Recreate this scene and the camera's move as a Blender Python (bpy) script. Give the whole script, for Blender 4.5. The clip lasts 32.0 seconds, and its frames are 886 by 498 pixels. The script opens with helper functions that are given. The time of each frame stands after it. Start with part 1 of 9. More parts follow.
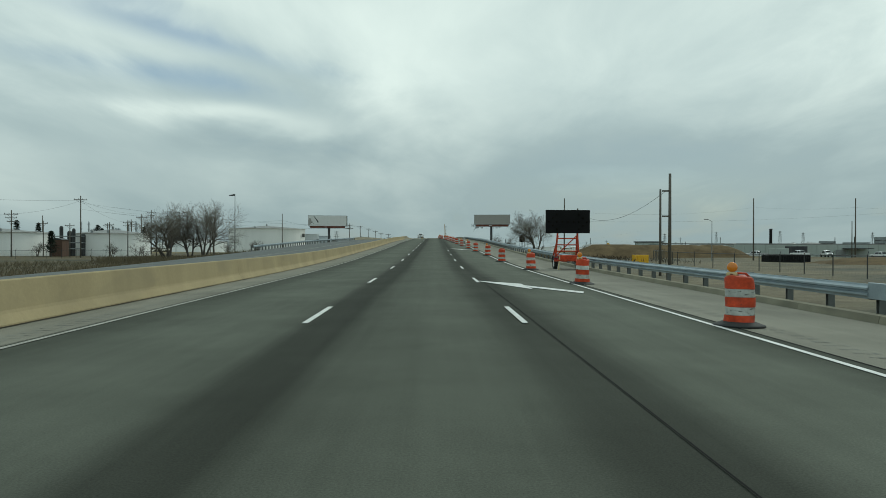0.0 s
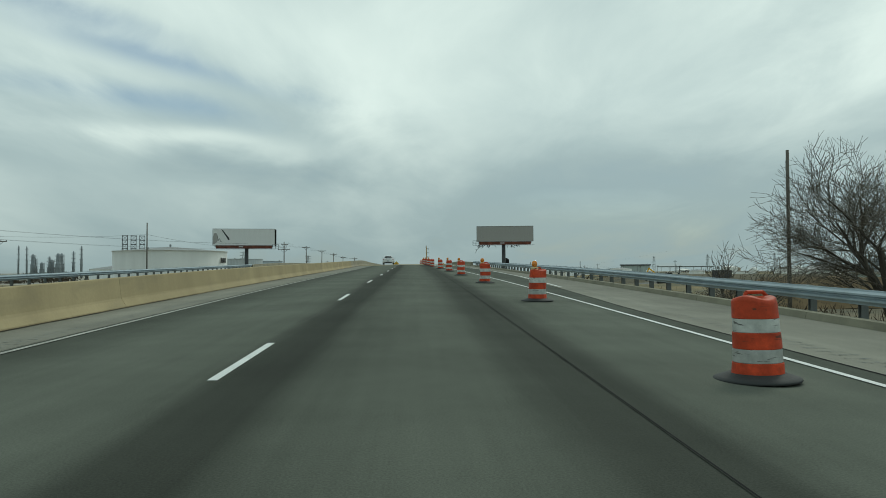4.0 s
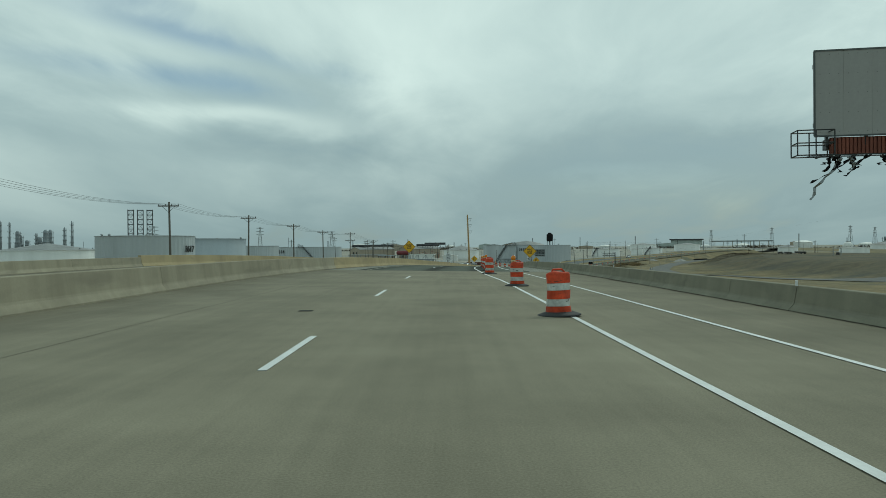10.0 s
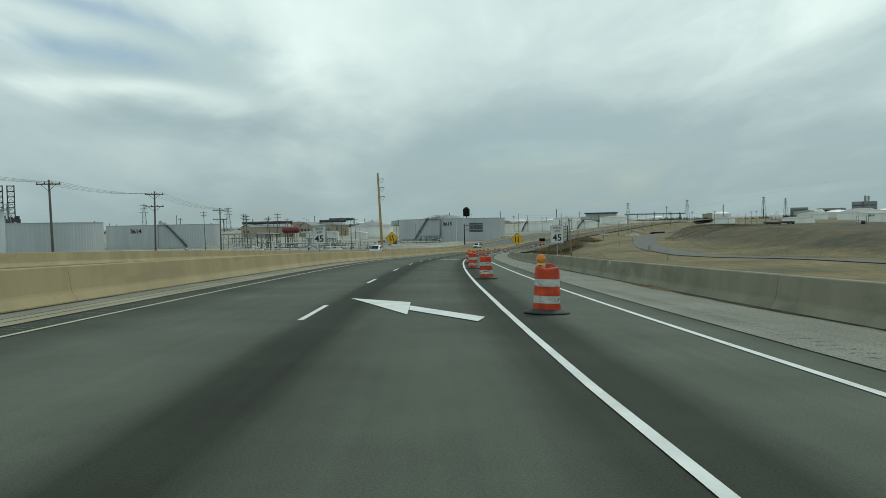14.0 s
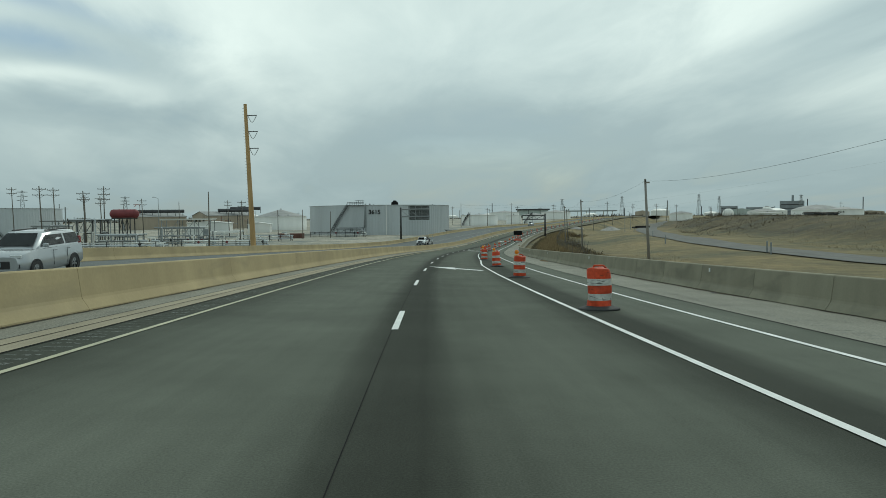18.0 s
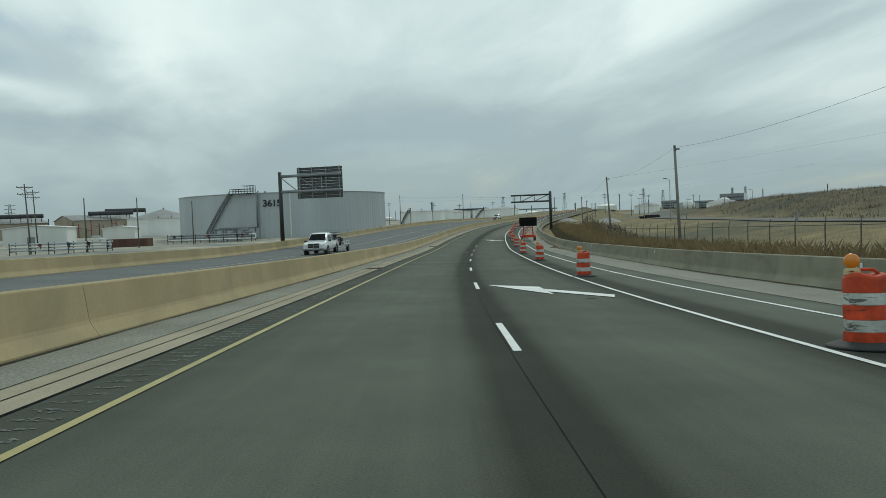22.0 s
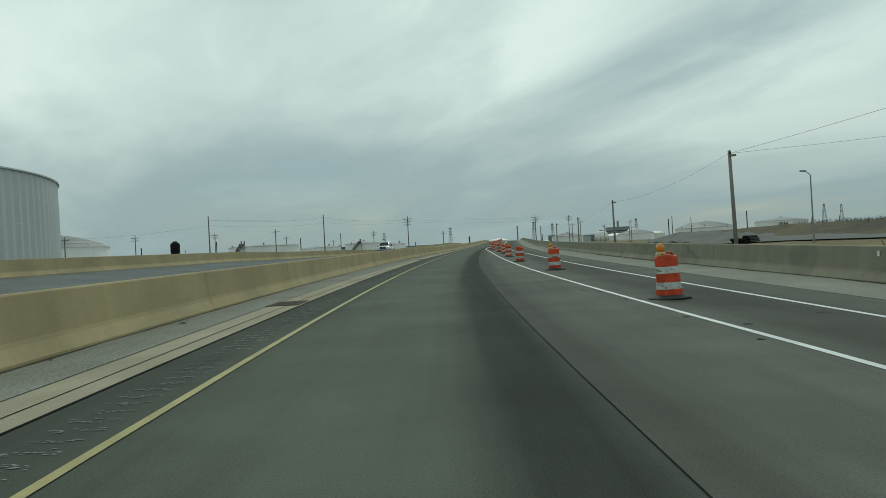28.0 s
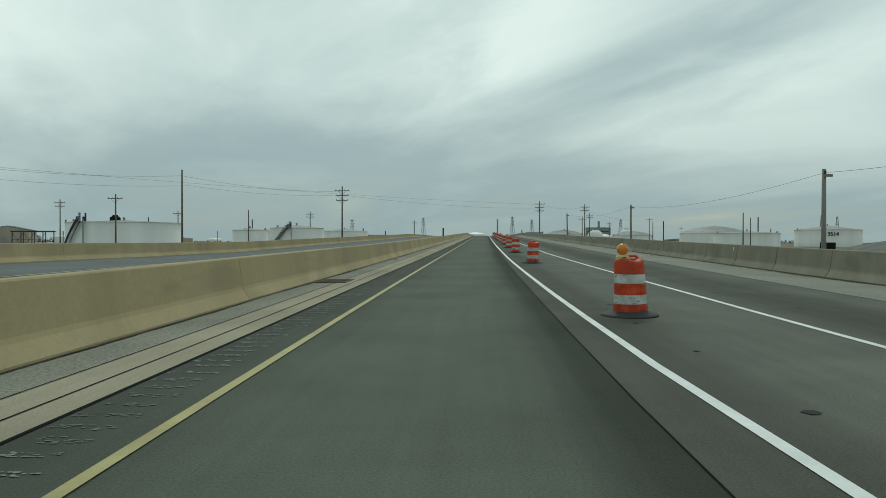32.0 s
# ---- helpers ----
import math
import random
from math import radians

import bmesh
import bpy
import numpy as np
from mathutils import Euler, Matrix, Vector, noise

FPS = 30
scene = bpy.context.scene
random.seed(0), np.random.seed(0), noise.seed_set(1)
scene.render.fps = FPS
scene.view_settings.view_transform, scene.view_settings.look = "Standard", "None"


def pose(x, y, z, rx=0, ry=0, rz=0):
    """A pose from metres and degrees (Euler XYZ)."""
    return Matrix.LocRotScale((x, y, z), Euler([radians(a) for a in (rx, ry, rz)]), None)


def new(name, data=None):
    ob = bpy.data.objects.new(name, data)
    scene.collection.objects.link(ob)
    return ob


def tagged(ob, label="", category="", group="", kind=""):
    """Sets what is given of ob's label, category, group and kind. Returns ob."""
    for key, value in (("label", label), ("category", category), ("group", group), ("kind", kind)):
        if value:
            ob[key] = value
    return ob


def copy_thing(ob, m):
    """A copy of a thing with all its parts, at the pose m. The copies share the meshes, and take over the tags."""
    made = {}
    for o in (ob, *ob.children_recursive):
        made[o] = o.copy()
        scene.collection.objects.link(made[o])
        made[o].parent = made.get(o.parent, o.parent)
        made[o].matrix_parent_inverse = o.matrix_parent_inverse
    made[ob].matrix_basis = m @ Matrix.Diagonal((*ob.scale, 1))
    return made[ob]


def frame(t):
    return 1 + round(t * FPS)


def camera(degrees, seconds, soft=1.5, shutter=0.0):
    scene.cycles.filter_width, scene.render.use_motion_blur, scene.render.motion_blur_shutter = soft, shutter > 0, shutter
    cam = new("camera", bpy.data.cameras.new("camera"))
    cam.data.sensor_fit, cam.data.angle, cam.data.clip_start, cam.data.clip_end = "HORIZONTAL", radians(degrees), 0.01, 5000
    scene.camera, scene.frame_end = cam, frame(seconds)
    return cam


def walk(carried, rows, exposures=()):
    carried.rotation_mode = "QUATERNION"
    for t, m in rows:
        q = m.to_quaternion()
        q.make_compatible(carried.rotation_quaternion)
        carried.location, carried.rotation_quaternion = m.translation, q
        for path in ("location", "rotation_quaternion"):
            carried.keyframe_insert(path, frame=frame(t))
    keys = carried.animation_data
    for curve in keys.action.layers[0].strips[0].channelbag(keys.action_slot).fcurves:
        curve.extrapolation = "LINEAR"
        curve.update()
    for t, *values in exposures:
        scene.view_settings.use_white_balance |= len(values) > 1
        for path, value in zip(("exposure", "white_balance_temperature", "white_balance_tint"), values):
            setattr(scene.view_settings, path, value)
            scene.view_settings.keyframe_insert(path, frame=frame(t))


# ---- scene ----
# ---- camera: seconds, eye (m), yaw, pitch, roll (degrees) ----
cam = camera(62.6, 32.0, soft=0.75)
ROWS = [
    (0, 0.00, 0.00, 1.29, -0.03, -0.19, 0.16),
    (0.5, -0.18, 13.29, 1.30, 0.88, 0.01, 0.13),
    (1, -0.32, 26.58, 1.36, 1.07, 0.49, -0.28),
    (1.5, -0.49, 39.71, 1.46, 1.57, 0.88, -0.38),
    (2, -0.62, 52.86, 1.70, 1.12, 0.73, 0.01),
    (2.5, -0.73, 65.87, 1.96, 0.30, 1.52, 0.24),
    (3, -1.00, 78.85, 2.21, -2.37, 1.33, 0.59),
    (3.5, -1.22, 91.77, 2.48, -1.83, 1.87, 0.27),
    (4, -1.30, 104.75, 2.81, -1.68, 1.70, -0.21),
    (4.5, -1.34, 117.75, 3.14, -1.53, 1.52, -0.30),
    (5, -1.38, 130.70, 3.46, -1.38, 1.34, -0.08),
    (5.5, -1.48, 143.54, 3.75, -1.23, 1.17, 0.65),
    (6, -1.70, 156.19, 4.01, -0.59, 0.68, 0.76),
    (6.5, -1.96, 168.68, 4.22, 0.13, 0.27, 0.40),
    (7, -2.19, 181.06, 4.42, 0.69, 0.84, 0.02),
    (7.5, -2.46, 193.30, 4.63, 0.61, 1.00, 0.27),
    (8, -2.71, 205.46, 4.86, 0.62, 0.65, 0.18),
    (8.5, -2.91, 217.58, 5.08, 1.92, -1.13, 0.06),
    (9, -3.19, 229.30, 5.20, 1.48, 0.28, -0.16),
    (9.5, -3.38, 240.95, 5.24, 0.11, -0.62, 0.07),
    (10, -3.51, 252.62, 5.26, 1.01, -0.24, -0.44),
    (10.5, -3.51, 264.54, 5.24, 0.58, -0.52, -1.07),
    (11, -3.50, 276.58, 5.19, 0.10, -1.07, -0.92),
    (11.5, -3.45, 288.78, 5.07, -0.62, -1.51, -1.23),
    (12, -3.53, 301.16, 4.89, -0.81, -1.88, -1.33),
    (12.5, -3.35, 313.35, 4.64, -2.60, -3.73, -0.49),
    (13, -2.82, 325.31, 4.44, -3.33, -2.75, -0.52),
    (13.5, -2.32, 337.32, 4.17, -4.75, -2.25, -0.80),
    (14, -1.70, 349.36, 3.84, -5.84, -2.16, -1.22),
    (14.5, -0.80, 361.51, 3.49, -6.41, -2.37, -1.55),
    (15, 0.22, 373.82, 3.08, -7.27, -2.45, -0.97),
    (15.5, 1.34, 386.19, 2.64, -8.14, -2.53, -0.76),
    (16, 2.58, 398.55, 2.18, -9.00, -2.62, -0.72),
    (16.5, 3.95, 410.81, 1.71, -9.87, -2.70, -0.79),
    (17, 5.45, 422.89, 1.27, -10.38, -2.56, -0.59),
    (17.5, 7.12, 434.95, 0.83, -10.74, -2.66, -0.56),
    (18, 8.85, 446.99, 0.33, -11.59, -2.54, -0.57),
    (18.5, 10.72, 459.00, -0.15, -8.36, -2.59, -2.72),
    (19, 12.71, 470.85, -0.60, -11.06, -1.17, -0.49),
    (19.5, 14.98, 482.51, -1.01, -11.47, -1.96, -0.81),
    (20, 17.25, 494.39, -1.41, -15.01, -2.80, 1.29),
    (20.5, 19.86, 506.24, -1.82, -14.67, -3.71, -0.60),
    (21, 22.63, 517.99, -2.25, -15.23, -3.26, -2.79),
    (21.5, 25.59, 529.72, -2.70, -15.45, -3.86, -2.44),
    (22, 28.77, 541.51, -3.15, -16.58, -2.44, -2.11),
    (22.5, 32.16, 553.32, -3.56, -17.61, -1.64, -1.98),
    (23, 35.68, 565.18, -3.97, -19.14, -1.74, -2.42),
    (23.5, 39.43, 576.96, -4.32, -19.39, -1.53, -2.02),
    (24, 43.38, 588.62, -4.61, -20.35, -0.59, -1.90),
    (24.5, 47.37, 600.15, -4.86, -21.27, -0.27, -2.16),
    (25, 51.56, 611.65, -5.00, -21.62, -0.17, -2.19),
    (25.5, 55.88, 623.15, -5.02, -22.39, -0.17, -2.07),
    (26, 60.36, 634.64, -4.99, -23.25, -0.19, -1.24),
    (26.5, 65.01, 646.09, -4.92, -24.11, -0.20, -1.06),
    (27, 69.87, 657.45, -4.81, -24.98, -0.22, -1.34),
    (27.5, 74.93, 668.68, -4.66, -25.84, -0.23, -2.35),
    (28, 80.20, 679.76, -4.51, -26.07, 0.17, -3.17),
    (28.5, 85.81, 690.67, -4.38, -26.50, -0.34, -3.38),
    (29, 91.30, 701.65, -4.26, -25.42, 0.62, -2.68),
    (29.5, 97.04, 712.52, -4.10, -23.96, 0.14, -2.70),
    (30, 103.00, 723.28, -3.92, -24.74, -0.63, -2.23),
    (30.5, 108.98, 733.85, -3.77, -25.34, -0.55, -1.70),
    (31, 114.59, 744.44, -3.64, -25.81, -0.96, -1.08),
    (31.5, 120.40, 754.87, -3.55, -26.63, -1.06, -0.36),
    (32, 126.26, 765.22, -3.46, -28.16, -0.55, 0.10),
]


def aim(x, y, z, yaw, pitch, roll):
    return pose(x, y, z, 0, 0, yaw) @ pose(0, 0, 0, 90 + pitch) @ pose(0, 0, 0, 0, 0, roll)


walk(cam, [(r[0], aim(*r[1:])) for r in ROWS], exposures=[(0, 0.0, 6320, -3), (6, -0.05, 6300, -5), (8, -0.10, 6260, -7), (9, -0.16, 6150, -9), (10.5, -0.12, 6060, -9), (12, 0.0, 6150, -6), (14, 0.08, 6250, -3), (20, 0.08, 6300, -2), (22, 0.06, 6230, 0), (24, 0.04, 6250, -2), (28, -0.08, 6300, -5), (32, -0.03, 6320, -4)])

# ---- sky and sun ----
SUN_EL, SUN_AZ = 48, 35
world = bpy.data.worlds.new("overcast_sky")
scene.world = world
world.use_nodes = True
wt = world.node_tree
wt.nodes.clear()


def wn(kind, **values):
    n = wt.nodes.new(kind)
    for k, v in values.items():
        n.inputs[k].default_value = v
    return n


def link(tree, a, b):
    tree.links.new(a, b)


w_out = wn("ShaderNodeOutputWorld")
sky = wn("ShaderNodeTexSky")
sky.sky_type = "NISHITA"
sky.sun_disc = False
sky.sun_elevation, sky.sun_rotation = radians(SUN_EL), radians(SUN_AZ)
bg_sky = wn("ShaderNodeBackground", Strength=0.085)
link(wt, sky.outputs[0], bg_sky.inputs[0])
w_co = wn("ShaderNodeTexCoord")
w_sep = wn("ShaderNodeSeparateXYZ")
link(wt, w_co.outputs["Generated"], w_sep.inputs[0])


def wmath(op, a, b=None):
    n = wt.nodes.new("ShaderNodeMath")
    n.operation = op
    for i, v in enumerate((a, b)):
        if v is None:
            continue
        if isinstance(v, (int, float)):
            n.inputs[i].default_value = v
        else:
            link(wt, v, n.inputs[i])
    return n.outputs[0]


lift = wmath("MAXIMUM", w_sep.outputs[2], 0.0)
den = wmath("ADD", lift, 0.16)
px = wmath("DIVIDE", w_sep.outputs[0], den)
py = wmath("DIVIDE", w_sep.outputs[1], den)
w_plane = wn("ShaderNodeCombineXYZ")
link(wt, px, w_plane.inputs[0])
link(wt, py, w_plane.inputs[1])
w_turn = wn("ShaderNodeMapping")
w_turn.inputs["Rotation"].default_value = (0, 0, radians(-28))
w_turn.inputs["Scale"].default_value = (0.62, 0.30, 1)
w_turn.inputs["Location"].default_value = (0.9, 2.35, 0)
link(wt, w_plane.outputs[0], w_turn.inputs[0])
n_big = wn("ShaderNodeTexNoise", Scale=1.15, Detail=5.0, Roughness=0.48, Distortion=0.55)
link(wt, w_turn.outputs[0], n_big.inputs["Vector"])
n_small = wn("ShaderNodeTexNoise", Scale=3.4, Detail=8.0, Roughness=0.6, Distortion=0.45)
link(wt, w_turn.outputs[0], n_small.inputs["Vector"])
cover = wmath("ADD", wmath("MULTIPLY", n_big.outputs["Fac"], 0.74), wmath("MULTIPLY", n_small.outputs["Fac"], 0.26))


def atop(op, a, b=None):
    return wmath(op, a, b)


# soft cloud forms that the noise breaks up: azimuth, its width, elevation, its height (degrees), slant, weight
azim = atop("MULTIPLY", atop("ARCTAN2", w_sep.outputs[0], w_sep.outputs[1]), 57.2958)
elev = atop("MULTIPLY", atop("ARCSINE", w_sep.outputs[2]), 57.2958)
azim = atop("ADD", azim, atop("MULTIPLY", atop("SUBTRACT", n_small.outputs["Fac"], 0.5), 13.0))
elev = atop("ADD", elev, atop("MULTIPLY", atop("SUBTRACT", n_big.outputs["Fac"], 0.5), 5.0))


def cloud_form(az, aw, el, eh, slant):
    ea = atop("SUBTRACT", elev, float(el))
    aa = atop("SUBTRACT", atop("SUBTRACT", azim, float(az)), atop("MULTIPLY", ea, float(slant)))
    aa = atop("DIVIDE", aa, float(aw))
    ea = atop("DIVIDE", ea, float(eh))
    return atop("EXPONENT", atop("MULTIPLY", atop("ADD", atop("MULTIPLY", aa, aa), atop("MULTIPLY", ea, ea)), -1.0))


for az, aw, el, eh, slant, weight in ((35, 8, 15, 9, 0.8, 0.14), (57, 9, 15, 9, 0.8, 0.13), (-17, 7, 9.4, 0.75, -3.0, 0.26), (-24, 16, 18, 7.0, -0.6, 0.16), (51, 10, 8.0, 1.3, -0.8, 0.13), (-4, 5, 15, 4.5, -1.2, 0.05), (-11, 4, 13.0, 4.0, -1.6, -0.07), (-14, 15, 7.3, 1.0, 0.3, -0.07), (12, 14, 13, 5, 0.0, 0.03), (3, 12, 8, 4, 0.0, 0.07), (-33, 12, 5, 5, 0.0, 0.15), (20, 16, 5.0, 2.2, 0.0, -0.04)):
    cover = atop("ADD", cover, atop("MULTIPLY", cloud_form(az, aw, el, eh, slant), float(weight)))
holes = None
for az, aw, el, eh, slant, weight in ((-19.5, 4.5, 15.0, 1.8, -4.5, 1.0), (-16.5, 4.5, 11.4, 1.2, -2.0, 0.9), (-25.5, 6.0, 12.4, 1.0, -3.0, 0.8), (-28, 5, 18, 1.4, -4.0, 0.8)):
    form = atop("MULTIPLY", cloud_form(az, aw, el, eh, slant), float(weight))
    holes = form if holes is None else atop("ADD", holes, form)
# thin cloud still veils the holes
holes = atop("MULTIPLY", holes, atop("SUBTRACT", 1.75, atop("MULTIPLY", n_small.outputs["Fac"], 2.2)))
veil = wn("ShaderNodeMapRange")
link(wt, holes, veil.inputs[0])
for i, v in enumerate((0.05, 0.75, 0.0, 0.62)):
    veil.inputs[1 + i].default_value = v
ramp = wt.nodes.new("ShaderNodeValToRGB")
ramp.color_ramp.elements[0].position, ramp.color_ramp.elements[0].color = 0.36, (0.34, 0.41, 0.45, 1)
ramp.color_ramp.elements[1].position, ramp.color_ramp.elements[1].color = 0.71, (0.81, 0.865, 0.85, 1)
mid = ramp.color_ramp.elements.new(0.50)
mid.color = (0.50, 0.575, 0.60, 1)
link(wt, cover, ramp.inputs[0])
# the cloud base thickens and greys towards the horizon
low = wn("ShaderNodeMapRange")
link(wt, lift, low.inputs[0])
low.inputs[1].default_value, low.inputs[2].default_value = 0.0, 0.22
low.inputs[3].default_value, low.inputs[4].default_value = 0.78, 0.0
grey = wt.nodes.new("ShaderNodeMixRGB")
grey.inputs[2].default_value = (0.29, 0.35, 0.37, 1)
link(wt, low.outputs[0], grey.inputs[0])
link(wt, ramp.outputs[0], grey.inputs[1])
bg_cloud = wn("ShaderNodeBackground", Strength=1.0)
link(wt, grey.outputs[0], bg_cloud.inputs[0])
gap = wn("ShaderNodeMapRange")
link(wt, cover, gap.inputs[0])
gap.inputs[1].default_value, gap.inputs[2].default_value = 0.30, 0.46
gap.inputs[3].default_value, gap.inputs[4].default_value = 0.70, 1.0
w_mix = wn("ShaderNodeMixShader")
link(wt, atop("MULTIPLY", gap.outputs[0], atop("SUBTRACT", 1.0, veil.outputs[0])), w_mix.inputs[0])
link(wt, bg_sky.outputs[0], w_mix.inputs[1])
link(wt, bg_cloud.outputs[0], w_mix.inputs[2])
link(wt, w_mix.outputs[0], w_out.inputs[0])

sun_data = bpy.data.lights.new("sun", "SUN")
sun_data.energy, sun_data.angle, sun_data.color = 0.9, radians(14), (1, 0.95, 0.88)
sun = new("sun", sun_data)
sun.rotation_euler = (radians(90 - SUN_EL), 0, radians(180 - SUN_AZ))

# ---- alignment: headings (degrees clockwise from +y) and heights along the lane line ----
HEAD_S = [-60, 0, 90, 180, 250, 310, 380, 450, 515, 580, 650, 730, 820, 1500]
HEAD_V = [-0.91, -0.9, -0.51, -0.79, -1.22, 0.98, 6.15, 10.09, 13.63, 18.64, 21.91, 28.71, 31.46, 31.46]
ZED_S = [-60, 0, 45, 90, 135, 180, 228, 262, 296, 342, 400, 456, 513, 570, 616, 661, 707, 752, 820]
ZED_V = [-0.68, -0.03, 0.22, 1.18, 2.29, 3.11, 4.0, 3.94, 3.73, 2.84, 0.91, -1.34, -3.36, -5.42, -6.45, -6.25, -5.68, -5.18, -4.33]
BANK_S, BANK_V = [228, 320, 420, 520, 620, 720, 845], [0.0, 0.0223, 0.0266, 0.0191, 0.0213, 0.0044, -0.004]
FAR_S, FAR_V = [600, 625, 649, 662, 688, 722, 750, 770, 790, 801, 813, 830, 845, 900], [0.0, 0.17, 0.34, 0.46, 0.64, 0.78, 0.72, 0.48, 0.33, 0.25, 0.12, -0.1, -0.25, -0.25]
GS = np.arange(-60, 1501, 1.0)
GH = np.convolve(np.pad(np.interp(GS, HEAD_S, np.radians(HEAD_V)), 20, "edge"), np.ones(41) / 41, "valid")
_m = (GH[1:] + GH[:-1]) / 2
GX = np.r_[0, np.cumsum(np.sin(_m))]
GY = np.r_[0, np.cumsum(np.cos(_m))]
X0, Y0 = -2.098, -0.000
GX, GY = GX - GX[60] + X0, GY - GY[60] + Y0
_g = np.arange(-90, 1531, 1.0)
_z = np.where(_g <= 820, np.interp(_g, ZED_S, ZED_V), ZED_V[-1] + (_g - 820) * 0.016 - np.maximum(_g - 980, 0) * 0.014)
GZ = np.convolve(_z, np.ones(31) / 31, "same")[30:-30]


def road_z(s, u):
    a = u - 2.0
    return (np.interp(s, GS, GZ) - np.interp(s, [205, 308], [0.025, 0]) * np.maximum(np.abs(a) - 1.0, 0)
            - np.interp(s, BANK_S, BANK_V) * a + np.interp(s, FAR_S, FAR_V) * np.clip((-7.4 - u) / 12.8, 0, 1))


def at(s, u, z=0.0):
    """The point at station s, u metres right of the lane line, z above the road."""
    h = np.interp(s, GS, GH)
    return Vector((float(np.interp(s, GS, GX) + u * np.cos(h)), float(np.interp(s, GS, GY) - u * np.sin(h)), float(road_z(s, u) + z)))


def along(s, u, z=0.0, turn=0.0, level=False):
    """The pose of a thing at station s that faces along the road (y ahead), pitched with the grade."""
    a, b = at(s - 1, u), at(s + 1, u)
    h = float(np.interp(s, GS, GH))
    grade = 0.0 if level else math.degrees(math.atan2(b.z - a.z, 2.0))
    p = at(s, u, z)
    return pose(p.x, p.y, p.z, 0, 0, -math.degrees(h)) @ pose(0, 0, 0, grade, 0, turn)


def lane(points):
    ss, vv = zip(*points)
    return lambda s: float(np.interp(s, ss, vv))


u_left = lane([(0, -5.2), (205, -5.8), (240, -6.2), (262, -6.8), (285, -6.95), (302, -6.4), (322, -5.6), (510, -5.8), (560, -5.98), (620, -6.1), (640, -6.0), (665, -6.2), (700, -6.65), (746, -6.92), (760, -6.75), (773, -6.37), (797, -5.85), (1500, -5.75)])
u_right = lane([(-60, 10.4), (190, 10.5), (240, 9.7), (300, 9.5), (345, 9.05), (440, 9.05), (500, 8.75), (590, 8.75), (630, 8.25), (720, 8.1), (1500, 8.1)])
u_taper = lane([(-60, 7.0), (70, 6.95), (110, 6.8), (163, 6.17), (180, 5.7), (212, 5.05), (235, 4.62), (268, 4.42), (282, 4.27), (293, 3.8), (312, 3.48), (324, 3.5), (332, 3.68), (342, 3.74), (355, 3.6), (368, 3.66), (428, 3.64), (453, 3.59), (464, 3.5), (480, 3.27), (493, 3.16), (502, 3.45), (514, 3.53), (552, 3.5), (586, 3.58), (602, 3.56), (614, 3.42), (632, 3.38), (700, 2.73), (725, 2.05), (747, 1.59), (770, 1.08), (783, 0.62), (795, 0.06), (802, -0.06), (824, -0.25), (860, -0.4), (1500, -0.5)])
u_edge = lane([(132, 7.9), (150, 8.7), (168, 8.95), (238, 7.15), (275, 6.6), (314, 5.85), (356, 6.0), (432, 5.9), (485, 5.5), (555, 5.58), (620, 5.52), (705, 4.85), (755, 4.2), (798, 2.8), (806, 2.72), (832, 2.3), (1500, 2.1)])
u_pave_l = lane([(-60, -3.8), (210, -3.85), (302, -4.3), (345, -4.35), (560, -4.37), (625, -4.45), (750, -4.86), (760, -4.86), (775, -4.58), (797, -4.46), (1500, -4.46)])
u_pave_r = lane([(-60, 7.25), (122, 7.25), (158, 8.8), (210, 8.5), (302, 6.95), (342, 6.75), (420, 6.75), (570, 6.6), (730, 6.1), (820, 5.8), (1500, 5.8)])
BRIDGE = (210.8, 300.0)
FAR_END = 208.5

# ---- materials ----


def shader(name):
    m = bpy.data.materials.new(name)
    m.use_nodes = True
    return m, m.node_tree, m.node_tree.nodes["Principled BSDF"]


def node(t, kind, **values):
    n = t.nodes.new(kind)
    for k, v in values.items():
        n.inputs[k].default_value = v
    return n


def tinted(c, k):
    return tuple(min(1.0, v * k) for v in c[:3]) + (1,)


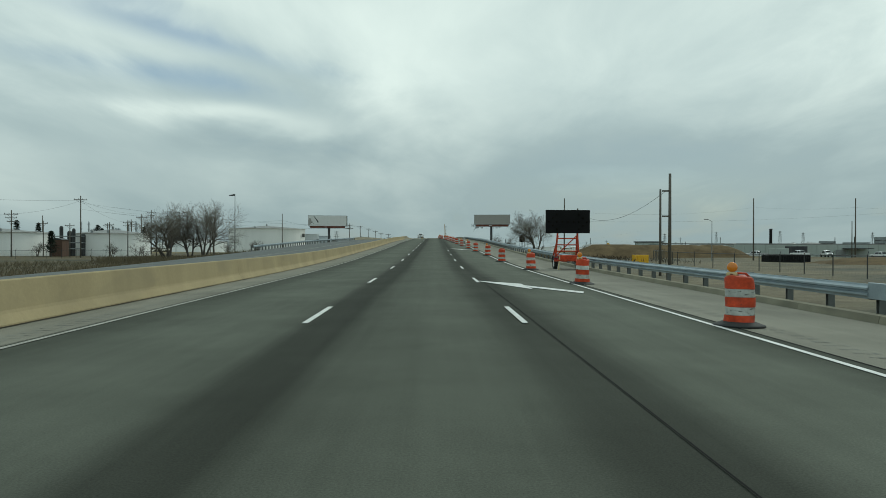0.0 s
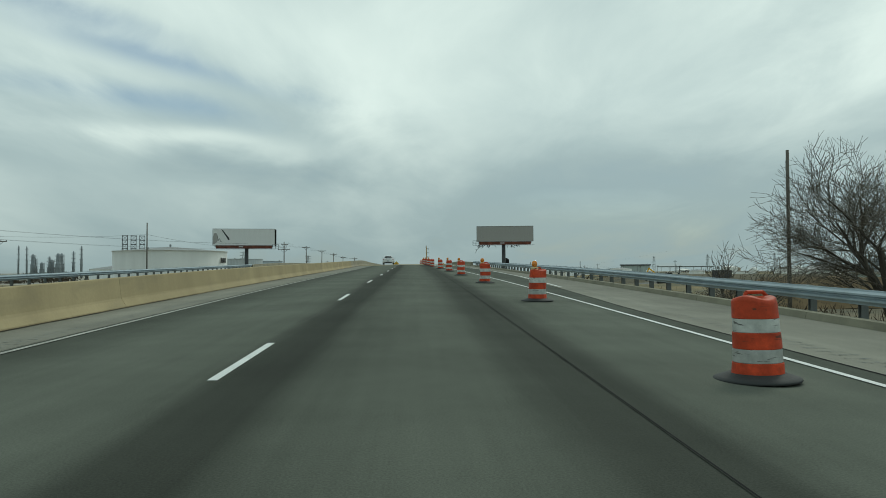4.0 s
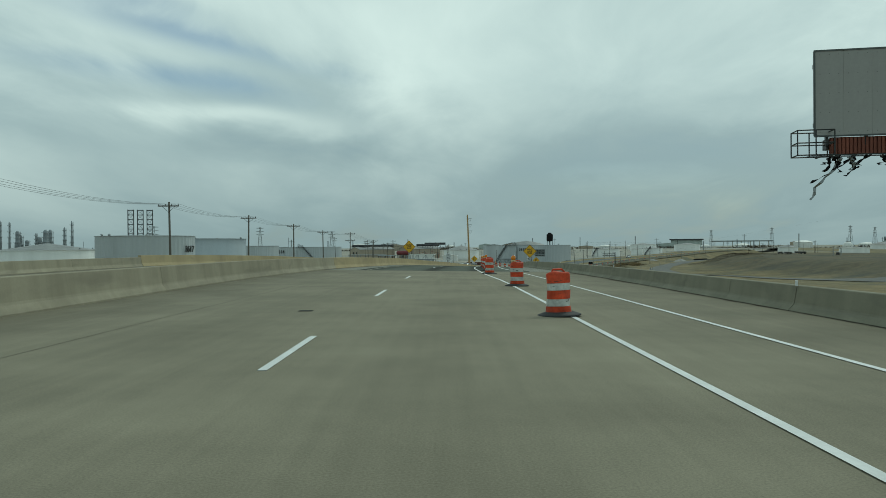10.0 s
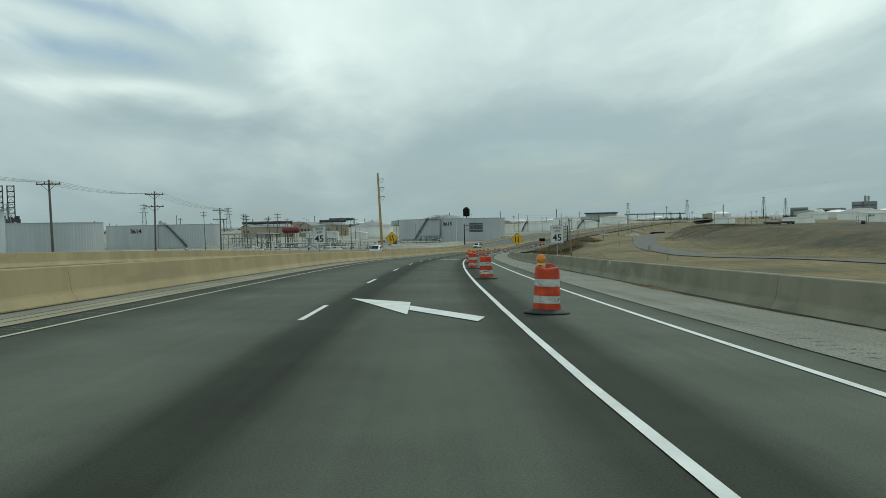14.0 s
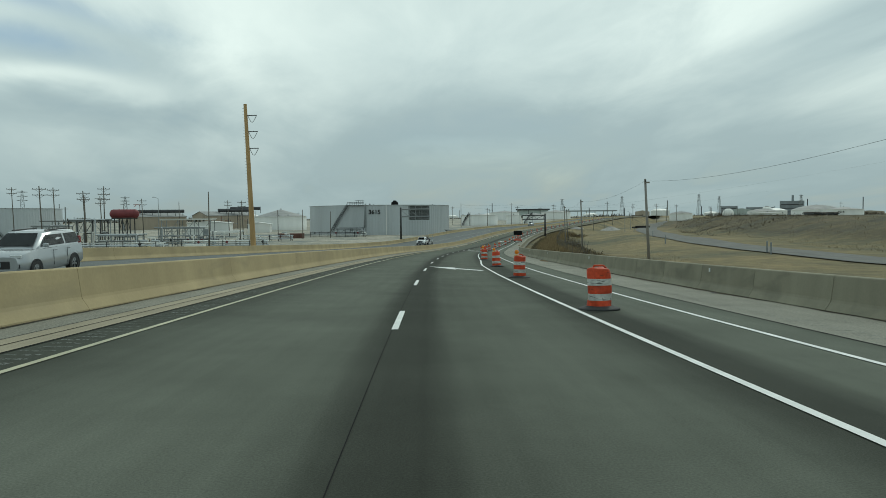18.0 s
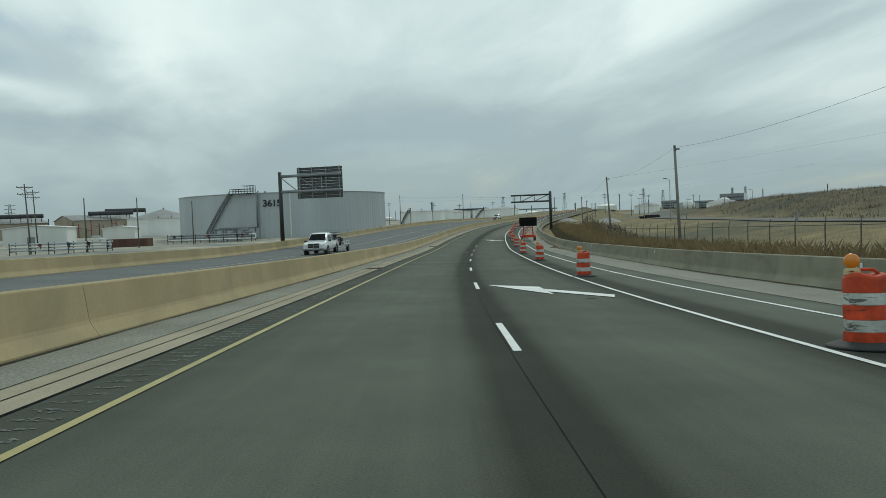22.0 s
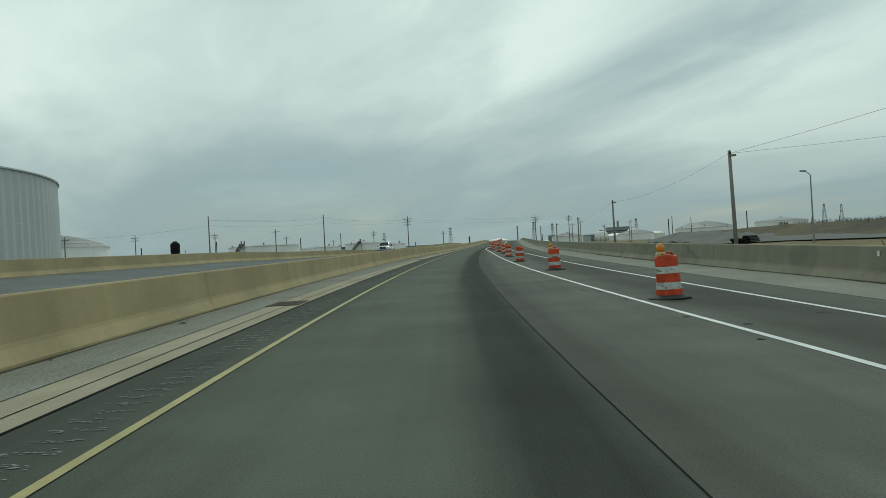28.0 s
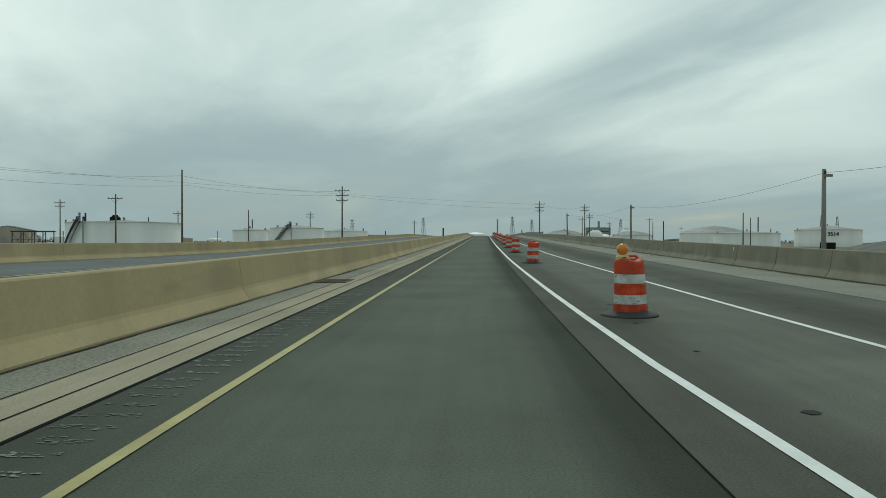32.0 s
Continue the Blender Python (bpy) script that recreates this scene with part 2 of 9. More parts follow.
def surface(name, color, rough=0.7, metal=0.0, var=0.25, grain=40.0, patch=0.6, bump=0.15, random_tint=0.0, streak=False, coat=0.0, gloss=0.5):
    """A painted, cast or rolled surface: large stains and fine grain, in metres."""
    m, t, b = shader(name)
    co = node(t, "ShaderNodeTexCoord")
    src = co.outputs["Object"]
    if streak:
        mp = node(t, "ShaderNodeMapping")
        mp.inputs["Scale"].default_value = (1, 1, 0.12)
        link(t, src, mp.inputs[0])
        big_src = mp.outputs[0]
    else:
        big_src = src
    big = node(t, "ShaderNodeTexNoise", Scale=patch, Detail=5.0, Roughness=0.6)
    link(t, big_src, big.inputs["Vector"])
    fine = node(t, "ShaderNodeTexNoise", Scale=grain, Detail=4.0, Roughness=0.65)
    link(t, src, fine.inputs["Vector"])
    r1 = t.nodes.new("ShaderNodeValToRGB")
    r1.color_ramp.elements[0].position, r1.color_ramp.elements[1].position = 0.3, 0.72
    r1.color_ramp.elements[0].color, r1.color_ramp.elements[1].color = tinted(color, 1 - var), tinted(color, 1 + var * 0.6)
    link(t, big.outputs["Fac"], r1.inputs[0])
    r2 = t.nodes.new("ShaderNodeValToRGB")
    r2.color_ramp.elements[0].position, r2.color_ramp.elements[1].position = 0.3, 0.7
    g = 1 - var * 0.55
    r2.color_ramp.elements[0].color, r2.color_ramp.elements[1].color = (g, g, g, 1), (1, 1, 1, 1)
    link(t, fine.outputs["Fac"], r2.inputs[0])
    mul = t.nodes.new("ShaderNodeMixRGB")
    mul.blend_type = "MULTIPLY"
    mul.inputs[0].default_value = 1
    link(t, r1.outputs[0], mul.inputs[1])
    link(t, r2.outputs[0], mul.inputs[2])
    out = mul.outputs[0]
    if random_tint:
        info = node(t, "ShaderNodeObjectInfo")
        mr = node(t, "ShaderNodeMapRange")
        mr.inputs[3].default_value, mr.inputs[4].default_value = 1 - random_tint, 1 + random_tint * 0.4
        link(t, info.outputs["Random"], mr.inputs[0])
        m2 = t.nodes.new("ShaderNodeMixRGB")
        m2.blend_type = "MULTIPLY"
        m2.inputs[0].default_value = 1
        link(t, out, m2.inputs[1])
        link(t, mr.outputs[0], m2.inputs[2])
        out = m2.outputs[0]
    link(t, out, b.inputs["Base Color"])
    b.inputs["Roughness"].default_value, b.inputs["Metallic"].default_value = rough, metal
    b.inputs["Specular IOR Level"].default_value = gloss
    if coat:
        b.inputs["Coat Weight"].default_value, b.inputs["Coat Roughness"].default_value = coat, 0.06
    if bump:
        bp = node(t, "ShaderNodeBump", Strength=bump, Distance=0.02)
        link(t, fine.outputs["Fac"], bp.inputs["Height"])
        link(t, bp.outputs[0], b.inputs["Normal"])
    return m


def paving(name, color, bands, grain=38.0, gloss=0.1, rough_mix=0.34, drift=()):
    """Road surface; the UV map holds metres across (u) and along (s). bands: (u, factor) stains that run along the lanes."""
    m, t, b = shader(name)
    uv = node(t, "ShaderNodeUVMap")
    sep = node(t, "ShaderNodeSeparateXYZ")
    link(t, uv.outputs[0], sep.inputs[0])
    mp = node(t, "ShaderNodeMapping")
    mp.inputs["Scale"].default_value = (1, 0.035, 1)
    link(t, uv.outputs[0], mp.inputs[0])
    wob = node(t, "ShaderNodeTexNoise", Scale=1.3, Detail=5.0, Roughness=0.65)
    link(t, mp.outputs[0], wob.inputs["Vector"])
    shift = node(t, "ShaderNodeMath")
    shift.operation = "MULTIPLY_ADD"
    shift.inputs[1].default_value, shift.inputs[2].default_value = 0.5, -0.25
    link(t, wob.outputs["Fac"], shift.inputs[0])
    addu = node(t, "ShaderNodeMath")
    link(t, sep.outputs[0], addu.inputs[0])
    link(t, shift.outputs[0], addu.inputs[1])
    if drift:
        # the dark joint wanders from one side of the lane line to the other along the road
        way_s = node(t, "ShaderNodeMapRange")
        for i, v in enumerate(drift):
            way_s.inputs[1 + i].default_value = v
        link(t, sep.outputs[1], way_s.inputs[0])
        only = node(t, "ShaderNodeMapRange")
        for i, v in enumerate((1.7, 2.7, 1.0, 0.0)):
            only.inputs[1 + i].default_value = v
        link(t, sep.outputs[0], only.inputs[0])
        pull = node(t, "ShaderNodeMath")
        pull.operation = "MULTIPLY"
        link(t, way_s.outputs[0], pull.inputs[0])
        link(t, only.outputs[0], pull.inputs[1])
        back = node(t, "ShaderNodeMath")
        back.operation = "SUBTRACT"
        link(t, addu.outputs[0], back.inputs[0])
        link(t, pull.outputs[0], back.inputs[1])
        addu = back
    rng = node(t, "ShaderNodeMapRange")
    rng.inputs[1].default_value, rng.inputs[2].default_value = -8, 12
    link(t, addu.outputs[0], rng.inputs[0])
    r = t.nodes.new("ShaderNodeValToRGB")
    els = r.color_ramp.elements
    for i, (u, k) in enumerate(bands):
        e = els[i] if i < 2 else els.new((u + 8) / 20)
        e.position = (u + 8) / 20
        e.color = (k, k, k, 1)
    link(t, rng.outputs[0], r.inputs[0])
    fine = node(t, "ShaderNodeTexNoise", Scale=grain, Detail=5.0, Roughness=0.75)
    link(t, uv.outputs[0], fine.inputs["Vector"])
    patch = node(t, "ShaderNodeTexNoise", Scale=0.35, Detail=6.0, Roughness=0.62)
    link(t, uv.outputs[0], patch.inputs["Vector"])
    streaks = node(t, "ShaderNodeTexNoise", Scale=4.0, Detail=4.0, Roughness=0.6)
    link(t, mp.outputs[0], streaks.inputs["Vector"])
    out = r.outputs[0]
    for src, lo, hi in ((fine, 1 - rough_mix, 1 + rough_mix), (patch, 0.82, 1.16), (streaks, 0.93, 1.06)):
        mr = node(t, "ShaderNodeMapRange")
        mr.inputs[1].default_value, mr.inputs[2].default_value = 0.3, 0.7
        mr.inputs[3].default_value, mr.inputs[4].default_value = lo, hi
        link(t, src.outputs["Fac"], mr.inputs[0])
        mx = t.nodes.new("ShaderNodeMixRGB")
        mx.blend_type = "MULTIPLY"
        mx.inputs[0].default_value = 1
        link(t, out, mx.inputs[1])
        link(t, mr.outputs[0], mx.inputs[2])
        out = mx.outputs[0]
    last = t.nodes.new("ShaderNodeMixRGB")
    last.blend_type = "MULTIPLY"
    last.inputs[0].default_value = 1
    last.inputs[2].default_value = (*color, 1)
    link(t, out, last.inputs[1])
    link(t, last.outputs[0], b.inputs["Base Color"])
    b.inputs["Roughness"].default_value = 0.9
    b.inputs["Specular IOR Level"].default_value = gloss
    bp = node(t, "ShaderNodeBump", Strength=0.35, Distance=0.012)
    link(t, fine.outputs["Fac"], bp.inputs["Height"])
    link(t, bp.outputs[0], b.inputs["Normal"])
    return m


def scuffs(m, color, cut, scale=(3.0, 5.0, 20.0), soft=0.05, most=0.85):
    """Dark scrapes, drawn out round the thing, laid over a finished surface; each object has its own."""
    t = m.node_tree
    b = t.nodes["Principled BSDF"]
    old = b.inputs["Base Color"].links[0].from_socket
    co = node(t, "ShaderNodeTexCoord")
    info = node(t, "ShaderNodeObjectInfo")
    far_off = node(t, "ShaderNodeVectorMath")
    far_off.operation = "SCALE"
    far_off.inputs[0].default_value = (37, 19, 53)
    link(t, info.outputs["Random"], far_off.inputs["Scale"])
    add = node(t, "ShaderNodeVectorMath")
    link(t, co.outputs["Object"], add.inputs[0])
    link(t, far_off.outputs[0], add.inputs[1])
    mp = node(t, "ShaderNodeMapping")
    mp.inputs["Rotation"].default_value = (0.5, 0.9, 0.3)
    mp.inputs["Scale"].default_value = scale
    link(t, add.outputs[0], mp.inputs[0])
    nz = node(t, "ShaderNodeTexNoise", Scale=1.0, Detail=3.0, Roughness=0.55, Distortion=0.8)
    link(t, mp.outputs[0], nz.inputs["Vector"])
    mr = node(t, "ShaderNodeMapRange")
    for i, v in enumerate((cut, cut + soft, 0.0, most)):
        mr.inputs[1 + i].default_value = v
    link(t, nz.outputs["Fac"], mr.inputs[0])
    mx = t.nodes.new("ShaderNodeMixRGB")
    mx.inputs[2].default_value = (*color, 1)
    link(t, mr.outputs[0], mx.inputs[0])
    link(t, old, mx.inputs[1])
    link(t, mx.outputs[0], b.inputs["Base Color"])


def glass(name, color=(0.02, 0.025, 0.025)):
    m, t, b = shader(name)
    b.inputs["Base Color"].default_value = (*color, 1)
    b.inputs["Roughness"].default_value = 0.05
    b.inputs["Specular IOR Level"].default_value = 0.7
    return m


ASPHALT = paving("worn_asphalt", (0.117, 0.126, 0.103), [(-8, 0.75), (-4.4, 0.6), (-3.6, 0.7), (-2.7, 0.98), (-1.9, 1.04), (-1.0, 1.0), (-0.6, 0.86), (-0.28, 0.44), (0.3, 0.38), (0.62, 0.74), (1.1, 0.86), (2.0, 0.98), (2.8, 0.9), (3.35, 0.5), (4.1, 0.48), (4.6, 1.0), (6.2, 1.14), (7.0, 0.74), (12, 0.8)], grain=60, rough_mix=0.3, drift=(400, 640, 0.4, -0.45), gloss=0.06)
DECK = paving("bridge_concrete", (0.25, 0.227, 0.165), [(-8, 0.75), (-5.5, 0.8), (-3.7, 0.95), (-1.9, 0.9), (0, 1.0), (1.9, 0.92), (3.6, 1.0), (6, 0.95), (8.5, 0.85), (12, 0.7)], grain=55, rough_mix=0.24)
SHOULDER = paving("shoulder_concrete", (0.255, 0.248, 0.205), [(-8, 0.8), (-5.6, 0.85), (-4.8, 1.0), (-4, 0.9), (6, 0.92), (8, 1.02), (9.2, 0.85), (12, 0.8)], grain=45, rough_mix=0.3)
GRAVEL = paving("exposed_aggregate_concrete", (0.25, 0.245, 0.205), [(-8, 0.8), (-6.4, 0.9), (-5.4, 1.0), (12, 1.0)], grain=24, rough_mix=0.55)
OTHER = paving("far_carriageway_asphalt", (0.15, 0.16, 0.155), [(-8, 1.0), (12, 1.0)])
PAINT_W = surface("white_road_paint", (0.74, 0.75, 0.72), 0.6, var=0.16, grain=30, patch=2.0, bump=0.05)
POLE_GREY = surface("silvered_pole_wood", (0.27, 0.255, 0.225), 0.9, var=0.3, streak=True)
SIDE_ROAD = paving("side_road_asphalt", (0.17, 0.168, 0.155), [(-8, 1.0), (12, 1.0)])
PAINT_Y = surface("yellow_road_paint", (0.42, 0.365, 0.15), 0.65, var=0.22, grain=30, patch=2.0, bump=0.05)
PAINT_PALE = surface("bleached_yellow_paint", (0.47, 0.45, 0.31), 0.65, var=0.22, grain=30, patch=2.0, bump=0.05)
PAINT_OLD = surface("faded_white_paint", (0.42, 0.41, 0.36), 0.7, var=0.35, grain=30, patch=2.0, bump=0.05)
GRIME = surface("damp_road_dirt", (0.10, 0.088, 0.062), 0.95, var=0.4, grain=20, patch=2.0, gloss=0.1)
TAR = surface("tar_seam", (0.02, 0.02, 0.02), 0.9, var=0.3, gloss=0.05)
RUMBLE = surface("milled_groove", (0.27, 0.285, 0.27), 0.9, var=0.5, grain=14, gloss=0.1)
CONC_TAN = surface("tan_barrier_concrete", (0.445, 0.362, 0.212), 0.9, var=0.17, grain=14, patch=0.5, bump=0.16, random_tint=0.06, streak=True, gloss=0.15)
CONC_MID = surface("olive_barrier_concrete", (0.37, 0.335, 0.245), 0.9, var=0.2, grain=26, patch=1.1, bump=0.2, random_tint=0.08, streak=True, gloss=0.15)
def film(name, color):
    """A thin broken film of dirt that fades towards its rim."""
    m, t, b = shader(name)
    co = node(t, "ShaderNodeTexCoord")
    sub = node(t, "ShaderNodeVectorMath")
    sub.operation = "SUBTRACT"
    sub.inputs[1].default_value = (0.5, 0.5, 0.5)
    link(t, co.outputs["Generated"], sub.inputs[0])
    flat = node(t, "ShaderNodeVectorMath")
    flat.operation = "MULTIPLY"
    flat.inputs[1].default_value = (2, 2, 0)
    link(t, sub.outputs[0], flat.inputs[0])
    ln = node(t, "ShaderNodeVectorMath")
    ln.operation = "LENGTH"
    link(t, flat.outputs[0], ln.inputs[0])
    nz = node(t, "ShaderNodeTexNoise", Scale=7.0, Detail=7.0, Roughness=0.7)
    link(t, co.outputs["Object"], nz.inputs["Vector"])
    a1 = node(t, "ShaderNodeMath")
    a1.operation = "MULTIPLY_ADD"
    a1.inputs[1].default_value, a1.inputs[2].default_value = 4.0, -1.3
    link(t, nz.outputs["Fac"], a1.inputs[0])
    a2 = node(t, "ShaderNodeMath")
    a2.operation = "MULTIPLY_ADD"
    a2.use_clamp = True
    a2.inputs[1].default_value = -1.5
    link(t, ln.outputs["Value"], a2.inputs[0])
    link(t, a1.outputs[0], a2.inputs[2])
    b.inputs["Base Color"].default_value = (*color, 1)
    b.inputs["Roughness"].default_value = 0.9
    link(t, a2.outputs[0], b.inputs["Alpha"])
    return m


TAR_FILM = film("tar_film", (0.02, 0.021, 0.02))
IRON = surface("rusty_cast_iron", (0.085, 0.06, 0.042), 0.8, metal=0.2, var=0.4)
CONC_GREY = surface("grey_barrier_concrete", (0.30, 0.283, 0.21), 0.9, var=0.2, grain=26, patch=1.1, bump=0.2, random_tint=0.10, streak=True, gloss=0.15)
scuffs(CONC_TAN, (0.26, 0.225, 0.15), 0.52, (0.35, 0.35, 1.3), 0.2, 0.42)
scuffs(CONC_MID, (0.22, 0.2, 0.15), 0.5, (0.35, 0.35, 1.3), 0.2, 0.6)
scuffs(CONC_GREY, (0.16, 0.15, 0.115), 0.5, (0.4, 0.4, 1.1), 0.2, 0.65)
GALV = surface("galvanised_rail", (0.36, 0.43, 0.47), 0.5, metal=0.35, var=0.2, grain=25, patch=1.0, bump=0.05, random_tint=0.08)
POST_ST = surface("weathered_steel_post", (0.16, 0.17, 0.16), 0.7, metal=0.3, var=0.3)
ORANGE = surface("orange_plastic", (0.66, 0.078, 0.025), 0.55, var=0.42, grain=9, patch=5.0, bump=0.12, random_tint=0.16, gloss=0.3)
WHITE_TAPE = surface("white_reflective_sheeting", (0.62, 0.63, 0.58), 0.45, var=0.3, grain=14, patch=5.0, bump=0.06, random_tint=0.2, gloss=0.3)
scuffs(WHITE_TAPE, (0.07, 0.065, 0.055), 0.60)
scuffs(ORANGE, (0.10, 0.045, 0.025), 0.64)
RUBBER = surface("black_rubber", (0.035, 0.037, 0.036), 0.75, var=0.4)
AMBER = surface("amber_lens", (0.80, 0.25, 0.012), 0.2, var=0.12, coat=0.6)
CREAM = surface("cream_plastic", (0.62, 0.50, 0.26), 0.5, var=0.2)
STEEL_DK = surface("dark_painted_steel", (0.055, 0.058, 0.058), 0.55, metal=0.3, var=0.3)
STEEL_LT = surface("grey_painted_steel", (0.30, 0.32, 0.32), 0.5, metal=0.3, var=0.25)
WOOD_POLE = surface("weathered_pole_wood", (0.15, 0.135, 0.11), 0.9, var=0.35, streak=True)
WOOD_LIGHT = surface("new_laminated_wood", (0.47, 0.31, 0.14), 0.8, var=0.3, streak=True, patch=1.5)
TANK_GREY = surface("grey_painted_tank", (0.49, 0.52, 0.53), 0.45, metal=0.15, var=0.14, grain=3, patch=0.12, bump=0.03, streak=True)
TANK_WHITE = surface("white_painted_tank", (0.76, 0.76, 0.72), 0.5, var=0.12, grain=3, patch=0.15, bump=0.03, streak=True)
TANK_ROOF = surface("grey_tank_roof", (0.27, 0.275, 0.265), 0.6, var=0.25, grain=2, patch=0.2, bump=0.05)
BOARD_GREY = surface("bare_billboard_panel", (0.40, 0.39, 0.37), 0.7, var=0.15, grain=6, patch=0.4, bump=0.04, streak=True)
BOARD_WHITE = surface("white_billboard_panel", (0.86, 0.86, 0.84), 0.6, var=0.12, grain=6, patch=0.4, bump=0.03, streak=True)
RED_BRICK = surface("weathered_red_brick", (0.13, 0.062, 0.045), 0.85, var=0.35, grain=8, patch=1.2, streak=True)
RUST_RED = surface("rusty_red_apron", (0.24, 0.075, 0.045), 0.75, var=0.4, grain=8, patch=1.5, streak=True)
SIGN_Y = surface("yellow_sign_sheeting", (0.82, 0.455, 0.02), 0.4, var=0.08, grain=5, patch=1.0, bump=0.0)
SIGN_B = surface("black_sign_film", (0.015, 0.014, 0.012), 0.45, var=0.15, bump=0.0)
SIGN_W = surface("white_sign_sheeting", (0.72, 0.73, 0.72), 0.4, var=0.08, bump=0.0)
SIGN_BACK = surface("bare_aluminium_back", (0.12, 0.13, 0.125), 0.5, metal=0.4, var=0.25, grain=6)
BLACK_PANEL = surface("black_display_panel", (0.012, 0.012, 0.012), 0.8, var=0.3, bump=0.02, gloss=0.15)
LAMP_OFF = surface("unlit_lamp", (0.014, 0.013, 0.011), 0.9, var=0.1, bump=0.0, gloss=0.05)
BARK = surface("grey_brown_bark", (0.105, 0.09, 0.072), 0.9, var=0.35, streak=True)
TWIG = surface("bare_twigs", (0.165, 0.145, 0.115), 0.9, var=0.3)
BRUSH = surface("dry_brush", (0.20, 0.165, 0.10), 0.95, var=0.35, random_tint=0.2)
WALL_TAN = surface("tan_metal_siding", (0.40, 0.34, 0.26), 0.7, var=0.2, patch=0.2, grain=4, streak=True)
WALL_PALE = surface("pale_green_metal_siding", (0.42, 0.47, 0.44), 0.6, var=0.15, patch=0.2, grain=4, streak=True)
ROOF_DK = surface("dark_roof", (0.06, 0.062, 0.066), 0.7, var=0.3, patch=0.3)
BRICK_RD = surface("red_painted_steel", (0.19, 0.034, 0.038), 0.6, var=0.3)
CAR_WHITE = surface("white_car_paint", (0.76, 0.77, 0.76), 0.25, var=0.03, grain=8, patch=0.7, bump=0.0, coat=0.8)
CAR_SILVER = surface("silver_car_paint", (0.45, 0.47, 0.48), 0.25, metal=0.5, var=0.03, bump=0.0, coat=0.8)
CAR_DARK = surface("black_plastic_trim", (0.02, 0.02, 0.02), 0.5, var=0.2, bump=0.0)
GLASS = glass("dark_car_glass")
RED_LENS = surface("red_tail_lens", (0.30, 0.012, 0.015), 0.15, var=0.1, bump=0.0, coat=0.8)
CLEAR_LENS = surface("clear_lamp_lens", (0.6, 0.62, 0.62), 0.1, var=0.1, bump=0.0, coat=0.8)
ALLOY = surface("alloy_wheel", (0.32, 0.33, 0.34), 0.35, metal=0.8, var=0.1, bump=0.0)
WIRE = surface("black_wire", (0.03, 0.03, 0.03), 0.6, var=0.1, bump=0.0)
STONE = surface("crushed_stone", (0.34, 0.33, 0.30), 0.9, var=0.3, grain=6)


def ground_material():
    m, t, b = shader("dry_winter_ground")
    co = node(t, "ShaderNodeTexCoord")
    big = node(t, "ShaderNodeTexNoise", Scale=0.06, Detail=6.0, Roughness=0.6)
    mid_n = node(t, "ShaderNodeTexNoise", Scale=0.45, Detail=6.0, Roughness=0.65)
    fine = node(t, "ShaderNodeTexNoise", Scale=6.0, Detail=5.0, Roughness=0.7)
    for n in (big, mid_n, fine):
        link(t, co.outputs["Object"], n.inputs["Vector"])
    r = t.nodes.new("ShaderNodeValToRGB")
    r.color_ramp.elements[0].position, r.color_ramp.elements[0].color = 0.34, (0.095, 0.09, 0.047, 1)
    r.color_ramp.elements[1].position, r.color_ramp.elements[1].color = 0.66, (0.235, 0.176, 0.078, 1)
    e = r.color_ramp.elements.new(0.5)
    e.color = (0.172, 0.136, 0.058, 1)
    link(t, big.outputs["Fac"], r.inputs[0])
    out = r.outputs[0]
    for src, lo, hi in ((mid_n, 0.62, 1.3), (fine, 0.68, 1.28)):
        mr = node(t, "ShaderNodeMapRange")
        mr.inputs[1].default_value, mr.inputs[2].default_value = 0.3, 0.7
        mr.inputs[3].default_value, mr.inputs[4].default_value = lo, hi
        link(t, src.outputs["Fac"], mr.inputs[0])
        mx = t.nodes.new("ShaderNodeMixRGB")
        mx.blend_type = "MULTIPLY"
        mx.inputs[0].default_value = 1
        link(t, out, mx.inputs[1])
        link(t, mr.outputs[0], mx.inputs[2])
        out = mx.outputs[0]
    vc = node(t, "ShaderNodeVertexColor")
    vc.layer_name = "kind"
    dirt = t.nodes.new("ShaderNodeMixRGB")
    dirt.blend_type = "MULTIPLY"
    dirt.inputs[0].default_value = 1
    dirt.inputs[2].default_value = (1.75, 2.1, 3.9, 1)
    link(t, out, dirt.inputs[1])
    pick = t.nodes.new("ShaderNodeMixRGB")
    parts = node(t, "ShaderNodeSeparateColor")
    link(t, vc.outputs[0], parts.inputs[0])
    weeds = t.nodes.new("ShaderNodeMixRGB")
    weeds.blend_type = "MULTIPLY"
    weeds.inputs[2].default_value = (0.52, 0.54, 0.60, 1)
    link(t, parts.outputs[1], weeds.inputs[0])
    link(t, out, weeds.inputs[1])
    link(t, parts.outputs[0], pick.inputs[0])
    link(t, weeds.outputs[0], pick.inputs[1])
    link(t, dirt.outputs[0], pick.inputs[2])
    link(t, pick.outputs[0], b.inputs["Base Color"])
    b.inputs["Roughness"].default_value = 0.95
    bp = node(t, "ShaderNodeBump", Strength=0.6, Distance=0.12)
    link(t, fine.outputs["Fac"], bp.inputs["Height"])
    link(t, bp.outputs[0], b.inputs["Normal"])
    return m


GROUND = ground_material()

# ---- mesh helpers ----


def mesh_of(bm, name, material, smooth=False):
    me = bpy.data.meshes.new(name)
    bm.to_mesh(me)
    bm.free()
    for mt in material if isinstance(material, (list, tuple)) else (material,):
        me.materials.append(mt)
    if smooth:
        me.polygons.foreach_set("use_smooth", [True] * len(me.polygons))
    return me


def part(name, bm, material, parent=None, label="", smooth=False):
    ob = new(name, mesh_of(bm, name, material, smooth))
    if parent is not None:
        ob.parent = parent
    return tagged(ob, label=label) if label else ob


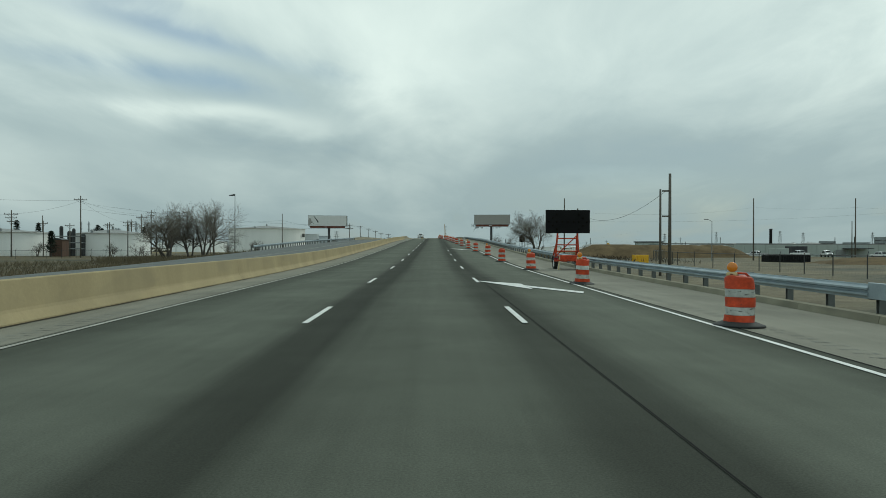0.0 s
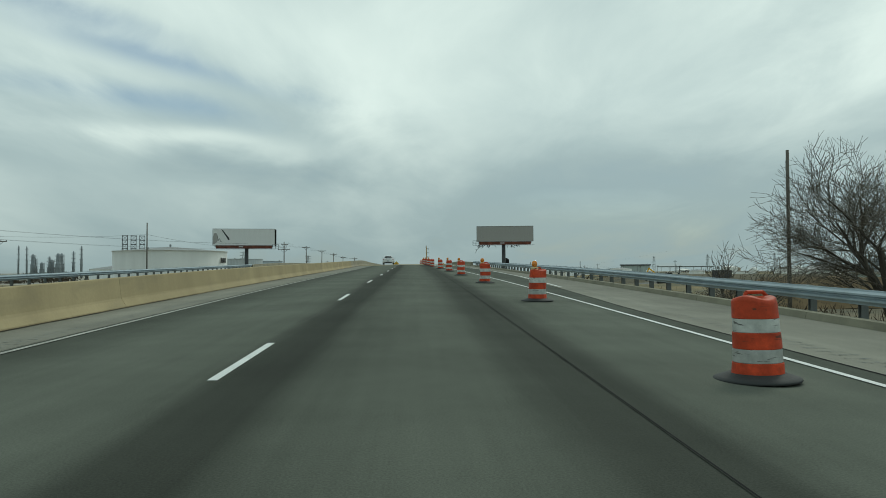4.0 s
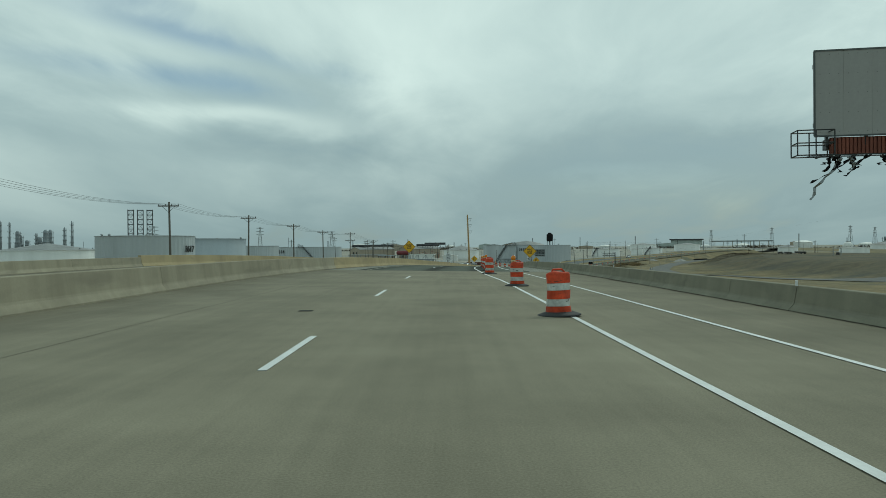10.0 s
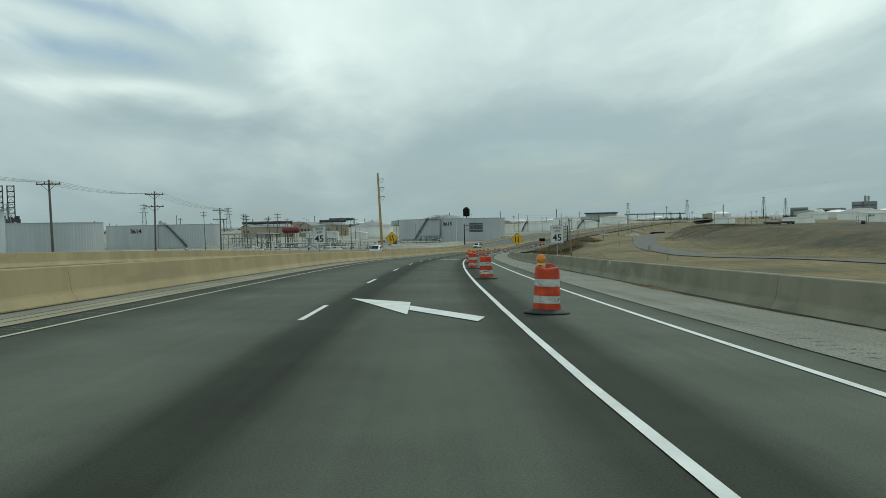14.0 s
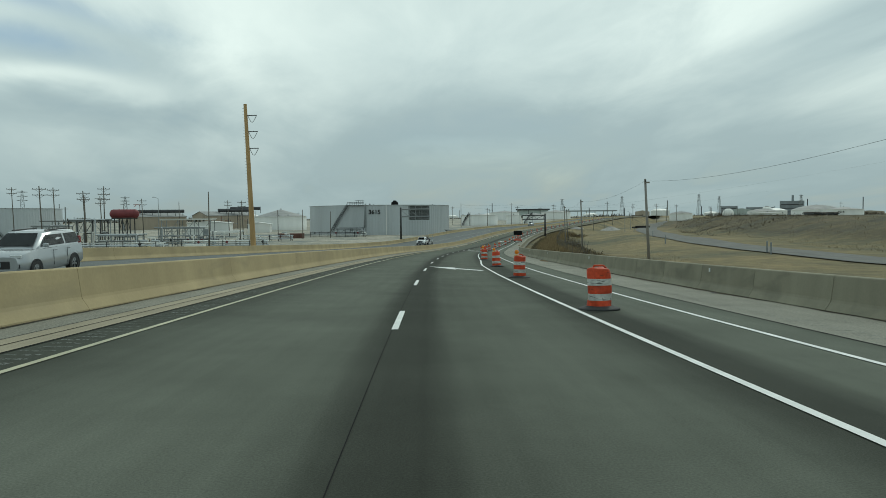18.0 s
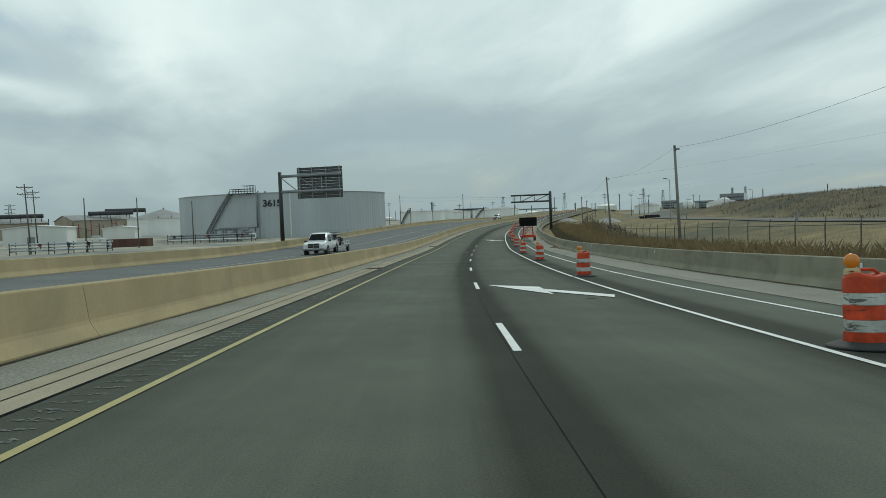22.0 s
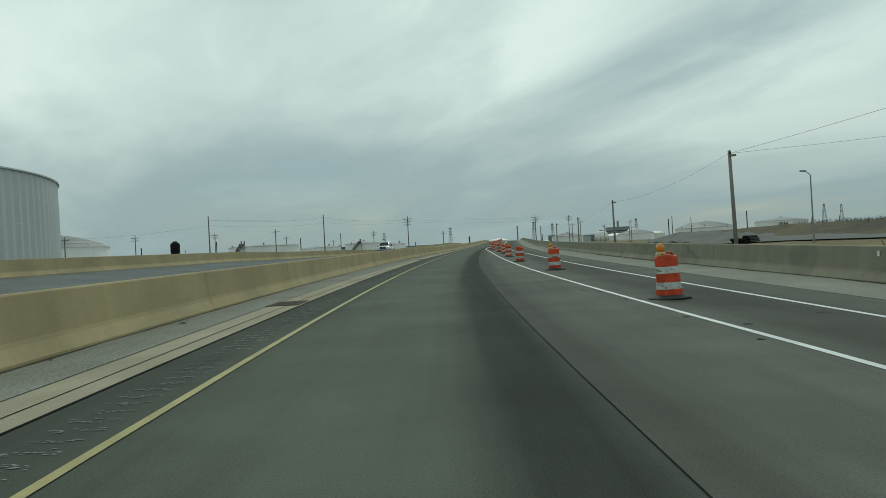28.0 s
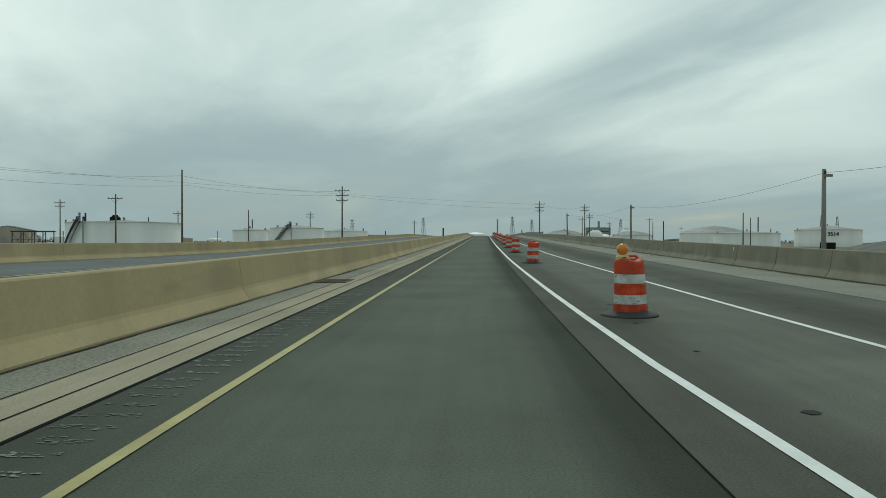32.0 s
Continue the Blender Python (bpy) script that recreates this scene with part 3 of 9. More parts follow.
def empty(name, label, category, group="", kind="", m=None):
    ob = new(name)
    if m is not None:
        ob.matrix_basis = m
    return tagged(ob, label, category, group, kind)


def box(bm, sx, sy, sz, x=0, y=0, z=0, rx=0, ry=0, rz=0, bevel=0.0, mi=0):
    """A box whose centre is at x, y, z."""
    r = bmesh.ops.create_cube(bm, size=1.0, matrix=pose(x, y, z, rx, ry, rz) @ Matrix.Diagonal((sx, sy, sz, 1)))
    faces = list({f for v in r["verts"] for f in v.link_faces})
    for f in faces:
        f.material_index = mi
    if bevel:
        bmesh.ops.bevel(bm, geom=list({e for f in faces for e in f.edges}), offset=bevel, segments=1, affect="EDGES")
    return r["verts"]


def cone(bm, r1, r2, h, x=0, y=0, z=0, n=16, rx=0, ry=0, rz=0, caps=True, mi=0):
    """A cylinder or cone; x, y, z is the middle of its foot."""
    r = bmesh.ops.create_cone(bm, cap_ends=caps, segments=n, radius1=r1, radius2=r2, depth=h, matrix=pose(x, y, z, rx, ry, rz) @ Matrix.Translation((0, 0, h / 2)))
    for f in {f for v in r["verts"] for f in v.link_faces}:
        f.material_index = mi
    return r["verts"]


def rod(bm, a, b, r=0.03, n=6, r2=None):
    """A round bar from a to b."""
    a, b = Vector(a), Vector(b)
    d = b - a
    if d.length < 1e-6:
        return
    q = d.to_track_quat("Z", "Y").to_matrix().to_4x4()
    bmesh.ops.create_cone(bm, cap_ends=True, segments=n, radius1=r, radius2=r if r2 is None else r2, depth=d.length, matrix=Matrix.Translation((a + b) / 2) @ q)


def lathe(bm, profile, n=24, caps=True):
    """Turns (radius, z) pairs round the z axis."""
    rings = []
    for r, z in profile:
        rings.append([bm.verts.new((r * math.cos(2 * math.pi * i / n), r * math.sin(2 * math.pi * i / n), z)) for i in range(n)])
    for a, b in zip(rings, rings[1:]):
        for i in range(n):
            bm.faces.new((a[i], a[(i + 1) % n], b[(i + 1) % n], b[i]))
    if caps:
        if profile[0][0] > 1e-4:
            bm.faces.new(rings[0][::-1])
        if profile[-1][0] > 1e-4:
            bm.faces.new(rings[-1])
    return rings


def prism(bm, outline, depth, m=None):
    """An outline in x, z pushed depth along y."""
    m = m or Matrix()
    a = [bm.verts.new(m @ Vector((x, 0, z))) for x, z in outline]
    b = [bm.verts.new(m @ Vector((x, depth, z))) for x, z in outline]
    bm.faces.new(a)
    bm.faces.new(b[::-1])
    k = len(a)
    for i in range(k):
        bm.faces.new((a[i], b[i], b[(i + 1) % k], a[(i + 1) % k]))


def loft(bm, rings, close=True, mi=0):
    """Joins rings of equal length; each ring is a list of points."""
    vs = [[bm.verts.new(p) for p in r] for r in rings]
    n = len(vs[0])
    for a, b in zip(vs, vs[1:]):
        for i in range(n if close else n - 1):
            f = bm.faces.new((a[i], a[(i + 1) % n], b[(i + 1) % n], b[i]))
            f.material_index = mi
    if close:
        bm.faces.new(vs[0][::-1])
        bm.faces.new(vs[-1])
    bmesh.ops.recalc_face_normals(bm, faces=bm.faces)


def ribbon(name, s0, s1, edges, material, z=0.0, step=4.0, thick=0.0, label="", category="road", kind="structure", parent=None):
    """A sheet along the road. edges: functions of s that give the offsets u, from left to right."""
    n = max(2, int(math.ceil((s1 - s0) / step)) + 1)
    bm = bmesh.new()
    uvl = bm.loops.layers.uv.new("UVMap")
    rows = []
    for i in range(n):
        s = s0 + (s1 - s0) * i / (n - 1)
        rows.append([(bm.verts.new(at(s, e(s), z)), e(s), s) for e in edges])
    for a, b in zip(rows, rows[1:]):
        for k in range(len(edges) - 1):
            quad = (a[k], a[k + 1], b[k + 1], b[k])
            f = bm.faces.new([q[0] for q in quad])
            for lp, q in zip(f.loops, quad):
                lp[uvl].uv = (q[1], q[2])
    if thick:
        lows = []
        for row in rows:
            lows.append([bm.verts.new(v.co - Vector((0, 0, thick))) for v, _, _ in (row[0], row[-1])])
        for i in range(n - 1):
            bm.faces.new((rows[i][0][0], rows[i + 1][0][0], lows[i + 1][0], lows[i][0]))
            bm.faces.new((rows[i + 1][-1][0], rows[i][-1][0], lows[i][1], lows[i + 1][1]))
    ob = part(name, bm, material, parent)
    if parent is None:
        tagged(ob, label, category, kind=kind)
    return ob


def off(fn, d):
    return lambda s: fn(s) + d


def fixed(v):
    return lambda s: v


def mix(a, b, k):
    return lambda s: a(s) * (1 - k) + b(s) * k


def curve_ob(name, lines, radius, material, label="", category="", kind="", group="", parent=None):
    """Thin wires through points, each a part of one thing."""
    root = empty(name, label, category, group, kind)
    for pts_ in lines:
        bm = bmesh.new()
        rings = []
        for i, p in enumerate(pts_):
            p = Vector(p)
            d = (Vector(pts_[min(i + 1, len(pts_) - 1)]) - Vector(pts_[max(i - 1, 0)])).normalized()
            side = d.cross(Vector((0, 0, 1)))
            side = side.normalized() if side.length > 1e-4 else Vector((1, 0, 0))
            up = side.cross(d)
            rings.append([bm.verts.new(p + radius * (side * math.cos(a) + up * math.sin(a))) for a in (0, 2.094, 4.189)])
        for a, b in zip(rings, rings[1:]):
            for i in range(3):
                bm.faces.new((a[i], a[(i + 1) % 3], b[(i + 1) % 3], b[i]))
        part("wire", bm, material, root)
    return root


def sag(a, b, drop, n=10):
    a, b = Vector(a), Vector(b)
    return [a.lerp(b, i / n) - Vector((0, 0, drop * 4 * (i / n) * (1 - i / n))) for i in range(n + 1)]


def lettering(name, text, size, material, m, parent=None, depth=0.004, bold=0.0, align="CENTER"):
    """Words in the built-in font, turned into a mesh that stands on its parent's face."""
    cu = bpy.data.curves.new(name, "FONT")
    cu.body, cu.size, cu.align_x, cu.align_y, cu.extrude, cu.offset = text, size, align, "CENTER", depth, bold
    tmp = bpy.data.objects.new(name, cu)
    scene.collection.objects.link(tmp)
    dg = bpy.context.evaluated_depsgraph_get()
    me = bpy.data.meshes.new_from_object(tmp.evaluated_get(dg))
    bpy.data.objects.remove(tmp)
    me.materials.clear()
    me.materials.append(material)
    ob = new(name, me)
    if parent is not None:
        ob.parent = parent
    ob.matrix_basis = m
    return ob


# ---- terrain ----
BASE_S, BASE_Z = [-200, 170, 342, 513, 627, 741, 912, 1500], [-1.2, -1.4, -1.8, -4.9, -7.2, -7.0, -6.4, -5.0]


def smooth(x, a, b):
    k = np.clip((x - a) / (b - a), 0, 1)
    return k * k * (3 - 2 * k)


def station(x, y):
    """Station and offset of points in the plan."""
    x, y = np.atleast_1d(x).astype(float), np.atleast_1d(y).astype(float)
    s, u = np.zeros_like(x), np.zeros_like(x)
    px_, py_ = GX[::4], GY[::4]
    for i in range(0, len(x), 4000):
        d = (x[i:i + 4000, None] - px_) ** 2 + (y[i:i + 4000, None] - py_) ** 2
        k = d.argmin(1) * 4
        h = GH[k]
        dx, dy = x[i:i + 4000] - GX[k], y[i:i + 4000] - GY[k]
        s[i:i + 4000] = GS[k] + dx * np.sin(h) + dy * np.cos(h)
        u[i:i + 4000] = dx * np.cos(h) - dy * np.sin(h)
    return s, u


FIELD_S, FIELD_Z = [-200, 342, 430, 513, 627, 741, 860, 1000], [0, 0, -0.4, -0.2, 2.0, 1.5, 0.5, 0]


def hill_of(s, u):
    toe = np.interp(s, [300, 480, 540, 620, 700, 800, 880], [84, 82, 70, 57, 53, 38, 30])
    crest = np.interp(s, [300, 480, 540, 620, 700, 800, 880], [118, 112, 98, 84, 74, 56, 43])
    return smooth(u, toe, crest) * smooth(s, 300, 400) * (1 - smooth(s - 1.8 * np.clip(u - 45, -20, 60), 872, 908)) * (1 - smooth(u, 330, 460))


def land(x, y):
    """Height of the open ground at points in the plan."""
    s, u = station(x, y)
    base = np.interp(s, BASE_S, BASE_Z) + np.interp(s, FIELD_S, FIELD_Z) * smooth(u, 24, 36)
    hill = hill_of(s, u)
    top = np.interp(s, [300, 456, 570, 680, 720, 752, 772, 797, 840, 960, 1000], [0.6, 0.1, -0.4, -0.3, -0.6, -0.6, -1.6, -3.2, -3.3, -3.4, -5.0])
    z = base + hill * (top - base)
    mound = np.exp(-(((s - 664) / 14) ** 2 + ((u - 18) / 6) ** 2))
    z = z + 1.5 * mound
    # washed-out banks and tussocks on the hill face
    face = hill * (1 - hill) * 4
    z = z + face * (0.45 * np.sin(x * 0.31 + 1.7 * np.sin(y * 0.13)) * np.sin(y * 0.27 + x * 0.05) + 0.2 * np.sin(x * 0.83 + y * 0.61) * np.sin(y * 0.9 - x * 0.37))
    z = z + 0.25 * np.sin(x * 0.11) * np.sin(y * 0.083) * smooth(np.abs(u), 24, 60)
    road = road_z(np.clip(s, -60, 1499), np.clip(u, -19, 11)) - 0.45
    k = np.maximum(smooth(u, 10.8, 18.5), smooth(-u, 20.0, 34))
    return np.where((s < -58) | (s > 1495), base, road * (1 - k) + z * k)


def land_at(x, y):
    return float(land(np.array([x]), np.array([y]))[0])


xs = np.unique(np.r_[np.linspace(-4500, -260, 14), np.arange(-250, 480, 5.0), np.linspace(500, 4500, 14)])
ys = np.unique(np.r_[np.linspace(-4500, -120, 10), np.arange(-100, 1050, 5.0), np.linspace(1075, 4500, 13)])
gx, gy = np.meshgrid(xs, ys)
gz = land(gx.ravel(), gy.ravel())
me = bpy.data.meshes.new("ground")
nx, ny = len(xs), len(ys)
idx = np.arange(nx * ny).reshape(ny, nx)
quads = np.stack([idx[:-1, :-1], idx[:-1, 1:], idx[1:, 1:], idx[1:, :-1]], -1).reshape(-1, 4)
me.from_pydata(np.stack([gx.ravel(), gy.ravel(), gz], 1).tolist(), [], quads.tolist())
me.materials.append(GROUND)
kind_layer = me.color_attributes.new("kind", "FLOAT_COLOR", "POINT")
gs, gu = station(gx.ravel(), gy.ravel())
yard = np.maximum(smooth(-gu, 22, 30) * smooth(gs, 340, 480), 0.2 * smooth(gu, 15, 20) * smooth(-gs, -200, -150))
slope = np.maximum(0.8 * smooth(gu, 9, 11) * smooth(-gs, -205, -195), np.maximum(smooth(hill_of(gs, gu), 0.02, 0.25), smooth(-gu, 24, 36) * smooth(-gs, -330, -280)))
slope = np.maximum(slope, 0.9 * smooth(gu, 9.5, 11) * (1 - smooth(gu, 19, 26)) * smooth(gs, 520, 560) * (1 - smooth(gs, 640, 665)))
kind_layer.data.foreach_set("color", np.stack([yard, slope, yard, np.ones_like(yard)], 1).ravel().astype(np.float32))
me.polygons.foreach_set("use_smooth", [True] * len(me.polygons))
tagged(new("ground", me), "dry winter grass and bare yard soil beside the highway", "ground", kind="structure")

# ---- carriageways ----
for k, (a, b) in enumerate(((-60, BRIDGE[0]), (BRIDGE[1], 1490))):
    ribbon("road_%d" % (k + 1), a, b, [u_pave_l, fixed(-1.8), fixed(0), fixed(1.8), mix(fixed(1.8), u_pave_r, 0.5), u_pave_r], ASPHALT, label="dark worn asphalt highway lanes", category="road")
    ribbon("shoulder_left_%d" % (k + 1), a, b, [off(u_left, -0.9), u_pave_l], GRAVEL if k else SHOULDER, label="light concrete inner shoulder beside the median barrier", category="shoulder")
    ribbon("shoulder_right_%d" % (k + 1), a, b, [u_pave_r, off(u_right, 0.9)], GRAVEL if k else SHOULDER, label="light concrete outer shoulder of the highway", category="shoulder")
SLAB = paving("approach_slab_concrete", (0.31, 0.262, 0.150), [(-8, 0.8), (-3.7, 0.95), (-2, 1.05), (0, 0.95), (2, 1.05), (5, 1.0), (12, 0.85)], grain=60, rough_mix=0.22)
ribbon("approach_slab", BRIDGE[0], 217.0, [off(u_left, -0.9), fixed(-3.6), fixed(0), fixed(3.6), off(u_right, 0.9)], SLAB, label="pale tan concrete approach slab of the bridge", category="bridge slab")
ribbon("bridge_deck", 217.0, BRIDGE[1], [off(u_left, -0.9), fixed(-3.6), fixed(0), fixed(3.6), off(u_right, 0.9)], DECK, label="tan worn concrete bridge deck", category="bridge deck")
ribbon("far_deck", BRIDGE[0] - 3, BRIDGE[1] + 2, [fixed(-20.2), fixed(-14.0), off(u_left, -0.95)], DECK, z=0.004, step=5, label="tan worn concrete bridge deck of the opposite carriageway", category="bridge deck")
ribbon("far_carriageway", -60, 1490, [fixed(-20.2), fixed(-14.0), off(u_left, -0.95)], OTHER, step=5, label="grey asphalt opposite carriageway", category="road")


# older, browner asphalt beside the new lane
OLD_ASPHALT = paving("old_brown_asphalt", (0.138, 0.140, 0.118), [(-8, 0.7), (-0.3, 0.68), (0.4, 0.68), (0.85, 0.96), (2.0, 1.04), (2.9, 0.96), (3.5, 0.66), (4.5, 0.66), (5.2, 0.95), (12, 0.9)], grain=55, rough_mix=0.28, gloss=0.06)
u_old = lane([(655, 0.05), (720, 0.06), (770, -0.12), (795, -0.47), (1500, -0.55)])
ribbon("old_lane", 655, 1480, [u_old, fixed(1.8), mix(fixed(1.8), u_pave_r, 0.5), u_pave_r], OLD_ASPHALT, z=0.004, label="older brownish asphalt beside the dark new lane", category="road")


def strip(name, s0, s1, fn, width, material, parent, z=0.010, step=4.0):
    return ribbon(name, s0, s1, [off(fn, -width / 2), off(fn, width / 2)], material, z=z, step=step, parent=parent)


markings = empty("road_markings", "painted lane lines, edge lines and merge arrows on the road", "road marking", kind="structure")
strip("edge_line", -60, BRIDGE[0], fixed(-3.66), 0.11, PAINT_OLD, markings)
strip("edge_line", BRIDGE[1], 505, fixed(-3.66), 0.095, PAINT_PALE, markings)
strip("edge_line", 505, 1480, fixed(-3.66), 0.095, PAINT_Y, markings)
strip("taper_line", -60, 132, u_taper, 0.108, PAINT_W, markings)
strip("taper_line", 132, 1480, u_taper, 0.108, PAINT_W, markings)
strip("outer_edge_line", 134, 1480, u_edge, 0.11, PAINT_W, markings)
for v in (-10.4, -14.2):
    strip("far_lane_line", -60, 1480, fixed(v), 0.12, PAINT_OLD, markings, step=6)
strip("far_edge_line", -60, 1480, off(u_left, -1.9), 0.12, PAINT_W, markings, step=6)
dash_me = None


def dash(s, u):
    global dash_me
    if dash_me is None:
        bm = bmesh.new()
        box(bm, 0.102, 3.05, 0.004, 0, 0, 0.006)
        dash_me = mesh_of(bm, "dash", PAINT_W)
    ob = new("dash", dash_me)
    ob.parent = markings
    ob.matrix_basis = along(s, u)


for k in range(23):
    dash(1.52 + float(np.interp(k, [0, 1, 3, 6, 12, 15, 18, 21, 22], [12.1, 24.3, 49.7, 87.2, 162.3, 198.8, 235.7, 272.8, 285.2])), 0)
for k in range(6):
    dash(13.6 + 12.42 * k, 3.66)
for k in range(27):
    dash(1.5 + float(np.interp(k, [0, 2, 4, 10, 14, 16, 20, 22, 25, 26], [314.2, 338.4, 361.9, 435.4, 482.7, 507.0, 553.2, 576.4, 610.8, 621.8])), 0)

ARROW = [(-1.45, 2.68), (0.0, 1.50), (0.01, 0.58), (1.40, -1.84), (1.23, -2.60), (0.03, -0.48), (0.02, -1.40)]
for s, u in ((22.6, 5.05), (82.25, 5.40), (364.2, 1.75), (424.8, 1.75), (485.7, 1.5), (563.7, 1.75), (640.0, 1.75)):
    bm = bmesh.new()
    vs = [bm.verts.new(at(s + y, u + x, 0.016)) for x, y in ARROW]
    bm.faces.new((vs[0], vs[6], vs[1]))
    bm.faces.new((vs[2], vs[5], vs[4], vs[3]))
    bmesh.ops.recalc_face_normals(bm, faces=bm.faces)
    part("merge_arrow", bm, PAINT_W, markings)

# gutter slab along the inner shoulder
GUTTER = paving("gutter_concrete", (0.36, 0.32, 0.235), [(-8, 0.95), (-5.5, 1.0), (-4.6, 0.94), (12, 1.0)], grain=45, rough_mix=0.26)
u_gut = lane([(345, -5.0), (555, -5.02), (625, -5.15), (750, -5.73), (760, -5.68), (775, -5.4), (797, -5.2), (1500, -5.2)])
ribbon("gutter", 330, 1200, [u_gut, u_pave_l], GUTTER, z=0.005, label="tan concrete gutter slab beside the asphalt", category="gutter")

# seams, grooves and gutters
seams = empty("pavement_seams", "dark tar seams and expansion joints in the pavement", "pavement joint", kind="structure")
strip("tar_seam", -60, BRIDGE[0], fixed(3.85), 0.016, TAR, seams, z=0.004)
strip("tar_seam", 420, 655, lane([(420, 0.0), (530, -0.12), (655, 0.05)]), 0.008, TAR, seams, z=0.004)
strip("tar_seam", 655, 1480, u_old, 0.008, TAR, seams, z=0.009)
strip("shoulder_joint", -60, BRIDGE[0], u_pave_l, 0.012, TAR, seams, z=0.009)
strip("shoulder_joint", 330, 1200, u_gut, 0.02, TAR, seams, z=0.010)
strip("shoulder_joint", 330, 1200, off(u_pave_l, -0.34), 0.02, TAR, seams, z=0.010)
strip("shoulder_joint", BRIDGE[1], 1480, u_pave_l, 0.035, TAR, seams, z=0.009)
for a, b in ((-60, BRIDGE[0]), (BRIDGE[1], 1480)):
    strip("shoulder_joint", a, b, u_pave_r, 0.04, TAR, seams, z=0.005)
strip("deck_joint", *BRIDGE, fixed(-3.5), 0.012, GRIME, seams, z=0.004)
for v, w_ in ((0.02, 0.008), (3.4, 0.010)):
    strip("deck_joint", BRIDGE[0], 217.0, fixed(v), w_, TAR, seams, z=0.004)
for s, w_ in ((BRIDGE[0], 0.035), (217.0, 0.018), (BRIDGE[1], 0.04)):
    ribbon("expansion_joint", s - w_, s + w_, [off(u_left, -0.3), fixed(0), off(u_right, 0.3)], TAR, z=0.012, step=0.2, parent=seams)
rnd = random.Random(3)
CRACKS = [[(217.1, -1.75), (218.0, -1.42), (218.7, -1.47), (220.6, -1.27), (222.0, -1.1)], [(217.4, 0.31), (218.3, 0.2), (218.9, -0.1), (220.0, -0.22)], [(235.3, 3.33), (235.05, 3.38), (235.2, 3.5), (234.95, 3.55)], [(284.3, 3.55), (284.05, 3.62), (284.2, 3.75)]]
for knots in CRACKS:
    ks = np.linspace(0, len(knots) - 1, 13)
    cu_ = [(float(np.interp(k, range(len(knots)), [q[0] for q in knots])) + rnd.uniform(-1, 1) * (0.1 if knots[0][0] < 225 else 0.02), float(np.interp(k, range(len(knots)), [q[1] for q in knots])) + rnd.uniform(-1, 1) * (0.08 if knots[0][0] < 225 else 0.01)) for k in ks]
    wd = [rnd.uniform(0.014, 0.05) if knots[0][0] < 225 else 0.014 for _ in ks]
    bm = bmesh.new()
    rows_ = [(bm.verts.new(at(s_, u_ - w_, 0.007)), bm.verts.new(at(s_, u_ + w_, 0.007))) for (s_, u_), w_ in zip(cu_, wd)]
    for p, q in zip(rows_, rows_[1:]):
        bm.faces.new((p[0], p[1], q[1], q[0]))
    part("sealed_crack", bm, TAR, seams)
# tar dragged over the first joint
for s_, u_, ls, lu in ((211.5, -0.1, 0.95, 1.1), (211.4, 0.1, 0.7, 0.7), (211.2, 3.45, 0.5, 0.7), (211.1, -2.4, 0.35, 1.2), (211.05, 1.7, 0.25, 1.2)):
    bm = bmesh.new()
    bm.faces.new([bm.verts.new(at(s_ + a * ls, u_ + b * lu, 0.010)) for a, b in ((-1, -1), (-1, 1), (1, 1), (1, -1))])
    part("tar_stain", bm, TAR_FILM, seams)


def rumble(name, fn, s0, s1, width, spacing):
    bm = bmesh.new()
    rnd = random.Random(int(s0))
    s = s0
    while s < s1:
        u = fn(s) + rnd.uniform(-0.03, 0.03)
        w = width * rnd.uniform(0.75, 1.05)
        for _ in range(22):
            uc, sc = u + rnd.uniform(-0.5, 0.5) * w, s + rnd.gauss(0.0, 0.03)
            lw, ll = rnd.uniform(0.012, 0.042), rnd.uniform(0.006, 0.015)
            bm.faces.new([bm.verts.new(at(sc + ll * math.sin(a) * rnd.uniform(0.6, 1.2), uc + lw * math.cos(a) * rnd.uniform(0.7, 1.1), 0.006)) for a in (0, 1.0, 2.1, 3.1, 4.2, 5.3)])
        s += spacing * rnd.uniform(0.94, 1.06)
    ob = part(name, bm, RUMBLE)
    return tagged(ob, "milled rumble strip grooves along the shoulder", "rumble strip", kind="stuff")


rumble("rumble_strip", lane([(345, -4.02), (600, -4.04), (750, -4.18)]), 345, 900, 0.46, 0.31)
rumble("rumble_strip", off(u_pave_r, 0.55), -20, 208, 0.42, 0.36)
rumble("rumble_strip", fixed(-4.25), -20, 208, 0.42, 0.33)
rumble("rumble_strip", off(u_pave_r, 0.55), 304, 470, 0.42, 0.36)

# ---- concrete barriers ----
SAFETY = [(-0.30, 0), (-0.30, 0.075), (-0.185, 0.245), (-0.165, 0.30), (-0.10, 0.80), (-0.085, 0.82), (0.085, 0.82), (0.10, 0.80), (0.165, 0.30), (0.185, 0.245), (0.30, 0.075), (0.30, 0)]


def barrier_mesh(name, height, material, length=6.1, gap=0.012):
    k = height / 0.82
    bm = bmesh.new()
    prism(bm, [(x, z * k if z > 0.1 else z) for x, z in SAFETY][::-1], length - gap, Matrix.Translation((0, -length / 2 + gap / 2, -0.05)))
    return mesh_of(bm, name, material)


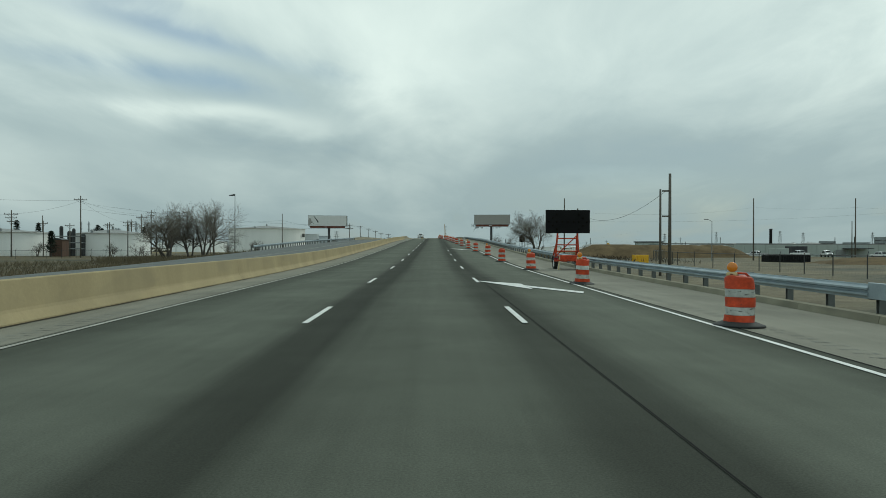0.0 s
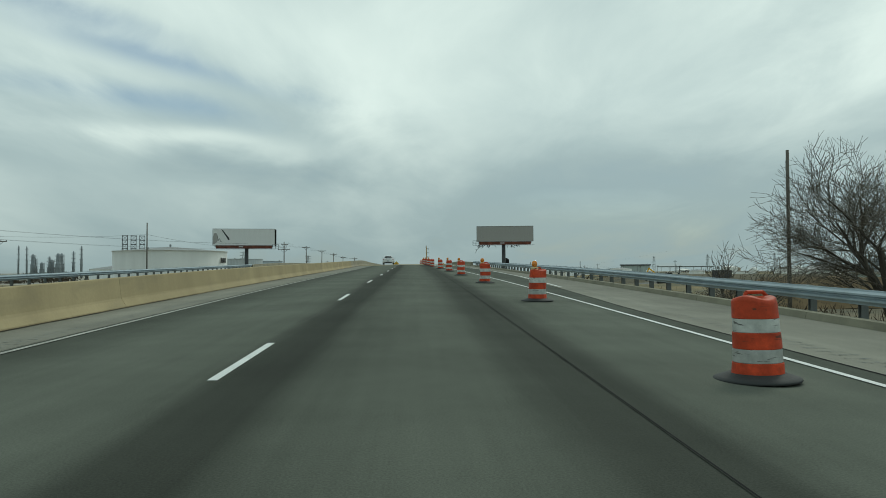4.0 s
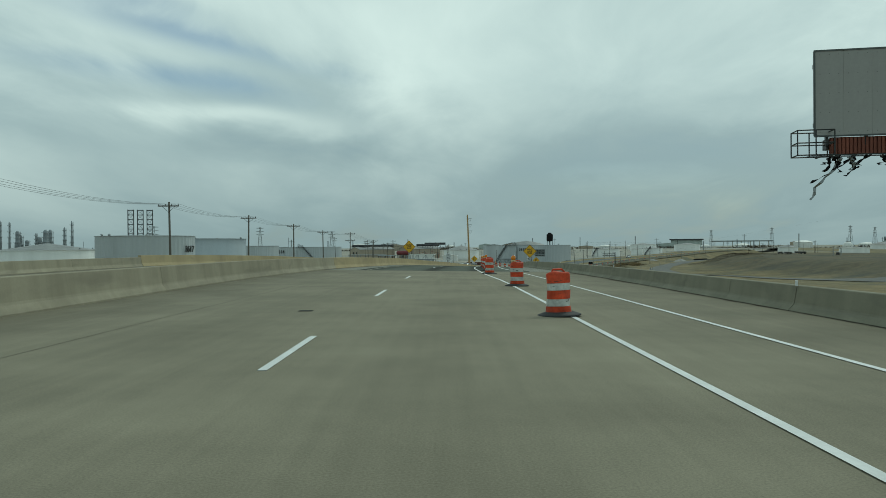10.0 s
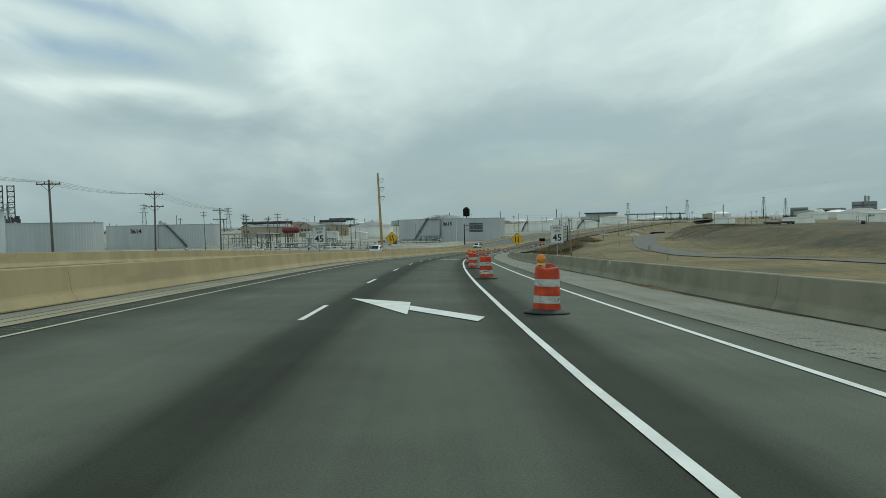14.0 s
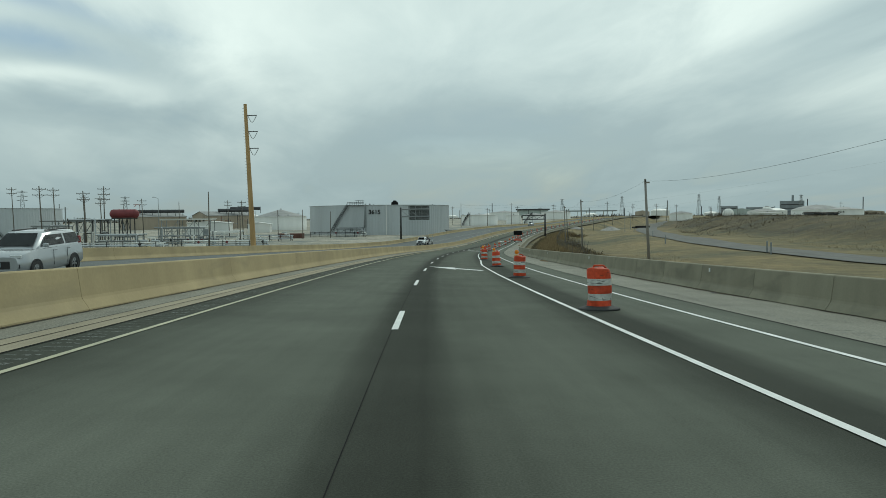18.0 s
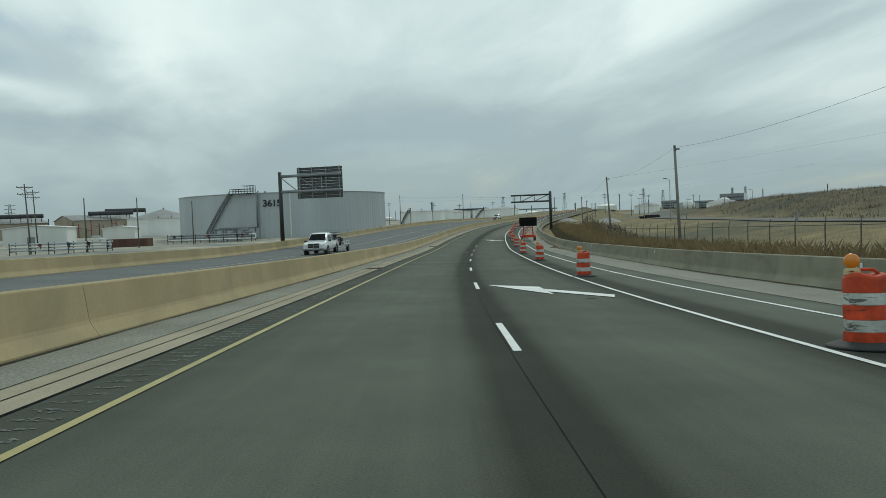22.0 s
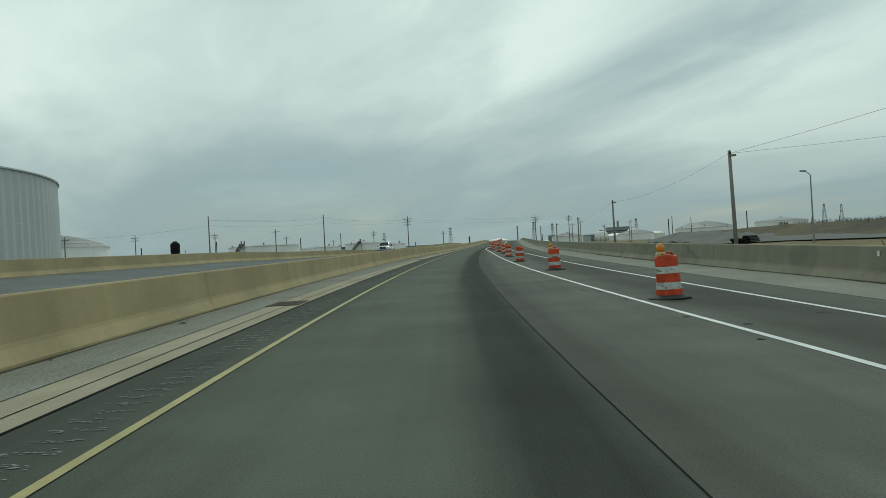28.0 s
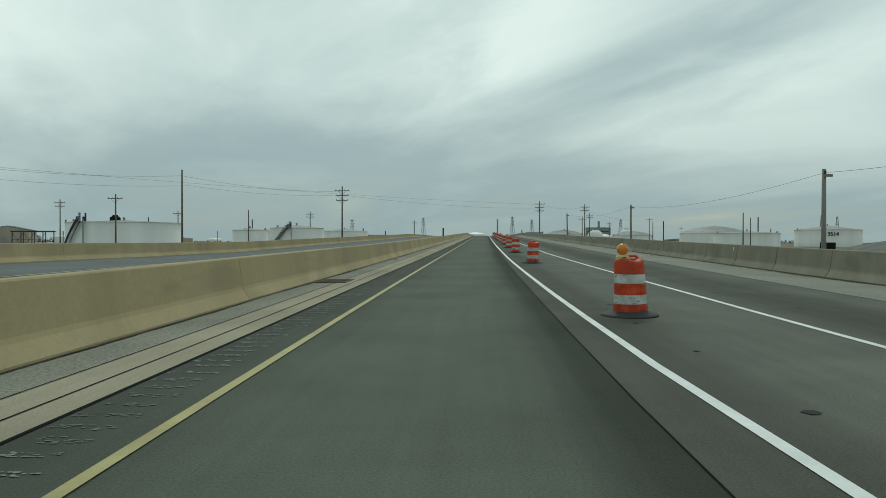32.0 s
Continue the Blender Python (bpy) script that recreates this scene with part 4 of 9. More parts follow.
def barrier(name, s0, s1, fn, height, material, label, length=6.1, gap=0.012):
    root = empty(name, label, "concrete barrier", kind="structure")
    me_ = barrier_mesh("barrier_segment", 0.84, material, length, gap)
    s = s0
    while s < s1:
        ob = new("barrier_segment", me_)
        ob.parent = root
        a, b = at(s, fn(s)), at(s + length, fn(s + length))
        d = b - a
        c = (a + b) / 2
        ob.matrix_basis = pose(c.x, c.y, c.z, 0, 0, math.degrees(math.atan2(-d.x, d.y))) @ pose(0, 0, 0, math.degrees(math.atan2(d.z, math.hypot(d.x, d.y))), 0, random.uniform(-0.08, 0.08)) @ Matrix.Diagonal((1, 1, height(s) / 0.84, 1))
        s += length
    return root


def cast_barrier(s0, s1, fn, height, material, label, run, name="median_barrier"):
    """A barrier cast in place: long runs that follow the road."""
    root = empty(name, label, "concrete barrier", kind="structure")
    hgt = height if callable(height) else fixed(height)
    rnd = random.Random(int(s0) + 7)
    s = s0
    while s < s1:
        e = min(s + run * rnd.uniform(0.75, 1.25), s1)
        bm = bmesh.new()
        rings = [[at(q, fn(q) + x, z * hgt(q) / 0.82 - 0.04) for x, z in SAFETY] for q in np.linspace(s, e - 0.014, 1 + max(2, int((e - s) / 3)))]
        vs = [[bm.verts.new(p) for p in ring] for ring in rings]
        n = len(SAFETY)
        for p, q in zip(vs, vs[1:]):
            for i in range(n - 1):
                bm.faces.new((p[i], q[i], q[i + 1], p[i + 1]))
        bm.faces.new(vs[0])
        bm.faces.new(vs[-1][::-1])
        bmesh.ops.recalc_face_normals(bm, faces=bm.faces)
        part("barrier_run", bm, material, root)
        s = e


h_outer = lane([(205, 0.62), (296, 0.60), (320, 0.70), (370, 0.75), (440, 0.79), (490, 0.84)])
cast_barrier(-30, 200, off(u_left, -0.30), 0.84, CONC_TAN, "tan weathered concrete median barrier, cast in long runs", 24)
cast_barrier(200.02, 303.9, off(u_left, -0.30), 0.83, CONC_MID, "olive-grey concrete median barrier along the bridge", 18.3)
h_median = lane([(304, 0.83), (600, 0.84), (640, 0.86), (690, 0.96), (735, 0.97), (752, 1.04), (775, 0.97), (797, 0.85), (830, 0.82)])
cast_barrier(303.92, 1150, off(u_left, -0.30), h_median, CONC_TAN, "tan stained concrete median barrier with few joints", 9)
barrier("outer_barrier", 208, 1150, off(u_right, 0.30), h_outer, CONC_GREY, "grey weathered concrete barrier along the outer shoulder", 3.81, 0.05)
cast_barrier(FAR_END, 304, fixed(-20.5), 0.7, CONC_MID, "olive-grey concrete parapet beyond the opposite carriageway", 14, "far_side_parapet")
cast_barrier(304.02, 1150, fixed(-20.5), 0.84, CONC_TAN, "tan concrete barrier beyond the opposite carriageway", 12, "far_side_barrier")

# dirt swept against the barrier foot


def dirt_line(fn, side, s0, s1, seed, wide=0.08):
    rnd = random.Random(seed)
    vs, fs = [], []
    w_ = 0.07
    for k, s in enumerate(np.arange(s0, s1, 0.4)):
        s = float(s)
        w_ = min(wide, max(0.02, w_ + rnd.uniform(-0.3, 0.3) * wide))
        for du in (-0.02, w_):
            vs.append(tuple(at(s, fn(s) + side * du, 0.013)))
        if k:
            fs.append((2 * k - 2, 2 * k - 1, 2 * k + 1, 2 * k))
    me_ = bpy.data.meshes.new("dirt_line")
    me_.from_pydata(vs, [], fs)
    me_.materials.append(GRIME)
    tagged(new("dirt_line", me_), "dark line of dirt and litter along the barrier foot", "road dirt", kind="stuff")


dirt_line(u_left, 1, -20, 208, 1)
dirt_line(u_left, 1, 300, 900, 2)
dirt_line(u_right, -1, 208, 900, 3, 0.22)

# ---- guardrails ----
WBEAM = [(0, -0.155), (0.012, -0.155), (0.02, -0.12), (0.083, -0.075), (0.083, -0.04), (0.015, -0.012), (0.015, 0.012), (0.083, 0.04), (0.083, 0.075), (0.02, 0.12), (0.012, 0.155), (0, 0.155), (-0.004, 0.118), (0.066, 0.07), (0.066, 0.045), (-0.002, 0.014), (-0.002, -0.014), (0.066, -0.045), (0.066, -0.07), (-0.004, -0.118)]


def guardrail(name, s0, s1, fn, label, side=-1):
    root = empty(name, label, "guardrail", kind="structure")
    bm = bmesh.new()
    prism(bm, [(x * side, z) for x, z in WBEAM], 3.86, Matrix.Translation((0, -1.93, 0)))
    bmesh.ops.recalc_face_normals(bm, faces=bm.faces)
    beam_me = mesh_of(bm, "rail_beam", GALV)
    bm = bmesh.new()
    box(bm, 0.15, 0.012, 0.95, 0.0, -0.05, -0.25)
    box(bm, 0.15, 0.012, 0.95, 0.0, 0.05, -0.25)
    box(bm, 0.01, 0.1, 0.95, 0.0, 0, -0.25)
    post_me = mesh_of(bm, "rail_post", POST_ST)
    bm = bmesh.new()
    box(bm, 0.16, 0.13, 0.33, 0, 0, 0, bevel=0.01)
    block_me = mesh_of(bm, "rail_block", POST_ST)
    s = s0
    k = 0
    while s < s1:
        ob = new("rail_beam", beam_me)
        ob.parent = root
        ob.matrix_basis = along(s + 1.9, fn(s + 1.9), 0.55)
        for d in (0.0, 1.905):
            p = new("rail_post", post_me)
            p.parent = root
            p.matrix_basis = along(s + d, fn(s + d) - side * 0.24, 0.45, level=True)
            q = new("rail_block", block_me)
            q.parent = root
            q.matrix_basis = along(s + d, fn(s + d) - side * 0.08, 0.55)
        s += 3.81
        k += 1
    return root


guardrail("guardrail", 14.6, 206, off(u_right, 0.55), "blue-grey galvanised steel guardrail on posts beside the shoulder")
guardrail("far_guardrail", 92, FAR_END, fixed(-20.6), "galvanised steel guardrail beyond the opposite carriageway", side=1)
bm = bmesh.new()
box(bm, 0.10, 0.9, 0.33, 0, 0, 0.02, bevel=0.01)
end = part("rail_end", bm, GALV)
end.matrix_basis = along(14.15, u_right(14) + 0.55, 0.55)
tagged(end, "flared steel end shoe of the guardrail", "guardrail end")


def kerb(name, s0, s1, fn, label):
    root = empty(name, label, "kerb", kind="structure")
    bm = bmesh.new()
    prism(bm, [(-0.09, -0.1), (-0.03, 0.15), (0.15, 0.16), (0.15, -0.1)], 3.03, Matrix.Translation((0, -1.515, 0)))
    bmesh.ops.recalc_face_normals(bm, faces=bm.faces)
    me_ = mesh_of(bm, "kerb_stone", CONC_GREY)
    s = s0
    while s < s1:
        ob = new("kerb_stone", me_)
        ob.parent = root
        ob.matrix_basis = along(s + 1.5, fn(s + 1.5))
        s += 3.05


kerb("kerb", -20, 206, off(u_right, 0.12), "weathered concrete kerb under the guardrail")

# ---- traffic drums ----


def drum(light, seed):
    """A knocked-about drum: the seed sets its dents."""
    root = empty("traffic_drum", "orange and white banded traffic drum, %s, black rubber base" % ("amber warning light" if light else "no light"), "traffic drum", "work zone drums")
    rnd = random.Random(seed)
    waves = [(rnd.uniform(0, 6.28), rnd.choice((1, 2, 3)), rnd.uniform(2, 7), rnd.uniform(0.004, 0.011)) for _ in range(4)]
    squash = rnd.uniform(0.0, 0.03)

    def battered(bm):
        for v in bm.verts:
            a = math.atan2(v.co.y, v.co.x)
            top = max(0.0, (v.co.z - 0.72) / 0.2)
            d = sum(h * math.sin(n * a + ph + q * v.co.z) for ph, n, q, h in waves) * (1 + 0.8 * top)
            k = 1 + d / 0.25
            v.co.x *= k * (1 + squash)
            v.co.y *= k * (1 - squash)
            if v.co.z > 0.86:
                v.co.z += 0.014 * math.sin(2 * a + waves[0][0]) + 0.01 * math.sin(3 * a + waves[1][0])

    bm = bmesh.new()
    lathe(bm, [(0.455, 0.0), (0.462, 0.012), (0.455, 0.026), (0.40, 0.046), (0.34, 0.066), (0.30, 0.082), (0.285, 0.084), (0.262, 0.07)], 28, caps=False)
    part("rubber_base", bm, RUBBER, root, "black rubber tyre-ring base", smooth=True)
    bands = [(0.065, 0.20, 0.274, 0.266, ORANGE), (0.20, 0.35, 0.26, 0.254, WHITE_TAPE), (0.35, 0.53, 0.256, 0.249, ORANGE), (0.53, 0.68, 0.245, 0.239, WHITE_TAPE), (0.68, 0.87, 0.242, 0.229, ORANGE)]
    for z0, z1, r0, r1, mt in bands:
        bm = bmesh.new()
        zs = np.linspace(z0 + 0.006, z1 - 0.006, 4)
        lathe(bm, [(r0 - 0.007, z0)] + [(float(np.interp(z, [z0, z1], [r0, r1])), float(z)) for z in zs] + [(r1 - 0.007, z1)], 28, caps=False)
        battered(bm)
        ob = part("white_band" if mt is WHITE_TAPE else "orange_band", bm, mt, root, smooth=True)
        ob.data.set_sharp_from_angle(angle=radians(40))
    bm = bmesh.new()
    lathe(bm, [(0.229, 0.864), (0.224, 0.89), (0.205, 0.905), (0.18, 0.912), (0.09, 0.908), (0.0001, 0.902)], 28, caps=False)
    battered(bm)
    part("top", bm, ORANGE, root, smooth=True)
    bm = bmesh.new()
    for a, b in (((-0.13, 0, 0.90), (-0.10, 0, 0.965)), ((0.17, 0, 0.90), (0.10, 0, 0.965)), ((-0.10, 0, 0.965), (0.10, 0, 0.965))):
        rod(bm, a, b, 0.021, 8)
    part("handle", bm, ORANGE, root)
    if light:
        bm = bmesh.new()
        loft(bm, [[(-0.13 + x * k, -0.02 + y * k, z) for x, y in ((-0.095, -0.055), (0.095, -0.055), (0.095, 0.055), (-0.095, 0.055))] for k, z in ((1.0, 0.905), (1.0, 0.955), (0.8, 0.985), (0.42, 0.99))])
        lamp = part("battery_case", bm, CREAM, root, "cream lamp battery case")
        bm = bmesh.new()
        box(bm, 0.05, 0.006, 0.02, -0.13, -0.078, 0.945)
        part("case_label", bm, RUST_RED, lamp)
        bm = bmesh.new()
        lathe(bm, [(0.02, -0.045), (0.075, -0.04), (0.092, -0.022), (0.094, 0.0), (0.092, 0.022), (0.075, 0.04), (0.02, 0.045)], 24)
        bmesh.ops.transform(bm, matrix=pose(-0.13, -0.02, 1.075, 90), verts=bm.verts)
        part("lens", bm, AMBER, lamp, "round amber lens", smooth=True)
    return root


DRUMS = [(12.5, 7.42, 1), (25.3, 7.33, 1), (37.6, 7.2, 1), (50, 6.85, 0), (63.2, 6.85, 1), (75.6, 6.5, 0), (87.9, 6.3, 1), (101, 5.95, 1), (112.2, 5.6, 0), (124.5, 5.4, 1), (137, 5.2, 1), (150, 5.0, 1), (162.6, 4.88, 1), (175.7, 4.7, 1), (188.3, 4.25, 0), (199.9, 4.18, 1), (211.0, 4.07, 1), (224, 4.0, 1), (240.8, 4.16, 1), (254.9, 4.2, 1), (267, 4.2, 0), (279, 4.45, 1), (293.8, 4.1, 0), (303.5, 4.3, 1)]
DRUMS2 = [(315.2, 4.4, 1), (327.0, 4.25, 1), (338.4, 4.45, 1), (350, 4.5, 1), (363.2, 4.37, 1), (377.6, 4.2, 0), (390, 4.1, 1), (402, 4.1, 0), (415, 4.15, 1), (428.5, 4.12, 1), (446, 4.1, 1), (463, 4.05, 0), (477, 3.95, 1), (490.1, 3.93, 1), (506, 3.8, 1), (523.4, 4.12, 1), (537, 3.9, 0), (553, 4.07, 1), (570.6, 3.95, 1), (587.7, 4.1, 1), (602.5, 4.06, 1), (620.2, 4.25, 1)]
DRUMS3 = [(634.2, 4.22, 1), (648, 4.0, 1), (664, 4.0, 0), (679, 3.85, 1), (693, 3.6, 1), (706.5, 3.2, 1), (721.7, 2.93, 1), (734.9, 2.4, 0), (747.8, 2.25, 1), (761.2, 2.27, 1), (772.3, 1.88, 1), (787.5, 1.2, 0), (800.2, 0.68, 1), (819.3, 0.57, 0)] + [(834 + 13 * k, 0.5, k % 2) for k in range(10)]
proto = {}
for k, (s, u, lit) in enumerate(DRUMS + DRUMS2 + DRUMS3):
    m = along(s, u, 0.006, turn=random.uniform(-35, 35)) @ pose(0, 0, 0, random.uniform(-1.6, 1.6), random.uniform(-1.6, 1.6), 0)
    key = (lit, k * 7 % 5)
    if key not in proto:
        proto[key] = drum(*key)
        proto[key].matrix_basis = m @ Matrix.Diagonal((0.94, 0.94, 0.94, 1))
    else:
        copy_thing(proto[key], m)

# ---- utility poles and wires ----


def pole(name, top, base_z, label, r=0.16, arms=(), lean=(0, 0), material=WOOD_POLE, group="", turn=0.0):
    """arms: (drop below the top, length, insulators, offset along the arm). lean: shift of the foot."""
    x, y, z = top
    root = empty(name, label, "utility pole", group, m=pose(x + lean[0], y + lean[1], base_z, 0, 0, turn))
    h = z - base_z
    c, s = math.cos(radians(-turn)), math.sin(radians(-turn))
    tip = Vector((-lean[0] * c + lean[1] * s, -lean[0] * s - lean[1] * c, h))
    bm = bmesh.new()
    rod(bm, (0, 0, -0.6), tip, r, 10, r * 0.68)
    part("shaft", bm, material, root, smooth=True)
    for drop, length, count, shift in arms:
        c0 = tip * (1 - drop / h)
        bm = bmesh.new()
        box(bm, length, 0.11, 0.14, c0.x + shift, c0.y - r - 0.02, c0.z)
        arm = part("crossarm", bm, material, root)
        if length > 1.2:
            bm = bmesh.new()
            rod(bm, (c0.x, c0.y - r, c0.z - 0.75), (c0.x + length * 0.3, c0.y - r, c0.z - 0.07), 0.025, 4)
            rod(bm, (c0.x, c0.y - r, c0.z - 0.75), (c0.x - length * 0.3, c0.y - r, c0.z - 0.07), 0.025, 4)
            part("brace", bm, STEEL_DK, root)
        for i in range(count):
            xx = c0.x + shift + (i / max(count - 1, 1) - 0.5) * length * 0.92
            bm = bmesh.new()
            lathe(bm, [(0.03, 0.0), (0.075, 0.05), (0.04, 0.1), (0.07, 0.14), (0.03, 0.2)], 8)
            bmesh.ops.translate(bm, vec=(xx, c0.y - r - 0.02, c0.z + 0.07), verts=bm.verts)
            part("insulator", bm, STEEL_DK, arm)
    return root


LEFT_LINE = [(-39.2, 306.7, 10.9), (-38.6, 341.3, 10.9), (-37.8, 372.9, 10.6), (-37.3, 404.0, 10.1), (-36.8, 434.5, 9.4), (-34.6, 467.0, 9.5), (-31.7, 502.3, 7.6)]
for k, p in enumerate(LEFT_LINE):
    arms = [(0.5, 2.6, 4, 0.0)]
    if k == 0:
        arms = [(0.75, 1.9, 2, 0.25), (1.45, 1.9, 2, -0.25), (2.15, 3.2, 4, 0)]
    if k >= 5:
        arms = [(0.5, 2.8, 4, 0), (2.4, 2.8, 4, 0)]
    pole("utility_pole", p, land_at(p[0], p[1]) - 0.1, "weathered wooden utility pole with %s beside the tank farm" % ("three crossarms" if k == 0 else "two crossarms" if k >= 5 else "one crossarm"), 0.17, arms, group="poles along the tank farm", lean=(0.25 * math.sin(k * 2.1), 0))
lines = []
for a, b in zip(LEFT_LINE, LEFT_LINE[1:]):
    for dx in (-1.2, -0.45, 0.45, 1.2):
        lines.append(sag((a[0] + dx, a[1], a[2] - 0.25), (b[0] + dx, b[1], b[2] - 0.25), 0.55))
a = LEFT_LINE[0]
for dx, dz in ((-0.8, -0.5), (1.1, -0.5), (-1.4, -1.9), (1.4, -1.9)):
    lines.append(sag((-82, 165.7, 11.4 + dz), (a[0] + dx, a[1], a[2] + dz), 1.6, 14))
curve_ob("overhead_line", lines, 0.013, WIRE, "thin dark overhead wires strung between the utility poles", "overhead wires")

# poles round the first tanks
for x, y, z, n in ((-82.3, 165.7, 12.6, 1), (-94.2, 159.2, 9.0, 3), (-120.3, 219.1, 10.3, 0), (-102.2, 239.1, 10.0, 2), (-96.5, 241.4, 13.1, 2), (-108.6, 236.2, 8.6, 1), (-86, 208, 10.2, 1), (-74, 232, 9.0, 1), (-54.4, 247.2, 12.3, 0), (-128, 300, 11.0, 2), (-116, 268, 9.5, 1)):
    pole("yard_pole", (x, y, z), land_at(x, y), "weathered wooden pole with %s in the tank yard" % ("crossarms and insulators" if n else "a bare top"), 0.16, [(0.9 + 0.8 * i, 2.7 - 0.5 * i, 4 if i == 0 else 2, 0) for i in range(n)], group="yard poles", turn=20)
curve_ob("yard_line", [sag((-94, 159, 8.2), (-82.3, 165.7, 11.5), 0.6), sag((-82.3, 165.7, 11.5), (-96.5, 241.4, 12.0), 1.2), sag((-82.3, 165.7, 11.5), (-102, 239, 9), 1.4), sag((-96.5, 241.4, 12), (-128, 300, 10), 1.0), sag((-94, 159, 8), (-140, 120, 8), 1.0), sag((-82.3, 165.7, 11.5), (-110, 90, 11.0), 1.2), sag((-86, 208, 9.4), (-54.4, 247.2, 10), 1.0), sag((-54.4, 247.2, 10), (-39.2, 306.7, 9), 1.0)], 0.02, WIRE, "slack dark wires over the tank yard", "overhead wires")

# windsock mast
root = empty("windsock_mast", "tall grey mast with a small dark windsock at its top", "windsock", m=pose(-54.1, 189.8, land_at(-54.1, 189.8)))
bm = bmesh.new()
rod(bm, (0, 0, -0.4), (0, 0, 14.8 - land_at(-54.1, 189.8)), 0.12, 8, 0.07)
part("mast", bm, STEEL_DK, root, smooth=True)
bm = bmesh.new()
h = 14.6 - land_at(-54.1, 189.8)
rod(bm, (0, 0, h), (-1.5, 0, h - 0.15), 0.24, 8, 0.12)
part("windsock", bm, STEEL_DK, root, "dark fabric windsock")

# small poles of the left plant
for x, y, z, n in ((-7.4, 597.1, 5.7, 0), (-46.2, 623.6, 8.0, 2), (-52.1, 653.2, 8.9, 2), (-39.1, 630.8, 7.2, 2), (-45.0, 670.6, 7.1, 2), (-37.1, 641.6, 8.7, 3), (-39.9, 702.4, 7.2, 2), (-31.4, 724.1, 6.7, 0), (-8, 700, 6.4, 2), (4, 690, 3.0, 0), (12, 700, 3.2, 0), (-78, 700, 11.0, 2), (-5, 648, 2.2, 0), (-16, 742, 7.5, 2), (-62, 720, 9.0, 2), (22, 712, 2.6, 0)):
    pole("plant_pole", (x, y, z), land_at(x, y), "weathered wooden pole with %s in the refinery yard" % ("crossarms" if n else "a bare top"), 0.17 if n else 0.14, [(0.7 + 1.3 * i, 2.8, 4, 0) for i in range(n)], group="refinery yard poles", turn=15, lean=(0.5 if n == 2 else 0.0, 0))

# tall laminated pole with three brackets
base = land_at(1.6, 569.5)
root = empty("laminated_pole", "tall light-brown laminated wooden pole with three insulator brackets", "utility pole", m=pose(2.5, 569.5, base))
bm = bmesh.new()
lean_top = Vector((-0.9, 0, 18.8 - base))
rod(bm, (0, 0, -0.6), lean_top, 0.46, 10, 0.26)
part("shaft", bm, WOOD_LIGHT, root)
for k in range(34):
    z = 7.5 + k * 0.5
    c = lean_top * (z / lean_top.z)
    bm = bmesh.new()
    rod(bm, (c.x - 0.55, 0, z), (c.x - 0.2, 0, z), 0.014, 4)
    part("climbing_step", bm, STEEL_DK, root)
for z in (22.9, 20.3, 17.6):
    c = lean_top * (z / lean_top.z)
    bm = bmesh.new()
    rod(bm, (c.x + 0.2, 0, z), (c.x + 1.75, 0, z + 0.05), 0.07, 6)
    br = part("bracket", bm, STEEL_DK, root)
    bm = bmesh.new()
    for q in range(7):
        u = q / 6
        rod(bm, (c.x + 0.35 + 1.3 * u, 0, z - 0.1 - 1.0 * math.sin(math.pi * min(u * 1.05, 1))), (c.x + 0.35 + 1.3 * min(1, u + 0.16), 0, z - 0.1 - 1.0 * math.sin(math.pi * min((u + 0.16) * 1.05, 1))), 0.055, 5)
    part("insulator_string", bm, STEEL_LT, br)

# leaning poles beside the field
RIGHT_LINE = [(30.8, 465.2, 3.9), (41.4, 510.6, 3.7), (53.1, 554.8, 2.8), (66.4, 596.5, 2.4), (82.8, 637.5, 2.0), (118.7, 714.6, 1.1), (140.8, 753.7, 0.8), (161.9, 789.5, 0.4), (184, 828, 0.8), (206, 868, 1.6)]
for k, p in enumerate(RIGHT_LINE):
    h = float(np.interp(p[1], [465, 900], [radians(10), radians(31)]))
    root = pole("roadside_pole", p, land_at(p[0] + 0.3, p[1]), "plain grey leaning wooden pole on dry grass", 0.15, [(0.35, 0.4, 1, 0.15)], lean=(0.36 + 0.12 * math.cos(k * 1.3) - (0.3 if p[1] > 700 else 0), -0.2 + (0.15 if p[1] > 700 else 0)), material=POLE_GREY, group="poles beside the field", turn=-math.degrees(h))
curve_ob("roadside_line", [sag((a[0], a[1], a[2] - 0.2), (b[0], b[1], b[2] - 0.2), 0.7, 12) for a, b in zip(RIGHT_LINE, RIGHT_LINE[1:])] + [sag((30.8, 465.2, 3.7), (20, 405, 4.0), 0.7), sag((82.8, 637.5, 1.7), (170, 600, 16), 1.0, 14), sag((118.7, 714.6, 0.9), (190, 700, 9), 0.8)], 0.009, WIRE, "single thin wire along the leaning poles", "overhead wires")

# early right-hand poles
for x, y, z, two in ((20.7, 66.4, 8.0, True), (20.7, 111.8, 7.2, False), (26.6, 159.3, 11.9, False)):
    b = land_at(x, y)
    pole("roadside_post", (x, y, z), b, "tall dark wooden pole beside the guardrail", 0.17, [] if not two else [(1.6, 0.7, 0, -0.4), (3.9, 0.7, 0, -0.4), (6.4, 0.7, 0, -0.4)], group="dark poles beside the guardrail")
    if two:
        pole("roadside_post", (x - 0.75, y + 0.4, z - 1.4), b, "shorter grey companion pole braced to a dark pole", 0.13, group="dark poles beside the guardrail")
for x, y, z in ((64, 150, 11.4), (85, 150, 11.5), (118, 210, 9.0)):
    pole("yard_post", (x, y, z), land_at(x, y), "slender dark pole in the storage yard", 0.16, group="storage yard poles")
